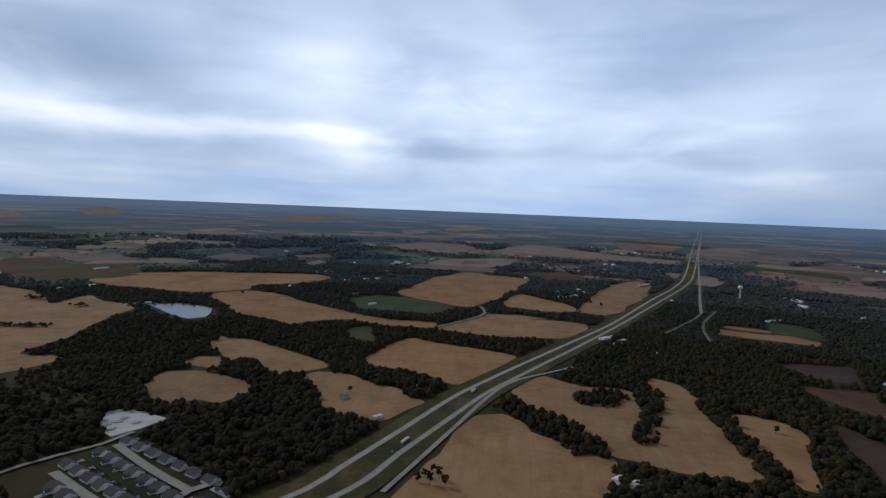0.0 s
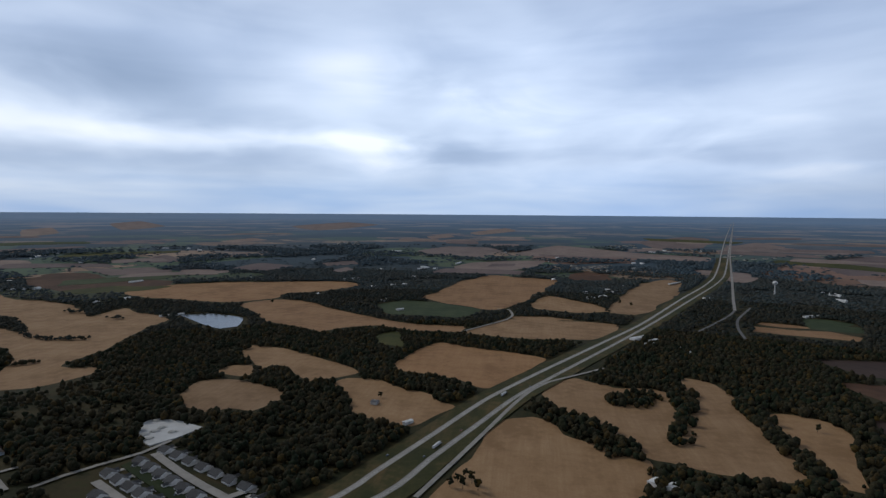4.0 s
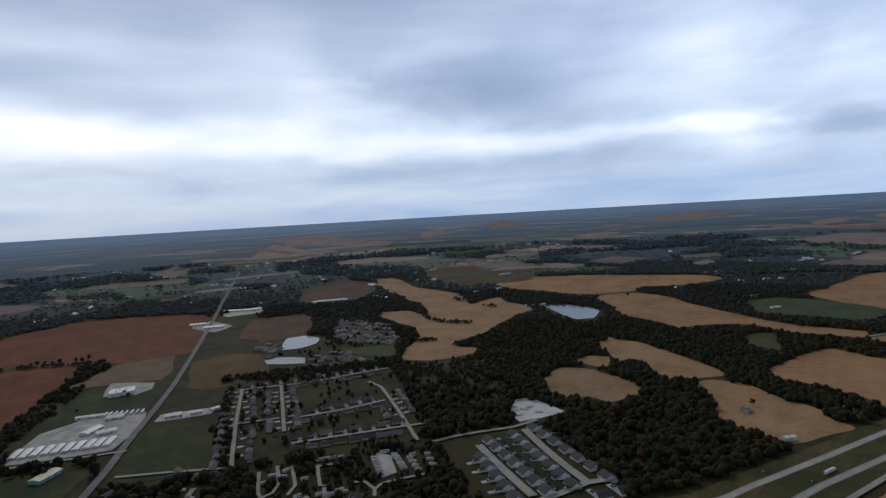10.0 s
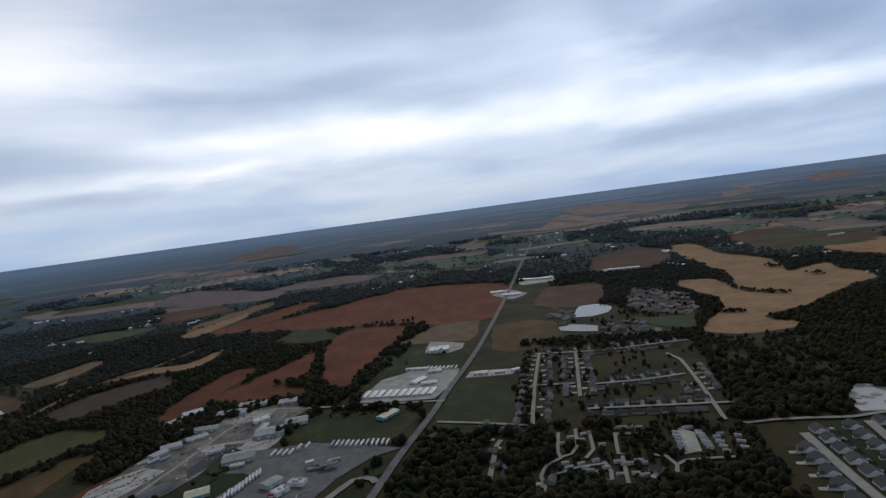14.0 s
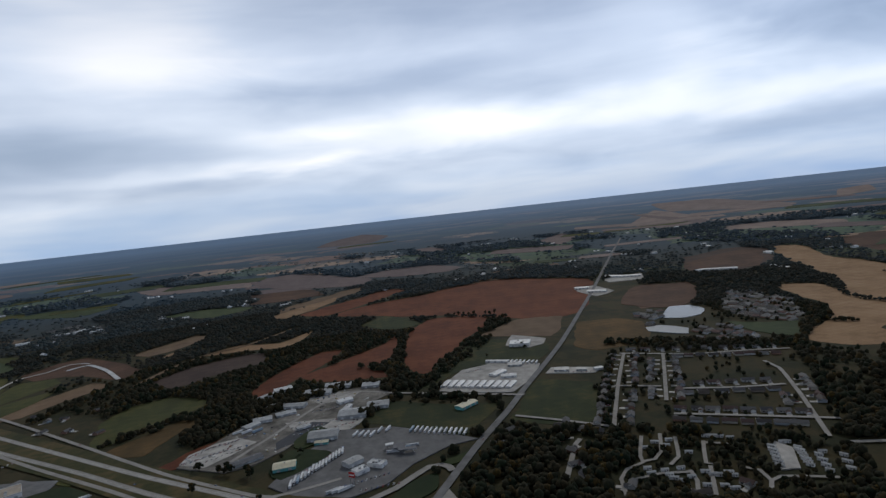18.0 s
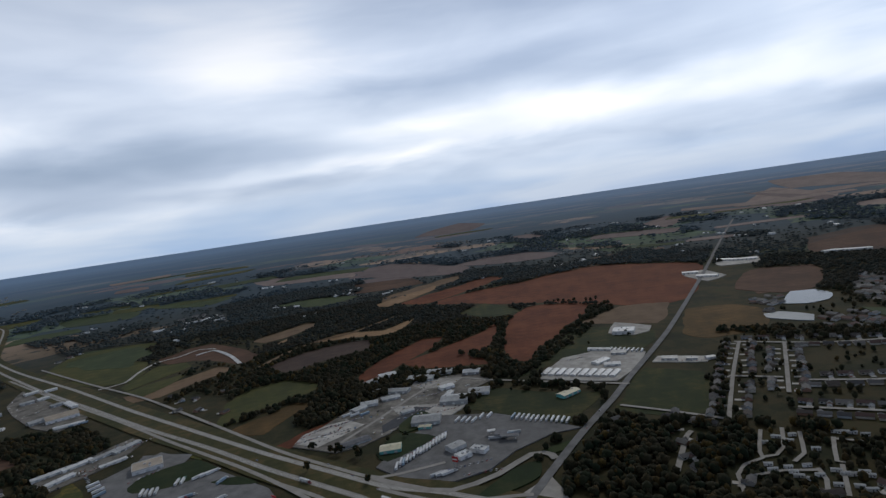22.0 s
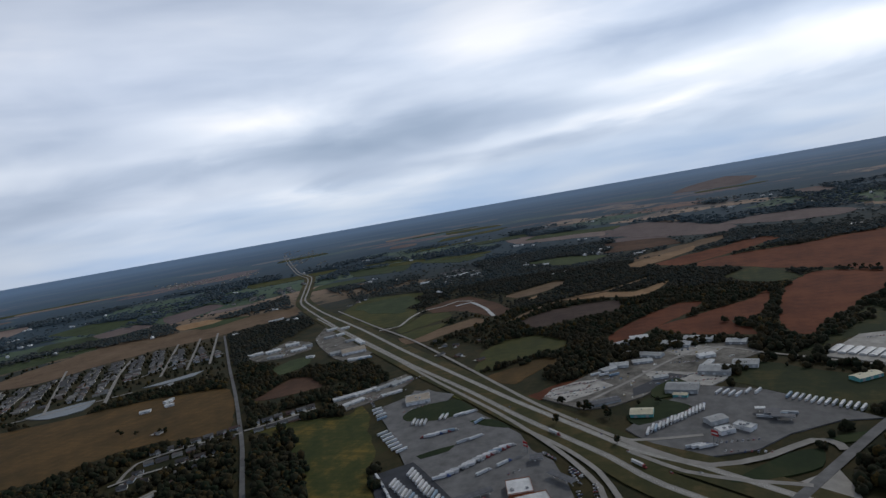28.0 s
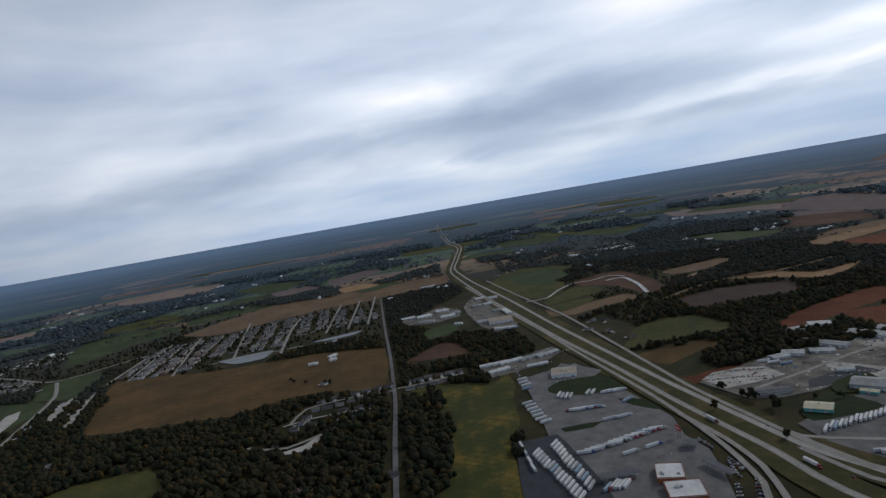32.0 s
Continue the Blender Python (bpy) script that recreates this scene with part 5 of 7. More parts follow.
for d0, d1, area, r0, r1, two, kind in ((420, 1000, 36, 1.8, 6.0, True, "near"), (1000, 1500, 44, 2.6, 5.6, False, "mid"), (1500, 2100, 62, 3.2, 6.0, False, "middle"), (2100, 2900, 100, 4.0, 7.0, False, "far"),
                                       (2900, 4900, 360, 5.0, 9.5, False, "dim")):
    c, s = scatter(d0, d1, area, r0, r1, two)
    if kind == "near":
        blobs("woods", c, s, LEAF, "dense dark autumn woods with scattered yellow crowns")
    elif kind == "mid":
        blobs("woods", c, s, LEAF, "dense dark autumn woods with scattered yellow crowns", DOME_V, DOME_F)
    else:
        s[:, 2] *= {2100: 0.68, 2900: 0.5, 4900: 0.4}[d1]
        blobs("woods", c, s, {"middle": MID_LEAF, "far": FAR_LEAF, "dim": DIM_LEAF}[kind], "far woods broken by pastures, blue haze painted into their colour", DOME_V, DOME_F)

# ---- things: houses, sheds, trucks, cars, trees ----
ROOFS = choice("shingle_roof", [(0.10, 0.10, 0.105), (0.17, 0.17, 0.17), (0.13, 0.11, 0.10), (0.22, 0.21, 0.20), (0.085, 0.08, 0.078), (0.27, 0.26, 0.245), (0.14, 0.085, 0.075)], 0.9)
DARK_ROOFS = choice("dark_shingle_roof", [(0.06, 0.062, 0.07), (0.10, 0.10, 0.105), (0.075, 0.062, 0.055), (0.13, 0.13, 0.13), (0.05, 0.048, 0.05), (0.16, 0.155, 0.15), (0.085, 0.05, 0.045)], 0.9)
DUPLEX_ROOF = plain("dark_slate_shingles", (0.075, 0.077, 0.082), 0.9, 0.2, 0.4, per_object=0.2)
SIDING = choice("house_siding", [(0.55, 0.55, 0.53), (0.42, 0.39, 0.34), (0.30, 0.17, 0.12), (0.5, 0.48, 0.42), (0.6, 0.6, 0.6), (0.24, 0.20, 0.17), (0.36, 0.40, 0.44)], 0.8)
WHITE = plain("white_siding", (0.74, 0.74, 0.73), 0.7, 0.1, 0.5, per_object=0.12)
WHITE_METAL = plain("white_metal_sheet", (0.72, 0.73, 0.73), 0.55, 0.14, 0.12, per_object=0.15)
GREY_METAL = plain("grey_metal_sheet", (0.46, 0.475, 0.48), 0.5, 0.2, 0.1, per_object=0.3)
DARK_METAL = plain("dark_grey_roofing", (0.13, 0.135, 0.15), 0.7, 0.2, 0.2)
TAN_METAL = plain("tan_roofing", (0.42, 0.36, 0.29), 0.8, 0.15, 0.1)
TEAL = plain("teal_painted_steel", (0.12, 0.38, 0.38), 0.5, 0.12, 0.3)
CREAM = plain("cream_metal_roof", (0.62, 0.58, 0.42), 0.6, 0.12, 0.15)
BRICK_ORANGE = plain("orange_brown_cladding", (0.36, 0.13, 0.06), 0.8, 0.2, 0.5)
GLASS_DARK = plain("dark_window_glass", (0.03, 0.036, 0.045), 0.15, 0.1, 1.0, spec=0.6)
TYRE = plain("black_rubber", (0.02, 0.02, 0.02), 0.9, 0.1, 2.0)
CAB = choice("cab_paint", [(0.6, 0.6, 0.6), (0.32, 0.03, 0.03), (0.65, 0.65, 0.66), (0.04, 0.09, 0.28), (0.05, 0.05, 0.055), (0.5, 0.5, 0.52), (0.25, 0.04, 0.04), (0.03, 0.16, 0.12)], 0.35, 0.5)
CAR = choice("car_paint", [(0.6, 0.6, 0.61), (0.03, 0.03, 0.035), (0.3, 0.31, 0.32), (0.28, 0.03, 0.03), (0.62, 0.62, 0.62), (0.04, 0.08, 0.2), (0.12, 0.12, 0.13)], 0.3, 0.5)
TRAILER = choice("trailer_skin", [(0.74, 0.75, 0.76), (0.7, 0.71, 0.72), (0.78, 0.78, 0.78), (0.5, 0.52, 0.54), (0.72, 0.73, 0.74), (0.76, 0.76, 0.75), (0.68, 0.7, 0.7), (0.3, 0.4, 0.5)], 0.45)
DRIVE = MATS["concrete"]
HEAP = plain("pale_limestone_heap", (0.50, 0.50, 0.48), 0.95, 0.2, 0.2)
SIGN_RED = plain("red_sign_panel", (0.45, 0.03, 0.03), 0.5, 0.1, 0.5)
STEEL = plain("galvanised_steel", (0.35, 0.36, 0.37), 0.45, 0.12, 0.8, metal=0.6)


def box(bm, x0, x1, y0, y1, z0, z1, bevel=0.0):
    made = bmesh.ops.create_cube(bm, size=1, matrix=Matrix.LocRotScale(((x0 + x1) / 2, (y0 + y1) / 2, (z0 + z1) / 2), None, (x1 - x0, y1 - y0, z1 - z0)))
    if bevel:
        es = {e for v in made["verts"] for e in v.link_edges}
        bmesh.ops.bevel(bm, geom=list(es), offset=bevel, segments=1, affect="EDGES")
    return bm


def boxes(*args):
    bm = bmesh.new()
    for a in args:
        box(bm, *a)
    return bm


def gable(bm, x0, x1, y0, y1, z, top, over=0.5, thick=0.25):
    """Two roof slabs with overhang, ridge along x."""
    ym, slope = (y0 + y1) / 2, (top - z) / ((y1 - y0) / 2)
    for s, ye in ((-1, y0 - over), (1, y1 + over)):
        ze = top - slope * abs(ye - ym)
        vs = [bm.verts.new(c) for c in ((x0 - over, ye, ze), (x1 + over, ye, ze), (x1 + over, ym, top), (x0 - over, ym, top),
                                        (x0 - over, ye, ze + thick), (x1 + over, ye, ze + thick), (x1 + over, ym, top + thick), (x0 - over, ym, top + thick))]
        for f in ((0, 1, 2, 3), (4, 5, 6, 7), (0, 1, 5, 4), (1, 2, 6, 5), (2, 3, 7, 6), (3, 0, 4, 7)):
            bm.faces.new([vs[i] for i in f])
    bmesh.ops.recalc_face_normals(bm, faces=bm.faces[:])
    return bm


def gable_walls(bm, x0, x1, y0, y1, z, top):
    ym = (y0 + y1) / 2
    a = [bm.verts.new(c) for c in ((x0, y0, 0), (x0, y1, 0), (x0, y1, z), (x0, ym, top), (x0, y0, z))]
    b = [bm.verts.new(c) for c in ((x1, y0, 0), (x1, y1, 0), (x1, y1, z), (x1, ym, top), (x1, y0, z))]
    bm.faces.new(a), bm.faces.new(list(reversed(b)))
    for i in range(5):
        j = (i + 1) % 5
        bm.faces.new((a[i], a[j], b[j], b[i]))
    bmesh.ops.recalc_face_normals(bm, faces=bm.faces[:])
    return bm


FAR_SPOT = Matrix.Translation((0, 0, -4000))


def make_house(name, label, L, D, walls, roof, wing, group):
    """A house along x, its front to -y: walls, gable roof, garage wing, doors, windows, drive."""
    h = thing(name, label, "house", group)
    part("body", gable_walls(bmesh.new(), -L / 2, L / 2, -D / 2, D / 2, 3.0, 3.0 + D * 0.27), walls, h)
    part("roof", gable(bmesh.new(), -L / 2, L / 2, -D / 2, D / 2, 3.0, 3.0 + D * 0.27), roof, h)
    gx0, gx1, gy = L / 2 - 6.2, L / 2 - 0.4, -D / 2 - wing
    bm = gable_walls(bmesh.new(), 0, wing + 1.0, -3, 3, 2.8, 4.4)
    bmesh.ops.transform(bm, matrix=Matrix.Translation(((gx0 + gx1) / 2, gy, 0)) @ Matrix.Rotation(math.pi / 2, 4, "Z"), verts=bm.verts[:])
    garage = part("garage", bm, walls, h)
    bm = gable(bmesh.new(), 0, wing + 3.0, -3, 3, 2.8, 4.4, 0.4)
    bmesh.ops.transform(bm, matrix=Matrix.Translation(((gx0 + gx1) / 2, gy, 0)) @ Matrix.Rotation(math.pi / 2, 4, "Z"), verts=bm.verts[:])
    part("garage_roof", bm, roof, garage)
    part("garage_door", boxes(((gx0 + gx1) / 2 - 2.3, (gx0 + gx1) / 2 + 2.3, gy - 0.08, gy + 0.05, 0.0, 2.3)), WHITE, garage, "white panelled garage door")
    part("front_door", boxes((-0.6, 0.5, -D / 2 - 0.08, -D / 2 + 0.05, 0.0, 2.1)), DARK_METAL, h)
    for x in (-L * 0.28,):
        part("window", boxes((x - 1.3, x + 1.3, -D / 2 - 0.07, -D / 2 + 0.05, 0.9, 2.2)), GLASS_DARK, h)
    part("driveway", boxes(((gx0 + gx1) / 2 - 2.9, (gx0 + gx1) / 2 + 2.9, gy - 8.0, gy, -0.5, 0.45)), DRIVE, h, "pale concrete driveway")
    h.matrix_basis = FAR_SPOT
    return h


def make_small_home(name, label, L, D, walls, roof, group, category="house"):
    h = thing(name, label, category, group)
    part("body", gable_walls(bmesh.new(), -L / 2, L / 2, -D / 2, D / 2, 2.8, 2.8 + D * 0.2), walls, h)
    part("roof", gable(bmesh.new(), -L / 2, L / 2, -D / 2, D / 2, 2.8, 2.8 + D * 0.2, 0.35), roof, h)
    if category == "house":
        h.matrix_basis = FAR_SPOT
        return h
    part("door", boxes((-0.5, 0.5, -D / 2 - 0.07, -D / 2 + 0.05, 0, 2.1)), DARK_METAL, h)
    part("window", boxes((L * 0.2, L * 0.2 + 1.5, -D / 2 - 0.07, -D / 2 + 0.05, 0.9, 2.1)), GLASS_DARK, h)
    h.matrix_basis = FAR_SPOT
    return h


def use(stock, i, m):
    """The stock thing itself at its first use, later a copy of it."""
    ob = stock[i % len(stock)]
    if ob.get("used"):
        c = copy_thing(ob, m)
        return c
    ob["used"] = 1
    ob.matrix_basis = m
    return ob


HOUSES = [make_house("house", "single-storey house with a shingle roof and pale driveway", L, D, SIDING, DARK_ROOFS, wg, "houses along the streets") for L, D, wg in ((15, 8.5, 2.5), (13, 9.5, 3.5), (17, 9, 1.5), (14, 8, 4.0))]
DUPLEX = [make_house("duplex_house", "white-sided house with dark slate-grey gable roof and driveway", L, D, WHITE, DUPLEX_ROOF, wg, "matching white-fronted houses") for L, D, wg in ((15.5, 14, 4.0), (14.5, 15, 5.0))]
ESTATE = [make_small_home("estate_house", "pale-walled estate house with a dark gable roof", L, D, SIDING, ROOFS, "houses of the far estates") for L, D in ((17, 12), (19, 13), (15, 11))]
MOBILE = [make_small_home("mobile_home", "white single-wide mobile home with a pale low roof", L, 3.1, WHITE, GREY_METAL, "mobile homes", "mobile home") for L in (7.5, 9, 8)]
FOOT = []        # places already taken by buildings, to keep trees off


def free_spot(x, y, r):
    return all((x - a) ** 2 + (y - b) ** 2 > (r + c) ** 2 for a, b, c in FOOT)


def on_road(x, y, pad):
    p = Vector((x, y))
    for kind, w, pts in LINES:
        if kind != "road":
            continue
        for a, b in zip(pts, pts[1:]):
            d = b - a
            t = min(1, max(0, (p - a).dot(d) / max(d.length_squared, 1e-6)))
            if (p - a - d * t).length < w / 2 + pad:
                return True
    return False


def parked_at(x, y, yaw, right, front, chance):
    """Now and then a car on the driveway of a house."""
    if random.random() < chance:
        px = x + math.cos(yaw) * right + math.sin(yaw) * front
        py = y + math.sin(yaw) * right - math.cos(yaw) * front
        use(CARS, random.randrange(2), at(px, py, yaw + math.pi / 2, 0.72))


def duplex_row(n, a, b):
    d = Vector(b) - Vector(a)
    for i in range(n):
        p = Vector(a) + d * (i / max(1, n - 1))
        yaw = math.atan2(d.y, d.x) + (math.pi if duplex_row.flip else 0) + random.uniform(-0.05, 0.05)
        use(DUPLEX, i, at(p.x, p.y, yaw, 0.25))
        parked_at(p.x, p.y, yaw, 4.7, 11.0, 0.75)
        FOOT.append((p.x, p.y, 13))
    duplex_row.flip = not duplex_row.flip


duplex_row.flip = True


def house_row(n, a, b, off):
    d = Vector(b) - Vector(a)
    nrm = Vector((-d.y, d.x)).normalized()
    for i in range(n):
        p = Vector(a) + d * ((i + 0.5 + random.uniform(-0.1, 0.1)) / n) + nrm * (off * random.uniform(1.1, 1.35))
        if not free_spot(p.x, p.y, 7) or on_road(p.x, p.y, 5):
            continue
        yaw = math.atan2(d.y, d.x) + (0 if off > 0 else math.pi) + random.uniform(-0.06, 0.06)
        use(HOUSES, random.randrange(4), at(p.x, p.y, yaw, 0.25))
        parked_at(p.x, p.y, yaw, 3.6, 10.5, 0.2)
        FOOT.append((p.x, p.y, 8))


def lone_house(x, y):
    if not free_spot(x, y, 7):
        return
    use(HOUSES, random.randrange(4), at(x, y, random.uniform(0, 6.28), 0.25))
    FOOT.append((x, y, 10))


def mobile_home(x, y):
    use(MOBILE, random.randrange(3), at(x, y, random.uniform(1.0, 1.4), 0.4))
    FOOT.append((x, y, 8))


def home_column(n, a, b, yaw):
    for i in range(n):
        p = Vector(a).lerp(Vector(b), i / max(1, n - 1))
        use(MOBILE, i, at(p.x, p.y, yaw + random.uniform(-0.05, 0.05), 0.3))
        FOOT.append((p.x, p.y, 8))


HOMES = []


def estate(n, outline, yaw):
    """Houses in loose rows inside an outline."""
    pts = [Vector(p) for p in outline]
    u, v = Vector((math.cos(yaw), math.sin(yaw))), Vector((-math.sin(yaw), math.cos(yaw)))
    us, vs = [p.dot(u) for p in pts], [p.dot(v) for p in pts]
    area = abs(sum(p.x * q.y - q.x * p.y for p, q in zip(pts, pts[1:] + pts[:1]))) / 2
    s = math.sqrt(area / n)
    k, rows = 0, 0
    y = min(vs) + s * 0.4
    while y < max(vs):
        x = min(us) + random.uniform(0.2, 0.8) * s
        while x < max(us):
            p = u * x + v * (y + random.uniform(-0.12, 0.12) * s)
            if inside(pts, np.array([p.x]), np.array([p.y]))[0] and free_spot(p.x, p.y, 8) and not on_road(p.x, p.y, 6) and not open_ground(p.x, p.y):
                HOMES.append((p.x, p.y, yaw + random.choice((0, math.pi / 2)) + random.uniform(-0.1, 0.1)))
                FOOT.append((p.x, p.y, 8))
            x += s * 0.8
        y += s * (0.75 if rows % 2 else 1.5)
        rows += 1


SHED_STYLES = {"grey": (GREY_METAL, GREY_METAL), "white": (WHITE_METAL, WHITE), "dark": (DARK_METAL, GREY_METAL), "tan": (TAN_METAL, WHITE), "teal": (CREAM, TEAL)}


def shed(x, y, L, W, h, yaw, style, label):
    """A metal building: walls, low gable roof, roll doors, a side door, roof vents."""
    roof, wall = SHED_STYLES[style]
    if "plaza" in label:
        wall = BRICK_ORANGE
    s = thing("workshop" if "farm" not in label and "barn" not in label else "barn", label, "building")
    flat = "flat" in label
    if flat:
        part("body", boxes((-L / 2, L / 2, -W / 2, W / 2, -0.2, h)), wall, s)
        top_slab = part("roof", boxes((-L / 2 - 0.3, L / 2 + 0.3, -W / 2 - 0.3, W / 2 + 0.3, h, h + 0.35)), roof, s)
        for sx, sy, lx, ly in ((0, -W / 2, L / 2, 0.15), (0, W / 2, L / 2, 0.15), (-L / 2, 0, 0.15, W / 2), (L / 2, 0, 0.15, W / 2)):
            part("parapet", boxes((sx - lx, sx + lx, sy - ly, sy + ly, h + 0.35, h + 1.0)), wall, top_slab)
        for i in range(3):
            ux, uy = random.uniform(-0.35, 0.35) * L, random.uniform(-0.3, 0.3) * W
            part("roof_unit", boxes((ux - 1.4, ux + 1.4, uy - 1.1, uy + 1.1, h + 0.35, h + 1.8)), GREY_METAL, top_slab)
    else:
        top = h + W * 0.1
        part("body", gable_walls(bmesh.new(), -L / 2, L / 2, -W / 2, W / 2, h, top), wall, s)
        top_slab = part("roof", gable(bmesh.new(), -L / 2, L / 2, -W / 2, W / 2, h, top, 0.4), roof, s)
        for i in range(max(1, int(L / 14))):
            ux = -L / 2 + (i + 0.5) * L / max(1, int(L / 14))
            part("ridge_vent", boxes((ux - 0.7, ux + 0.7, -0.5, 0.5, top + 0.1, top + 0.9)), GREY_METAL, top_slab)
    for i in range(max(1, int(L / 11))):
        ux = -L / 2 + (i + 0.5) * L / max(1, int(L / 11))
        part("roll_door", boxes((ux - 1.9, ux + 1.9, -W / 2 - 0.08, -W / 2 + 0.05, 0, min(h - 0.6, 3.8))), GREY_METAL if roof is not GREY_METAL else WHITE_METAL, s)
    part("side_door", boxes((L / 2 - 0.05, L / 2 + 0.08, -0.5, 0.5, 0, 2.1)), DARK_METAL, s)
    s.matrix_basis = at(x, y, yaw, 0.3)
    FOOT.append((x, y, max(L, W) / 2))


UNITS = {}


def storage_unit(x, y, L, yaw):
    L = max(30, L)
    if "u" not in UNITS:
        s = thing("storage_unit", "long white-roofed self-storage row on pale concrete", "storage building", "storage rows")
        body = part("body", gable_walls(bmesh.new(), -L / 2, L / 2, -4.5, 4.5, 2.8, 3.7), WHITE, s)
        part("roof", gable(bmesh.new(), -L / 2, L / 2, -4.5, 4.5, 2.8, 3.7, 0.4), WHITE_METAL, s)
        for i in range(8):
            for sgn in (-1, 1):
                ux = -L / 2 + (i + 0.5) * L / 8
                part("roll_door", boxes((ux - 1.3, ux + 1.3, sgn * 4.5 - 0.06, sgn * 4.5 + 0.06, 0, 2.4)), GREY_METAL, body)
        UNITS["u"] = s
        s.matrix_basis = at(x, y, yaw, 0.7)
    else:
        copy_thing(UNITS["u"], at(x, y, yaw, 0.7))
    FOOT.append((x, y, L / 2))


def canopy(x, y, L, W, yaw, dark=False):
    s = thing("fuel_canopy", "flat dark grey fuel canopy on steel posts" if dark else "flat pale fuel canopy on steel posts over pumps", "canopy", "fuel canopies")
    part("roof", boxes((-L / 2, L / 2, -W / 2, W / 2, 5.2, 6.2, 0.15)), DARK_METAL if dark else WHITE_METAL, s)
    part("fascia", boxes((-L / 2 - 0.06, L / 2 + 0.06, -W / 2 - 0.06, W / 2 + 0.06, 5.4, 5.8)), GREY_METAL, s)
    n = max(2, int(L / 9))
    for i in range(n):
        ux = -L / 2 + (i + 0.5) * L / n
        part("post", boxes((ux - 0.25, ux + 0.25, -0.25, 0.25, 0, 5.2)), STEEL, s)
        part("pump", boxes((ux + 1.2, ux + 2.0, -0.4, 0.4, 0, 1.7, 0.08)), WHITE, s)
    s.matrix_basis = at(x, y, yaw, 0.7)
    FOOT.append((x, y, L / 2))


def wheel_mesh(bm, x, y, r, w):
    bmesh.ops.create_cone(bm, cap_ends=True, segments=10, radius1=r, radius2=r, depth=w, matrix=Matrix.Translation((x, y, r)) @ Matrix.Rotation(math.pi / 2, 4, "X"))
    return bm


def make_trailer(s, x0, x1):
    part("trailer_body", boxes((x0, x1, -1.3, 1.3, 1.15, 4.1, 0.08)), TRAILER, s)
    part("chassis", boxes((x0 + 0.4, x1 - 0.3, -0.55, 0.55, 0.8, 1.15)), DARK_METAL, s)
    for x in (x0 + 1.3, x0 + 2.6):
        for y in (-1.05, 1.05):
            part("wheel", wheel_mesh(bmesh.new(), x, y, 0.52, 0.5), TYRE, s)


def make_truck():
    s = thing("semi_truck", "parked semi truck with a white box trailer", "truck", "parked trucks")
    make_trailer(s, -10.5, 5.0)
    bm = boxes((5.9, 8.0, -1.2, 1.2, 0.9, 3.7, 0.15), (8.0, 10.2, -1.0, 1.0, 0.8, 2.0, 0.2))
    cab = part("cab", bm, CAB, s, "painted tractor cab")
    part("windscreen", boxes((7.9, 8.06, -1.0, 1.0, 2.1, 3.1)), GLASS_DARK, cab)
    part("tractor_frame", boxes((2.5, 9.8, -0.5, 0.5, 0.6, 0.9)), DARK_METAL, s)
    for x in (3.4, 4.7, 9.2):
        for y in (-1.05, 1.05):
            part("wheel", wheel_mesh(bmesh.new(), x, y, 0.52, 0.5), TYRE, s)
    s.matrix_basis = FAR_SPOT
    return s


def make_loose_trailer():
    s = thing("box_trailer", "parked white box trailer without a tractor", "trailer", "parked trailers")
    make_trailer(s, -8.0, 8.0)
    for y in (-0.9, 0.9):
        part("landing_leg", boxes((4.6, 4.8, y - 0.1, y + 0.1, 0, 1.0)), STEEL, s)
    s.matrix_basis = FAR_SPOT
    return s


def make_car(long):
    s = thing("car", "parked car with dark windows" if long < 5 else "parked pickup truck with an open bed", "car", "cars")
    part("body", boxes((-long / 2, long / 2, -0.9, 0.9, 0.35, 1.0, 0.15)), CAR, s)
    cabin = part("cabin", boxes((-long * 0.28, long * 0.2, -0.8, 0.8, 0.95, 1.55, 0.22)), GLASS_DARK, s)
    part("roof_panel", boxes((-long * 0.22, long * 0.12, -0.68, 0.68, 1.54, 1.6)), CAR, cabin)
    for x in (-long * 0.31, long * 0.31):
        for y in (-0.85, 0.85):
            part("wheel", wheel_mesh(bmesh.new(), x, y, 0.34, 0.24), TYRE, s)
    s.matrix_basis = FAR_SPOT
    return s


TRUCKS, TRAILERS, CARS = [make_truck()], [make_loose_trailer()], [make_car(4.5), make_car(5.6)]


def row_of(stock, n, a, b, yaw, wob):
    for i in range(n):
        t = i / max(1, n - 1)
        x, y = a[0] + (b[0] - a[0]) * t, a[1] + (b[1] - a[1]) * t
        sh = random.uniform(-wob, wob)
        use(stock, i, at(x + math.cos(yaw) * sh, y + math.sin(yaw) * sh, yaw + (math.pi if random.random() < 0.15 and n > 3 else 0) + random.uniform(-0.03, 0.03), 0.72 if n > 1 else 1.05))
        FOOT.append((x, y, 5))


def truck_row(n, a, b, yaw):
    row_of(TRUCKS, n, a, b, yaw, 1.5)


def trailer_row(n, a, b, yaw):
    row_of(TRAILERS, n, a, b, yaw, 1.5)


def car_row(n, a, b, yaw):
    row_of(CARS, n, a, b, yaw, 0.8)


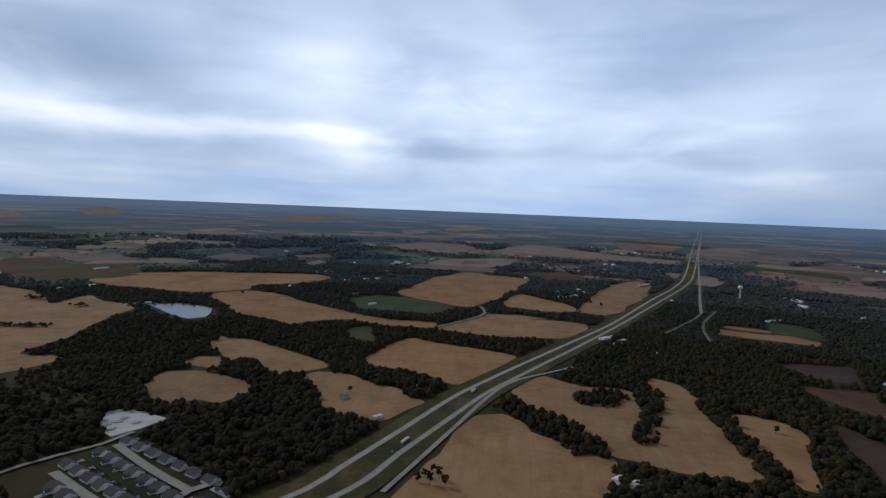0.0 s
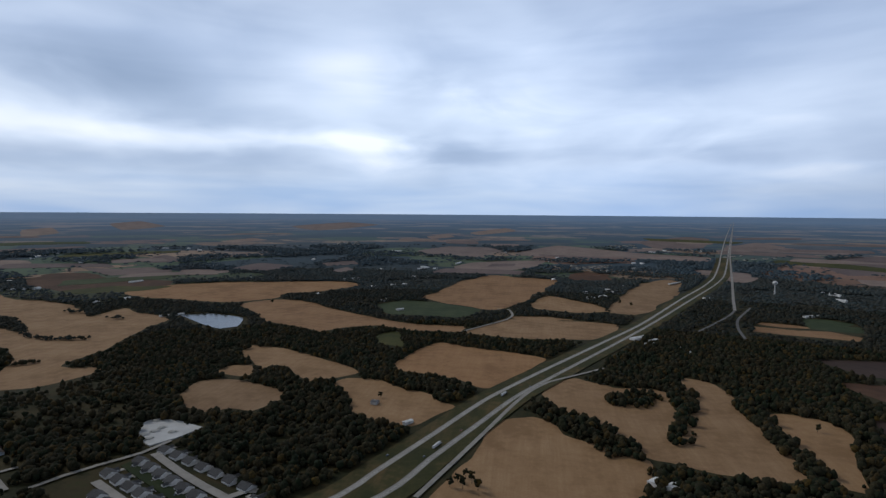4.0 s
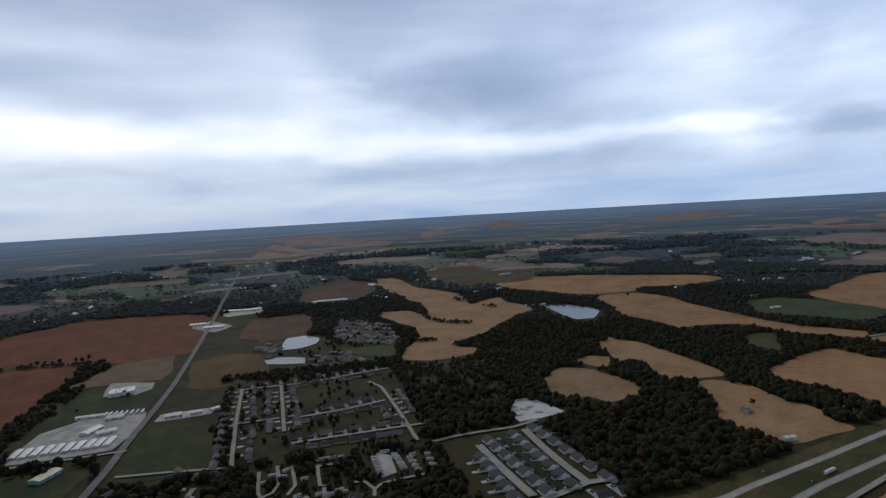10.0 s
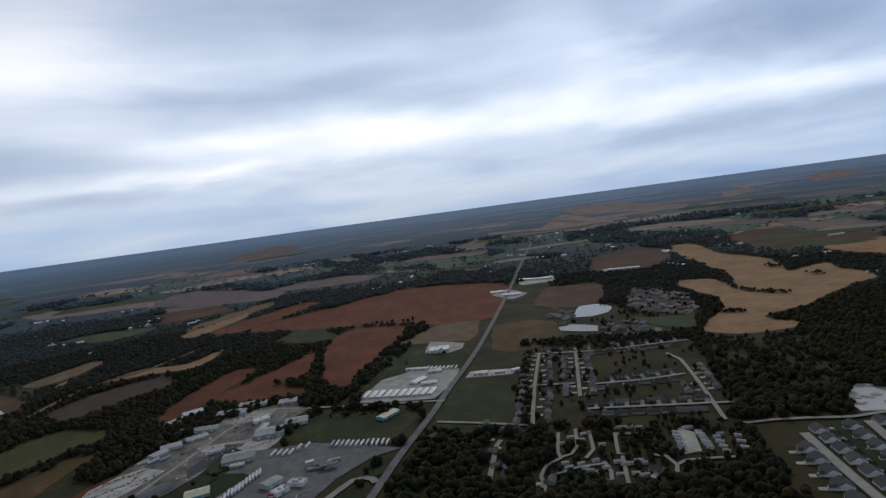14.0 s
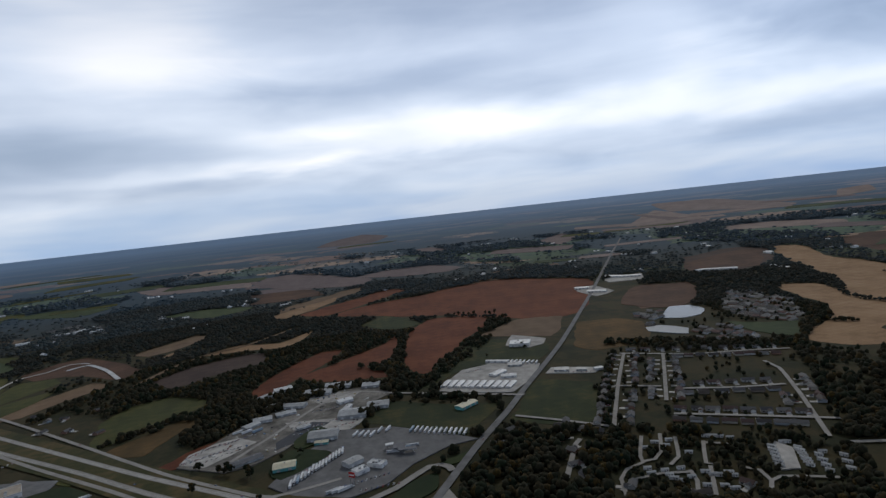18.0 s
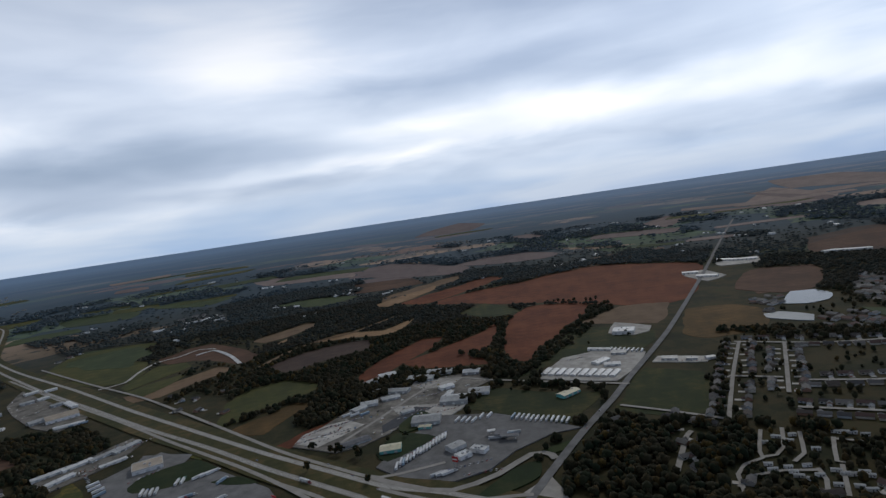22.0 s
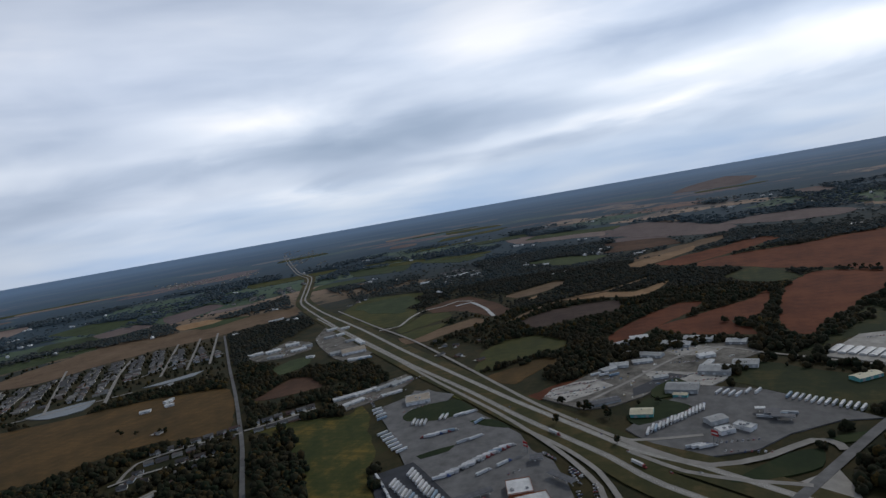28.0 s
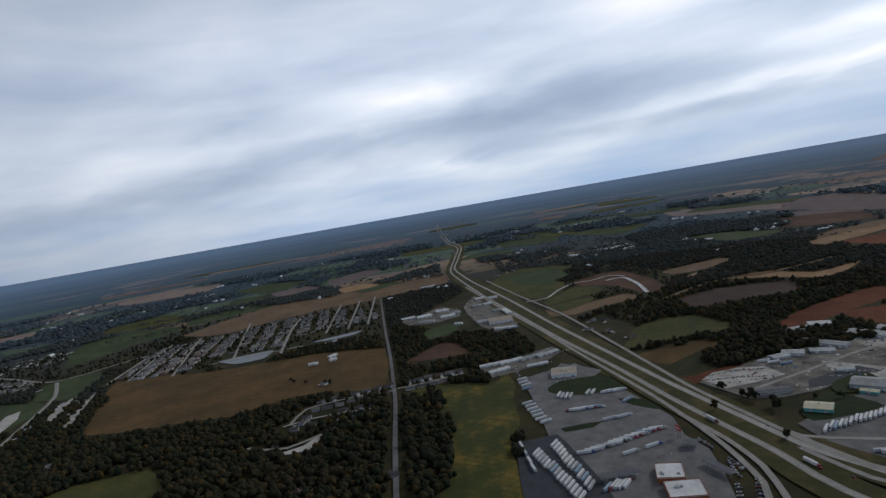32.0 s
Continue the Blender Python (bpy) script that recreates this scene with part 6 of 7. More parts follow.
def make_tree(h, r, seed):
    """A tapered trunk with limbs and a crown of many uneven clumps."""
    rnd = random.Random(seed)
    s = thing("tree", "autumn broadleaf tree with a dark uneven crown", "tree", "single trees")
    bm = bmesh.new()
    bmesh.ops.create_cone(bm, cap_ends=True, segments=7, radius1=0.35, radius2=0.12, depth=h * 0.6, matrix=Matrix.Translation((0, 0, h * 0.3)))
    for i in range(3):
        a = rnd.uniform(0, 6.28)
        m = Matrix.Translation((0, 0, h * 0.4)) @ Matrix.Rotation(a, 4, "Z") @ Matrix.Rotation(radians(38), 4, "Y") @ Matrix.Translation((0, 0, r * 0.5))
        bmesh.ops.create_cone(bm, cap_ends=True, segments=5, radius1=0.14, radius2=0.05, depth=r, matrix=m)
    part("trunk", bm, BARK, s)
    bm = bmesh.new()
    for i in range(16):
        a, q = rnd.uniform(0, 6.28), rnd.uniform(0.1, 0.85) * r
        z = h * rnd.uniform(0.42, 0.95)
        q *= 1.1 - abs(z / h - 0.62) * 1.4
        made = bmesh.ops.create_icosphere(bm, subdivisions=1, radius=r * rnd.uniform(0.24, 0.44), matrix=Matrix.Translation((q * math.cos(a), q * math.sin(a), z)))
        for v in made["verts"]:
            v.co += Vector((rnd.uniform(-1, 1), rnd.uniform(-1, 1), rnd.uniform(-1, 1))) * r * 0.09
    part("crown", bm, LEAF, s)
    s.matrix_basis = FAR_SPOT
    return s


TREES = [make_tree(h, r, i) for i, (h, r) in enumerate(((11, 4.6), (13, 5.4), (9, 4.0), (14, 5.0), (10, 5.2), (7, 3.2)))]


def open_ground(x, y):
    i, j = int((x + HALF) / CELL), int((y + HALF) / CELL)
    return water[i, j]


def field_tree(x, y):
    use(TREES, random.randrange(6), at(x, y, random.uniform(0, 6.28), 0.2))


def water_tower(x, y):
    s = thing("water_tower", "pale water tower on a slim stem above woods", "water tower")
    bm = bmesh.new()
    bmesh.ops.create_uvsphere(bm, u_segments=16, v_segments=10, radius=9, matrix=Matrix.Translation((0, 0, 42)) @ Matrix.Diagonal((1, 1, 0.8, 1)))
    part("tank", bm, WHITE, s)
    bm = bmesh.new()
    bmesh.ops.create_cone(bm, cap_ends=True, segments=12, radius1=3.4, radius2=1.8, depth=38, matrix=Matrix.Translation((0, 0, 19)))
    part("stem", bm, WHITE, s)
    s.matrix_basis = at(x, y)


def pole_sign(x, y):
    s = thing("pole_sign", "tall red roadside sign panel on two posts", "sign")
    part("panel", boxes((-4, 4, -0.4, 0.4, 8, 14, 0.1)), SIGN_RED, s)
    part("panel_band", boxes((-3.4, 3.4, -0.46, 0.46, 10.2, 11.6)), WHITE, s)
    for x0 in (-2.5, 2.5):
        part("post", boxes((x0 - 0.3, x0 + 0.3, -0.3, 0.3, 0, 8)), STEEL, s)
    s.matrix_basis = at(x, y, 0.9, 0.6)


def pale_heap(x, y):
    rnd = random.Random(int(x * 7 + y))
    bm = bmesh.new()
    bmesh.ops.create_icosphere(bm, subdivisions=3, radius=1)
    for v in bm.verts:
        f = 1 + noise.noise(v.co * 2.3 + Vector((x, y, 0))) * 0.35
        v.co = Vector((v.co.x * 7 * f, v.co.y * 5 * f, max(-0.2, v.co.z) * 2.6 * f))
    me = bpy.data.meshes.new("stone_mound")
    bm.to_mesh(me)
    bm.free()
    me.materials.append(HEAP)
    tagged(new("stone_mound", me), "pale heap of crushed stone on the gravel pad", "gravel heap", "heaps").matrix_basis = at(x, y, rnd.uniform(0, 3), 0.6)


# rows of alike white-fronted duplex houses
duplex_row(7, (-432, 615), (-292, 545))
duplex_row(7, (-441, 582), (-311, 507))
duplex_row(7, (-454, 548), (-325, 480))
duplex_row(5, (-430, 502), (-343, 450))
duplex_row(2, (-276, 505), (-264, 526))
# streets of older houses
house_row(12, (-657, 308), (-954, 479), 17)
house_row(12, (-657, 308), (-954, 479), -17)
house_row(8, (-713, 414), (-889, 517), 17)
house_row(8, (-713, 414), (-889, 517), -17)
house_row(20, (-950, 484), (-833, 710), 17)
house_row(18, (-909, 548), (-833, 700), -17)
house_row(12, (-743, 455), (-692, 579), 17)
house_row(12, (-743, 455), (-692, 579), -17)
house_row(16, (-661, 396), (-576, 530), 17)
house_row(15, (-661, 396), (-586, 513), -17)
house_row(8, (-723, 610), (-548, 509), -17)
house_row(5, (-723, 610), (-620, 552), 17)
house_row(7, (-705, 262), (-665, 302), -17)
house_row(14, (-664, -701), (-560, -787), 17)
house_row(14, (-664, -701), (-560, -787), -17)
house_row(12, (-585, -660), (-488, -762), 17)
house_row(12, (-585, -660), (-488, -762), -17)
house_row(11, (-681, -685), (-752, -616), 17)
house_row(11, (-681, -685), (-752, -616), -17)
house_row(4, (-538, -789), (-488, -755), 17)
mobile_home(-542, 287)
mobile_home(-531, 285)
mobile_home(-531, 300)
mobile_home(-521, 299)
mobile_home(-513, 299)
mobile_home(-529, 317)
mobile_home(-505, 305)
mobile_home(-509, 316)
mobile_home(-513, 334)
mobile_home(-489, 319)
mobile_home(-505, 337)
mobile_home(-502, 342)
mobile_home(-482, 333)
mobile_home(-503, 353)
mobile_home(-496, 353)
mobile_home(-474, 338)
mobile_home(-558, 345)
mobile_home(-583, 334)
mobile_home(-587, 311)
mobile_home(-596, 327)
mobile_home(-595, 344)
lone_house(-530, 271)
lone_house(-516, 256)
lone_house(-477, 305)
lone_house(-478, 355)
lone_house(-582, 224)
lone_house(-553, 223)
lone_house(-613, 258)
lone_house(-614, 235)
lone_house(-647, 283)
lone_house(-668, 162)
lone_house(-704, 186)
lone_house(-652, 236)
lone_house(-698, 262)
lone_house(-262, -1047)
lone_house(-330, -928)
lone_house(-374, -900)
lone_house(-410, -802)
lone_house(-498, -662)
lone_house(-483, -617)
lone_house(-400, -523)
lone_house(-321, -719)
lone_house(-427, -476)
lone_house(-606, -603)
lone_house(-355, -555)
lone_house(-437, -715)
lone_house(-659, -872)
lone_house(-438, -932)
lone_house(-1146, -572)
lone_house(-1105, -532)
lone_house(-1104, -506)
lone_house(-1129, -458)
lone_house(-1037, -511)
lone_house(-1021, -468)
lone_house(-986, -406)
lone_house(-1772, -1206)
lone_house(-1829, -1210)
lone_house(-1876, -1206)
mobile_home(-505, 463)
mobile_home(-587, 386)
mobile_home(-584, 393)
mobile_home(-580, 398)
mobile_home(-572, 406)
mobile_home(-540, 447)
mobile_home(-538, 450)
home_column(6, (-536, 429), (-496, 405), 0.56)
home_column(7, (-523, 450), (-486, 431), 0.59)
home_column(4, (-501, 455), (-470, 438), 0.57)
home_column(3, (-491, 475), (-466, 458), 0.53)
# estates seen from afar
estate(95, [(-1406, 1007), (-1192, 1027), (-986, 891), (-995, 820), (-1140, 826)], 0.39)
estate(24, [(-1049, 692), (-1035, 814), (-937, 756), (-906, 702), (-949, 668)], 0.39)
estate(26, [(-1254, 667), (-1280, 764), (-1126, 655), (-966, 695), (-942, 662), (-1083, 589)], 0.39)
estate(430, [(-575, -1589), (-698, -1762), (-825, -1837), (-968, -1722), (-1110, -1723), (-1267, -1681), (-1286, -1391), (-1168, -1237), (-1066, -1280), (-1011, -1385), (-871, -1299), (-767, -1464), (-679, -1402), (-573, -1505)], -2.29)
estate(45, [(-335, -1952), (-413, -2121), (-518, -1933), (-425, -1664)], 1.92)
estate(30, [(-489, -2542), (-656, -2465), (-871, -2365), (-765, -2190), (-477, -2274)], 2.18)
estate(20, [(-3109, 369), (-3422, 786), (-3069, 1062), (-2714, 825), (-2758, 372)], 0.33)
estate(24, [(-2360, -2210), (-2932, -2225), (-2379, -1941), (-2170, -2196)], 0.76)
estate(16, [(1268, 4212), (1977, 4971), (1658, 4111), (1109, 3623)], 0.78)
estate(14, [(191, 3199), (413, 3268), (367, 3000), (191, 2956)], 0.77)
estate(8, [(-1829, 5093), (-1678, 5354), (-1539, 4911), (-1682, 4685)], 0.82)
estate(7, [(-2107, 3404), (-2009, 3475), (-1870, 3235), (-1964, 3173)], 0.59)
estate(10, [(661, 5510), (941, 5433), (840, 4966), (622, 4990)], 0.77)
estate(24, [(-5104, -791), (-5659, -461), (-4402, 157), (-3829, 64), (-3910, -370)], 0.55)
estate(30, [(-10306, -8558), (-7629, -5587), (-4280, -3160), (-4052, -3310)], 0.50)
estate(26, [(-4536, -5643), (-4456, -4939), (-4578, -4144), (-3837, -3367), (-3502, -3836)], 0.50)
estate(10, [(-2220, -1041), (-2370, -907), (-2163, -811), (-2036, -939)], 0.51)
estate(12, [(-3134, 43), (-3828, 465), (-3616, 632), (-3263, 390), (-2836, 83)], 0.53)
estate(40, [(-5965, -5003), (-7178, -5484), (-5913, -4157), (-4174, -3038), (-4224, -3503)], 0.50)
estate(22, [(-4216, -5134), (-4322, -4865), (-3766, -4043), (-3434, -3952)], 0.50)
estate(16, [(-2383, -1109), (-2455, -1042), (-2365, -931), (-2177, -906)], 0.51)
estate(18, [(-2421, -518), (-2546, -327), (-2377, -237), (-2180, -415)], 0.56)
estate(14, [(-5720, -9), (-5331, 286), (-4558, 247), (-4818, 7)], 0.54)
estate(10, [(-1601, 4346), (-1567, 5135), (-1416, 4662), (-1471, 4064)], 1.02)
estate(10, [(-2083, 3346), (-2056, 3557), (-1880, 3274), (-1933, 3130)], 0.59)
# sheds and workshops
shed(-1059, -128, 31, 20, 6.2, 1.84, 'white', 'white metal-roofed industrial building')
shed(-1031, -152, 28, 19, 5.2, 2.30, 'grey', 'low grey metal workshop in an industrial yard')
shed(-958, -113, 64, 18, 5.2, 1.22, 'grey', 'low grey metal workshop in an industrial yard')
shed(-1009, -63, 48, 26, 5.2, 1.28, 'grey', 'low grey metal workshop in an industrial yard')
shed(-1034, -29, 47, 23, 5.2, 1.33, 'grey', 'low grey metal workshop in an industrial yard')
shed(-1004, 27, 30, 23, 5.2, 1.34, 'grey', 'low grey metal workshop in an industrial yard')
shed(-937, -20, 24, 15, 5.2, 1.96, 'white', 'white metal-roofed industrial building')
shed(-867, -8, 42, 32, 6.2, 1.36, 'grey', 'low grey metal workshop in an industrial yard')
shed(-796, -51, 40, 30, 6.2, 1.46, 'grey', 'low grey metal workshop in an industrial yard')
shed(-891, 31, 33, 25, 5.2, 1.40, 'grey', 'low grey metal workshop in an industrial yard')
shed(-755, -147, 40, 16, 4, 2.09, 'dark', 'long low dark grey storage shed')
shed(-890, -160, 25, 15, 4.2, 2.33, 'grey', 'low grey metal workshop in an industrial yard')
shed(-907, -145, 28, 18, 5.2, 1.68, 'grey', 'low grey metal workshop in an industrial yard')
shed(-923, -112, 30, 16, 4.2, 1.83, 'grey', 'low grey metal workshop in an industrial yard')
shed(-846, -81, 20, 10, 4, 2.02, 'grey', 'low grey metal workshop in an industrial yard')
shed(-895, -19, 35, 10, 4.2, 2.79, 'grey', 'low grey metal workshop in an industrial yard')
shed(-689, -14, 22, 15, 6.2, 2.17, 'grey', 'light grey truck stop service building')
shed(-662, -6, 17, 13, 5.2, 2.12, 'white', 'white flat-roofed truck stop restaurant')
shed(-672, 14, 20, 12, 5.2, 0.96, 'white', 'white flat-roofed truck stop shop')
shed(-954, 243, 32, 15, 4.2, 2.19, 'white', 'white metal-roofed industrial building')
shed(-929, 255, 26, 14, 4.2, 1.30, 'white', 'white metal-roofed industrial building')
shed(-990, 286, 25, 18, 4.2, 1.16, 'grey', 'low grey metal workshop in an industrial yard')
shed(-1029, 261, 39, 9, 4, 0.99, 'white', 'white metal-roofed industrial building')
shed(-1132, 342, 41, 37, 6.2, 1.17, 'white', 'large white flat-roofed warehouse by the road')
shed(-916, 345, 24, 16, 4.2, 1.15, 'grey', 'low grey metal workshop in an industrial yard')
shed(-898, 373, 17, 9, 4, 1.22, 'grey', 'low grey metal workshop in an industrial yard')
shed(-890, 399, 14, 9, 4, 1.64, 'white', 'white metal-roofed industrial building')
shed(-714, -96, 27, 21, 5.2, 1.59, 'teal', 'cream-roofed teal-walled shop building in the yard')
shed(-823, 157, 34, 16, 4.2, 2.17, 'teal', 'grey-roofed building with teal walls by the road')
shed(-773, -53, 18, 9, 4, 1.39, 'teal', 'small pale blue office trailer')
shed(-804, -587, 51, 12, 4.2, 2.36, 'white', 'white metal-roofed industrial building')
shed(-772, -559, 45, 12, 4.2, 2.63, 'white', 'white metal-roofed industrial building')
shed(-825, -564, 42, 12, 4.2, 2.54, 'white', 'white metal-roofed industrial building')
shed(-853, -538, 49, 11, 4, 2.65, 'grey', 'low grey metal workshop in an industrial yard')
shed(-873, -518, 45, 13, 4, 2.74, 'grey', 'low grey metal workshop in an industrial yard')
shed(-817, -507, 36, 8, 3, 2.38, 'white', 'white metal-roofed industrial building')
shed(-779, -438, 38, 34, 6.2, 2.04, 'tan', 'tan flat-roofed depot building on grey asphalt')
shed(-1107, -768, 55, 46, 7.2, 2.22, 'tan', 'large tan-roofed warehouse beside the highway')
shed(-1100, -809, 35, 24, 5.2, 2.41, 'grey', 'low grey metal workshop in an industrial yard')
shed(-1046, -715, 50, 8, 4.2, 1.99, 'white', 'white metal-roofed industrial building')
shed(-1366, -1008, 28, 17, 5.2, 2.46, 'white', 'white metal-roofed industrial building')
shed(-1291, -930, 23, 17, 5.2, 2.56, 'white', 'white metal-roofed industrial building')
shed(-1270, -951, 27, 17, 5.2, 2.31, 'grey', 'low grey metal workshop in an industrial yard')
shed(-1373, -966, 25, 15, 5.2, 2.33, 'white', 'white metal-roofed industrial building')
shed(-1214, -847, 25, 15, 5.2, 2.36, 'grey', 'low grey metal workshop in an industrial yard')
shed(-1195, -806, 64, 12, 5.2, 0.80, 'white', 'white metal-roofed industrial building')
shed(-1135, -1089, 38, 19, 5.2, 2.46, 'white', 'white metal-roofed industrial building')
shed(-1156, -1049, 38, 22, 5.2, 2.51, 'white', 'white metal-roofed industrial building')
shed(-1104, -995, 41, 15, 4.2, 1.95, 'grey', 'low grey metal workshop in an industrial yard')
shed(-1218, -1034, 36, 22, 5.2, 2.25, 'white', 'white metal-roofed industrial building')
shed(-1158, -967, 38, 20, 5.2, 2.42, 'white', 'white metal-roofed industrial building')
shed(-1193, -966, 26, 15, 5.2, 2.30, 'grey', 'low grey metal workshop in an industrial yard')
shed(-1084, -875, 19, 11, 4, 1.79, 'white', 'white metal-roofed industrial building')
shed(-1621, -1426, 56, 11, 4.2, 2.49, 'white', 'white metal-roofed industrial building')
shed(-808, -1028, 16, 12, 4, 2.97, 'white', 'white metal-roofed industrial building')
shed(-786, -1001, 14, 13, 4, 2.60, 'white', 'white metal-roofed industrial building')
shed(-522, -198, 25, 29, 6.2, 1.97, 'white', 'white flat-roofed travel plaza with orange-brown walls')
shed(-495, -176, 32, 29, 6.2, 2.08, 'white', 'white flat-roofed travel plaza wing with roof units')
shed(-754, -1027, 20, 11, 4, 2.24, 'white', 'white metal-roofed industrial building')
shed(-817, -1032, 16, 10, 4, -3.07, 'grey', 'low grey metal workshop in an industrial yard')
shed(-787, -998, 14, 11, 4, 2.63, 'white', 'white metal-roofed industrial building')
shed(-909, -1152, 34, 10, 4, 3.01, 'grey', 'low grey metal workshop in an industrial yard')
shed(-234, 828, 10, 11, 4.2, -0.18, 'dark', 'dark weathered barn standing in a stubble field')
shed(232, 1360, 26, 15, 5.2, 0.81, 'white', 'pale farm building beside a stubble field')
shed(255, 1389, 26, 10, 4.2, 0.89, 'white', 'pale farm building beside a stubble field')
shed(269, 1351, 26, 10, 4.2, 0.87, 'white', 'pale farm building beside a stubble field')
shed(299, 1277, 26, 11, 4.2, 0.66, 'white', 'pale farm building beside a stubble field')
shed(322, 1242, 26, 11, 4.2, 0.67, 'white', 'pale farm building beside a stubble field')
shed(252, 1314, 26, 10, 4, 0.77, 'white', 'pale farm building beside a stubble field')
shed(-131, 902, 12, 9, 4, 0.59, 'white', 'pale farm building beside a stubble field')
shed(-167, 756, 15, 6, 4, 0.95, 'white', 'pale farm building beside a stubble field')
shed(-389, 1646, 23, 11, 4, 0.86, 'white', 'pale farm building beside a stubble field')
shed(-480, 1816, 46, 11, 4.2, 1.18, 'white', 'pale farm building beside a stubble field')
shed(134, 628, 16, 15, 4, 0.82, 'white', 'pale farm building beside a stubble field')
shed(152, 621, 21, 16, 4, 0.85, 'white', 'pale farm building beside a stubble field')
shed(584, 2506, 125, 10, 4.2, 0.87, 'white', 'pale farm building beside a stubble field')
shed(-1577, 2080, 57, 14, 4.2, 1.26, 'white', 'pale farm building beside a stubble field')
shed(-979, 1432, 64, 9, 4, 0.91, 'white', 'pale farm building beside a stubble field')
shed(-558, 2878, 91, 17, 5.2, 1.19, 'white', 'pale farm building beside a stubble field')
shed(776, 1760, 62, 11, 4.2, 0.54, 'white', 'pale farm building beside a stubble field')
shed(-420, 3199, 87, 12, 7.2, 1.42, 'white', 'pale farm building beside a stubble field')
shed(-1727, 1172, 37, 20, 5.2, 1.49, 'white', 'long white farm shed by the road')
shed(-1696, 1226, 89, 20, 5.2, 0.98, 'white', 'long white farm shed by the road')
shed(-1851, 921, 65, 20, 5.2, 0.66, 'white', 'long white farm shed by the road')
shed(-1811, 964, 61, 20, 5.2, 1.04, 'white', 'long white farm shed by the road')
shed(-1702, 733, 45, 20, 5.2, 1.16, 'white', 'long white farm shed by the road')
shed(-1611, 741, 57, 20, 5.2, 0.91, 'white', 'long white farm shed by the road')
shed(-2248, -991, 69, 13, 5.2, 1.63, 'white', 'long white-roofed shed among trees')
shed(-2301, -948, 109, 14, 5.2, 2.94, 'white', 'white-roofed hall among trees')
# rows of pale storage units
storage_unit(-942, 149, 32, 2.61)
storage_unit(-934, 159, 32, 2.60)
storage_unit(-928, 170, 32, 2.60)
storage_unit(-921, 181, 31, 2.58)
storage_unit(-915, 191, 31, 2.57)
storage_unit(-908, 202, 31, 2.56)
storage_unit(-902, 213, 31, 2.54)
storage_unit(-895, 224, 31, 2.53)
storage_unit(-889, 234, 31, 2.52)
storage_unit(-883, 245, 31, 2.51)
# fuel canopies
canopy(-503, -240, 40, 10, 2.26, True)
canopy(-587, -197, 15, 14, 1.84, True)
canopy(-545, -160, 36, 9, 0.97, True)
canopy(-707, 44, 16, 16, 1.42, True)
canopy(-694, 53, 23, 9, 1.43, True)
canopy(-717, 33, 11, 7, 1.55)
# parked trucks
truck_row(16, (-664, -85), (-734, -26), 3.07)
truck_row(13, (-542, -292), (-620, -242), 2.10)
trailer_row(15, (-524, -345), (-458, -259), -3.06)
trailer_row(13, (-549, -336), (-479, -259), -3.07)
trailer_row(4, (-534, -370), (-491, -330), 0.80)
trailer_row(4, (-743, -492), (-708, -463), 2.54)
trailer_row(7, (-654, -432), (-604, -377), 2.55)
truck_row(4, (-646, -359), (-665, -333), 1.98)
truck_row(2, (-634, -302), (-646, -289), 2.43)
truck_row(3, (-719, -342), (-728, -328), 2.45)
truck_row(1, (-696, -304), (-696, -304), 2.81)
truck_row(4, (-693, -403), (-694, -385), -2.89)
truck_row(2, (-557, -248), (-580, -231), 2.53)
truck_row(2, (-711, -367), (-715, -361), -3.03)
truck_row(5, (-482, -243), (-496, -229), 3.11)
trailer_row(12, (-763, 67), (-723, 133), 2.69)
trailer_row(4, (-782, -8), (-773, 15), 2.66)
trailer_row(2, (-781, 25), (-782, 37), 2.68)
truck_row(3, (-626, -35), (-625, -23), 2.03)
trailer_row(4, (-701, 35), (-710, 61), 1.45)
trailer_row(3, (-869, -177), (-864, -148), 2.20)
trailer_row(10, (-297, -1332), (-413, -1485), -3.11)
trailer_row(8, (-272, -1286), (-346, -1410), 3.02)
trailer_row(6, (-1030, -725), (-1047, -689), 2.20)
# trucks and cars on the carriageways
truck_row(1, (-658, -193), (-658, -193), 0.83)
truck_row(1, (-581, -88), (-581, -88), 0.81)
truck_row(1, (-44, 903), (-44, 903), 1.19)
truck_row(1, (-115, 686), (-115, 686), 1.24)
car_row(1, (-168, 649), (-168, 649), 1.30)
car_row(1, (-125, 652), (-125, 652), 1.25)
car_row(1, (116, 1246), (116, 1246), 1.17)
car_row(1, (-3, 953), (-3, 953), 1.18)
car_row(1, (-92, 742), (-92, 742), 1.17)
car_row(1, (212, 1453), (212, 1453), 1.12)
car_row(1, (-656, -137), (-656, -137), 0.65)
car_row(1, (-613, -103), (-613, -103), 0.67)
car_row(1, (-567, -57), (-567, -57), 0.86)
car_row(1, (-746, -277), (-746, -277), 0.81)
car_row(1, (-940, -416), (-940, -416), 0.77)
car_row(1, (-699, -174), (-699, -174), 0.77)
car_row(1, (-569, -31), (-569, -31), 1.20)
car_row(1, (-1107, -577), (-1107, -577), 0.76)
car_row(1, (-590, -90), (-590, -90), 0.80)
car_row(1, (-741, 179), (-741, 179), 2.62)
car_row(1, (-692, 149), (-692, 149), 2.61)
car_row(1, (-935, 314), (-935, 314), 2.58)
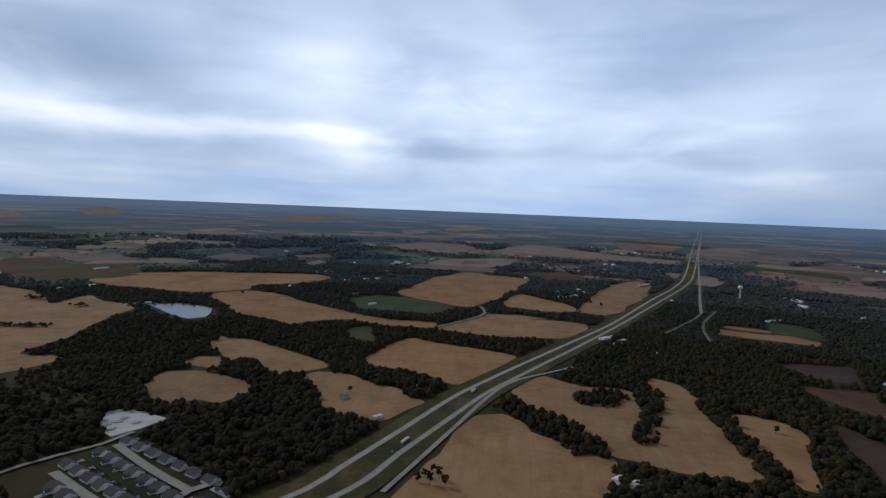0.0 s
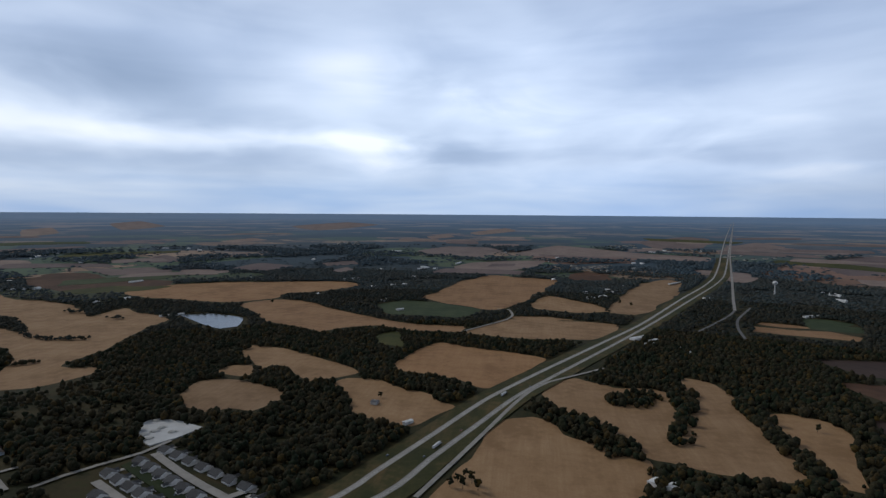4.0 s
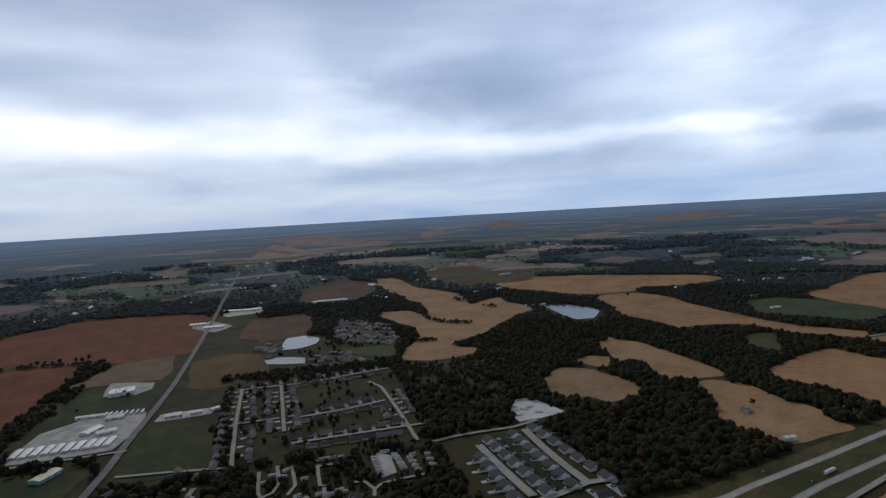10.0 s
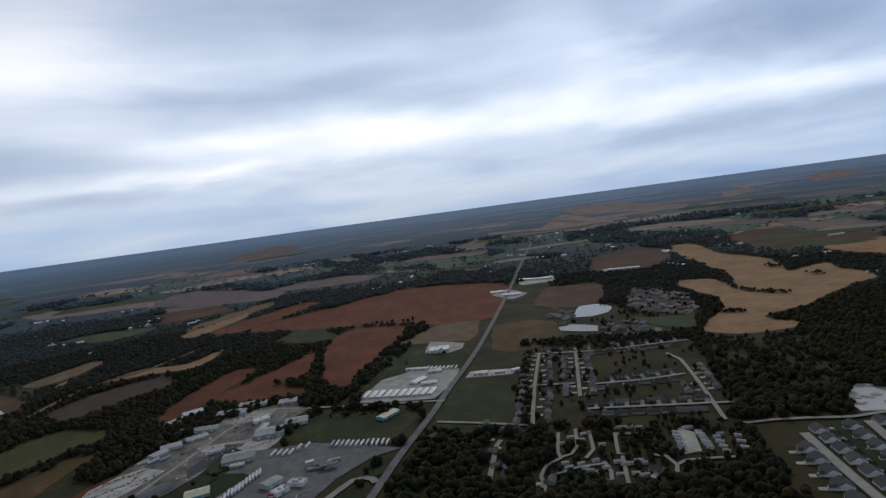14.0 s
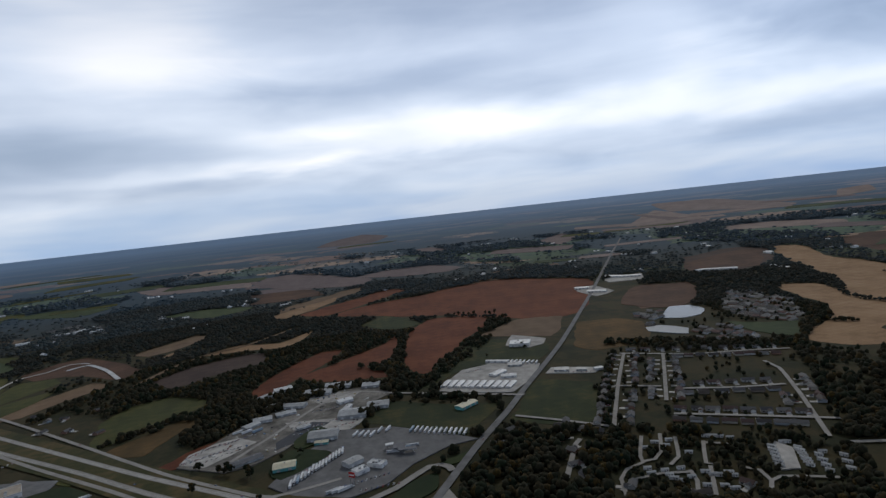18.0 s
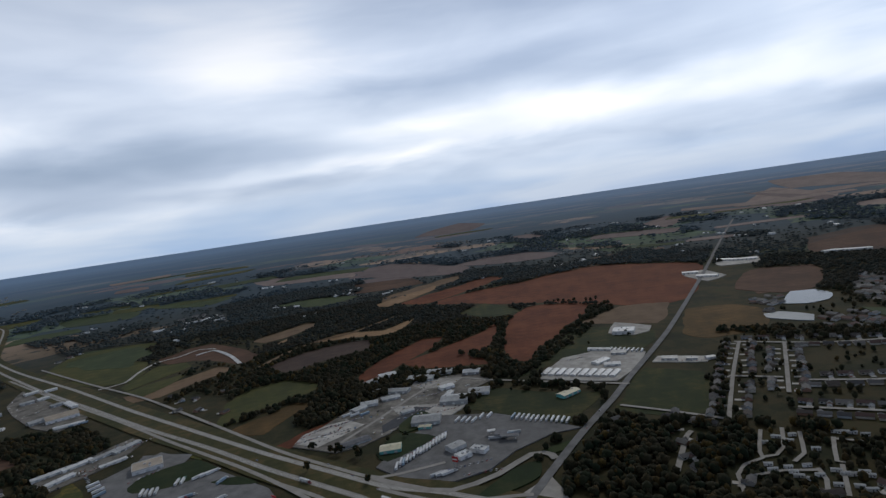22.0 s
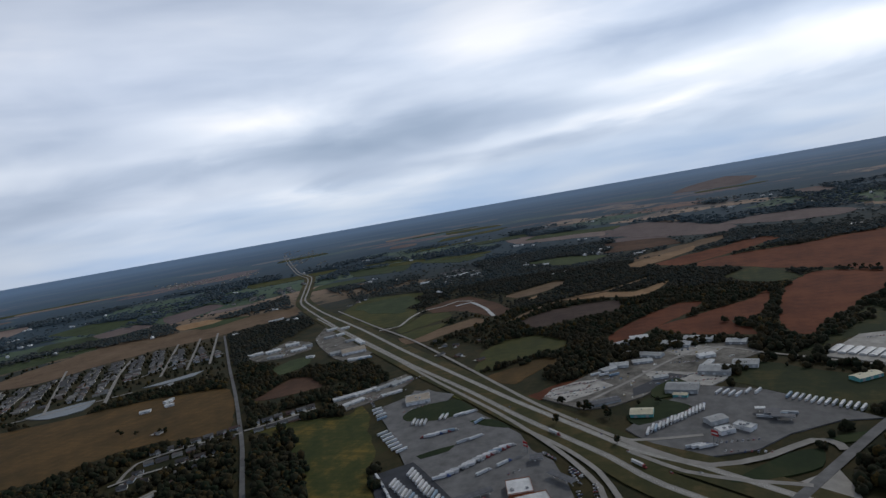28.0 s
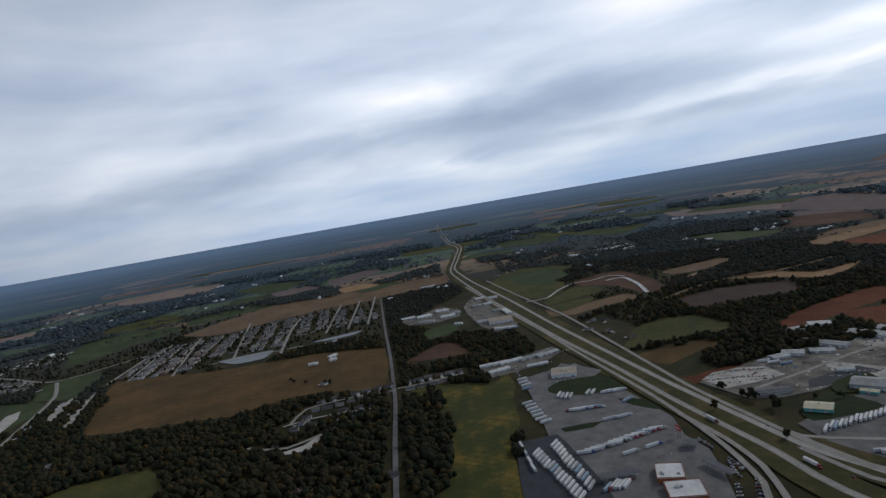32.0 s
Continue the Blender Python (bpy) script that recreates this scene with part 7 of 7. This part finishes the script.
# parked cars
car_row(8, (-607, -195), (-592, -177), -3.05)
car_row(3, (-555, -220), (-565, -211), -3.03)
car_row(6, (-567, -157), (-542, -142), 0.98)
car_row(9, (-636, -16), (-645, 25), 2.87)
car_row(8, (-617, -8), (-617, 34), 2.86)
car_row(12, (-785, -233), (-800, -199), 2.98)
car_row(12, (-803, -231), (-836, -195), 2.98)
car_row(10, (-831, -186), (-856, -151), 2.63)
car_row(9, (-802, -196), (-812, -162), 2.66)
car_row(8, (-585, 123), (-592, 148), 2.45)
car_row(7, (-913, -70), (-917, -32), 2.70)
car_row(6, (-856, -43), (-865, -20), 2.54)
car_row(6, (-1810, -863), (-1891, -818), -2.98)
car_row(9, (-863, -520), (-904, -490), -2.95)
car_row(10, (-799, -529), (-832, -488), 3.10)
car_row(7, (-574, -157), (-554, -141), 2.44)
car_row(7, (-540, -127), (-502, -117), 2.01)
car_row(5, (-526, -140), (-501, -133), 2.06)
car_row(10, (-783, -227), (-815, -180), 2.98)
car_row(9, (-770, -218), (-798, -172), 2.98)
car_row(10, (-824, -215), (-844, -167), 2.67)
car_row(8, (-854, -97), (-848, -61), 2.76)
car_row(6, (-829, -35), (-835, -10), 2.71)
car_row(8, (-790, -533), (-747, -499), 2.56)
car_row(7, (-735, -441), (-761, -415), -3.08)
car_row(7, (-992, 197), (-998, 222), 2.70)
trailer_row(8, (-1017, 280), (-981, 323), 2.55)
car_row(6, (-900, 351), (-885, 383), 2.60)
# landmarks
water_tower(861, 2240)
pole_sign(-606, -214)
pole_sign(-636, -16)
pale_heap(-491, 656)
pale_heap(-485, 669)
pale_heap(-484, 681)
pale_heap(-461, 671)
pale_heap(-507, 705)
pale_heap(-477, 645)
field_tree(-1091, 1648)
field_tree(-1220, 1664)
field_tree(-806, 1682)
field_tree(377, 823)
field_tree(-234, 859)
field_tree(-84, 586)
field_tree(-70, 584)
field_tree(-62, 598)
field_tree(-78, 600)
field_tree(-54, 583)
field_tree(-70, 612)
field_tree(270, 1891)
field_tree(298, 1848)
field_tree(-1563, 275)
field_tree(-1560, 292)
field_tree(-1547, 301)
field_tree(-1540, 313)
field_tree(-1532, 326)
field_tree(-1523, 338)
field_tree(-1512, 367)
field_tree(-1499, 376)
field_tree(-1499, 390)
field_tree(-653, -970)
field_tree(-647, -951)
field_tree(-649, -918)
field_tree(-659, -872)
field_tree(-657, -857)
field_tree(-461, -905)
field_tree(-566, -660)
field_tree(-641, -604)
field_tree(-630, -600)
field_tree(-622, -600)
field_tree(-761, -210)
field_tree(-752, -203)
field_tree(-708, -138)
field_tree(-702, -134)
field_tree(-736, -177)
field_tree(-729, -170)
field_tree(-733, -166)
field_tree(-727, -161)
field_tree(-1078, 256)
field_tree(-1093, 339)
field_tree(-1117, 341)
field_tree(-914, 430)
field_tree(-859, 402)
field_tree(-797, 397)
field_tree(-766, 398)
field_tree(-780, 422)
field_tree(-711, 399)
field_tree(-759, 453)
field_tree(-779, 470)
field_tree(-716, -140)
field_tree(-688, -197)
field_tree(-632, -116)
field_tree(-750, -79)

# ---- far estate houses: the nearer ones single, the farthest joined ----
HOMES.sort(key=lambda h: math.hypot(h[0], h[1]))
for i, (x, y, yaw) in enumerate(HOMES[:290]):
    use(ESTATE, i, at(x, y, yaw, 0.25))
if len(HOMES) > 290:
    for name, mat in (("body", SIDING), ("roof", ROOFS)):
        src = next(o for o in ESTATE[0].children if o.name.startswith(name)).data
        sv = [v.co.copy() for v in src.vertices]
        sf = [tuple(q.vertices) for q in src.polygons]
        vs, fs = [], []
        for x, y, yaw in HOMES[290:]:
            m, n0 = at(x, y, yaw, 0.25) @ Matrix.Scale(1.6 if math.hypot(x, y) > 2600 else 1.0, 4), len(vs)
            vs += [m @ c for c in sv]
            fs += [tuple(k + n0 for k in q) for q in sf]
        tagged(mesh_object("distant_houses", vs, fs, mat), "pale and grey houses of the farthest estate", "houses", kind="stuff")

# ---- trees among the houses: single ones near by, the rest of the gardens joined ----
garden = []
for kind, poly in ZONES:
    if kind != "homes":
        continue
    x0, x1 = min(p[0] for p in poly), max(p[0] for p in poly)
    y0, y1 = min(p[1] for p in poly), max(p[1] for p in poly)
    area = abs(sum(p.x * q.y - q.x * p.y for p, q in zip(poly, poly[1:] + poly[:1]))) / 2
    left, tries = min(520, int(area / (170 if math.hypot(x0 + x1, y0 + y1) < 1700 else 1100))), 0
    while left > 0 and tries < 9000:
        tries += 1
        x, y = random.uniform(x0, x1), random.uniform(y0, y1)
        if inside(poly, np.array([x]), np.array([y]))[0] and free_spot(x, y, 2.0) and not on_road(x, y, 2) and not open_ground(x, y):
            if math.hypot(x, y) < 760 and left % 6 == 0:
                field_tree(x, y)
            else:
                garden.append((x, y))
            FOOT.append((x, y, 1.5))
            left -= 1
g = np.array(garden)
k = np.array([rise(*p) for p in garden])
r = rng.uniform(2.0, 4.2, len(g))
c = np.stack([g[:, 0] * k, g[:, 1] * k, EYE_HEIGHT * (1 - k) + r * 1.1], 1)
sz = np.stack([r, r, r * 1.25], 1)
off = rng.uniform(-0.7, 0.7, (len(g), 3)) * sz
blobs("garden_trees", np.concatenate([c, c + off]).astype(np.float32), np.concatenate([sz, sz * 0.65]).astype(np.float32), LEAF, "dark garden trees and shrubs between the houses")

# ---- scattered farmsteads in the far country ----
farm = random.Random(5)
vs, fs, made = [], [], 0
while made < 260:
    d, a = farm.uniform(2000, 4900), radians(farm.uniform(-48, 190))
    x, y = -d * math.sin(a), d * math.cos(a)
    if not 0.5 < free[int((x + HALF) / CELL), int((y + HALF) / CELL)] or on_road(x, y, 12):
        continue
    made += 1
    for _ in range(farm.choice((1, 1, 2, 3))):
        m = at(x + farm.uniform(-30, 30), y + farm.uniform(-30, 30), farm.uniform(0, 3.1), 0.1)
        L, W, h = farm.uniform(8, 17), farm.uniform(5, 8), farm.uniform(4, 6)
        n0 = len(vs)
        for px, w in ((-L, 1), (L, 1)):
            vs += [m @ Vector(q) for q in ((px, -W, 0), (px, W, 0), (px, W, h), (px, 0, h * 1.55), (px, -W, h))]
        fs += [tuple(n0 + k for k in q) for q in ((4, 3, 2, 1, 0), (5, 6, 7, 8, 9), (0, 5, 9, 4), (6, 1, 2, 7), (4, 9, 8, 3), (3, 8, 7, 2))]
tagged(mesh_object("distant_farmsteads", vs, fs, WHITE_METAL), "scattered pale farmhouses and barns in far woods", "farm buildings", kind="stuff")

# ---- crates, pallets, drums and scrap strewn over the industrial yards ----
clutter = Mat("mixed_yard_goods", 0.7)
clutter = clutter.done(clutter.ramp(clutter.n("ShaderNodeNewGeometry").outputs["Random Per Island"], [(0.0, (0.62, 0.62, 0.6)), (0.28, (0.30, 0.30, 0.29)), (0.45, (0.05, 0.05, 0.055)), (0.62, (0.22, 0.10, 0.06)), (0.72, (0.10, 0.17, 0.27)), (0.8, (0.5, 0.48, 0.42)), (0.93, (0.32, 0.26, 0.12))], True))
bits = random.Random(17)
vs, fs = [], []
for poly in YARDS:
    x0, x1 = min(p.x for p in poly), max(p.x for p in poly)
    y0, y1 = min(p.y for p in poly), max(p.y for p in poly)
    area = abs(sum(p.x * q.y - q.x * p.y for p, q in zip(poly, poly[1:] + poly[:1]))) / 2
    for _ in range(min(420, int(area / 45))):
        x, y = bits.uniform(x0, x1), bits.uniform(y0, y1)
        if noise.noise(Vector((x / 24, y / 24, 2))) < 0.02 or not inside(poly, np.array([x]), np.array([y]))[0] or on_road(x, y, 1.5) or not free_spot(x, y, 0.5):
            continue
        m = at(x, y, bits.choice((0.4, 0.4, 1.97, bits.uniform(0, 3))), 0.3)
        a, b, h, n0 = bits.uniform(0.5, 2.6), bits.uniform(0.5, 1.4), bits.uniform(0.7, 2.4), len(vs)
        vs += [m @ Vector((sx * a, sy * b, z)) for z in (0, h) for sx, sy in ((-1, -1), (1, -1), (1, 1), (-1, 1))]
        fs += [tuple(n0 + k for k in q) for q in ((4, 5, 6, 7), (0, 1, 5, 4), (1, 2, 6, 5), (2, 3, 7, 6), (3, 0, 4, 7))]
tagged(mesh_object("yard_clutter", vs, fs, clutter), "small crates, pallets and scrap strewn over the yards", "yard goods", kind="stuff")
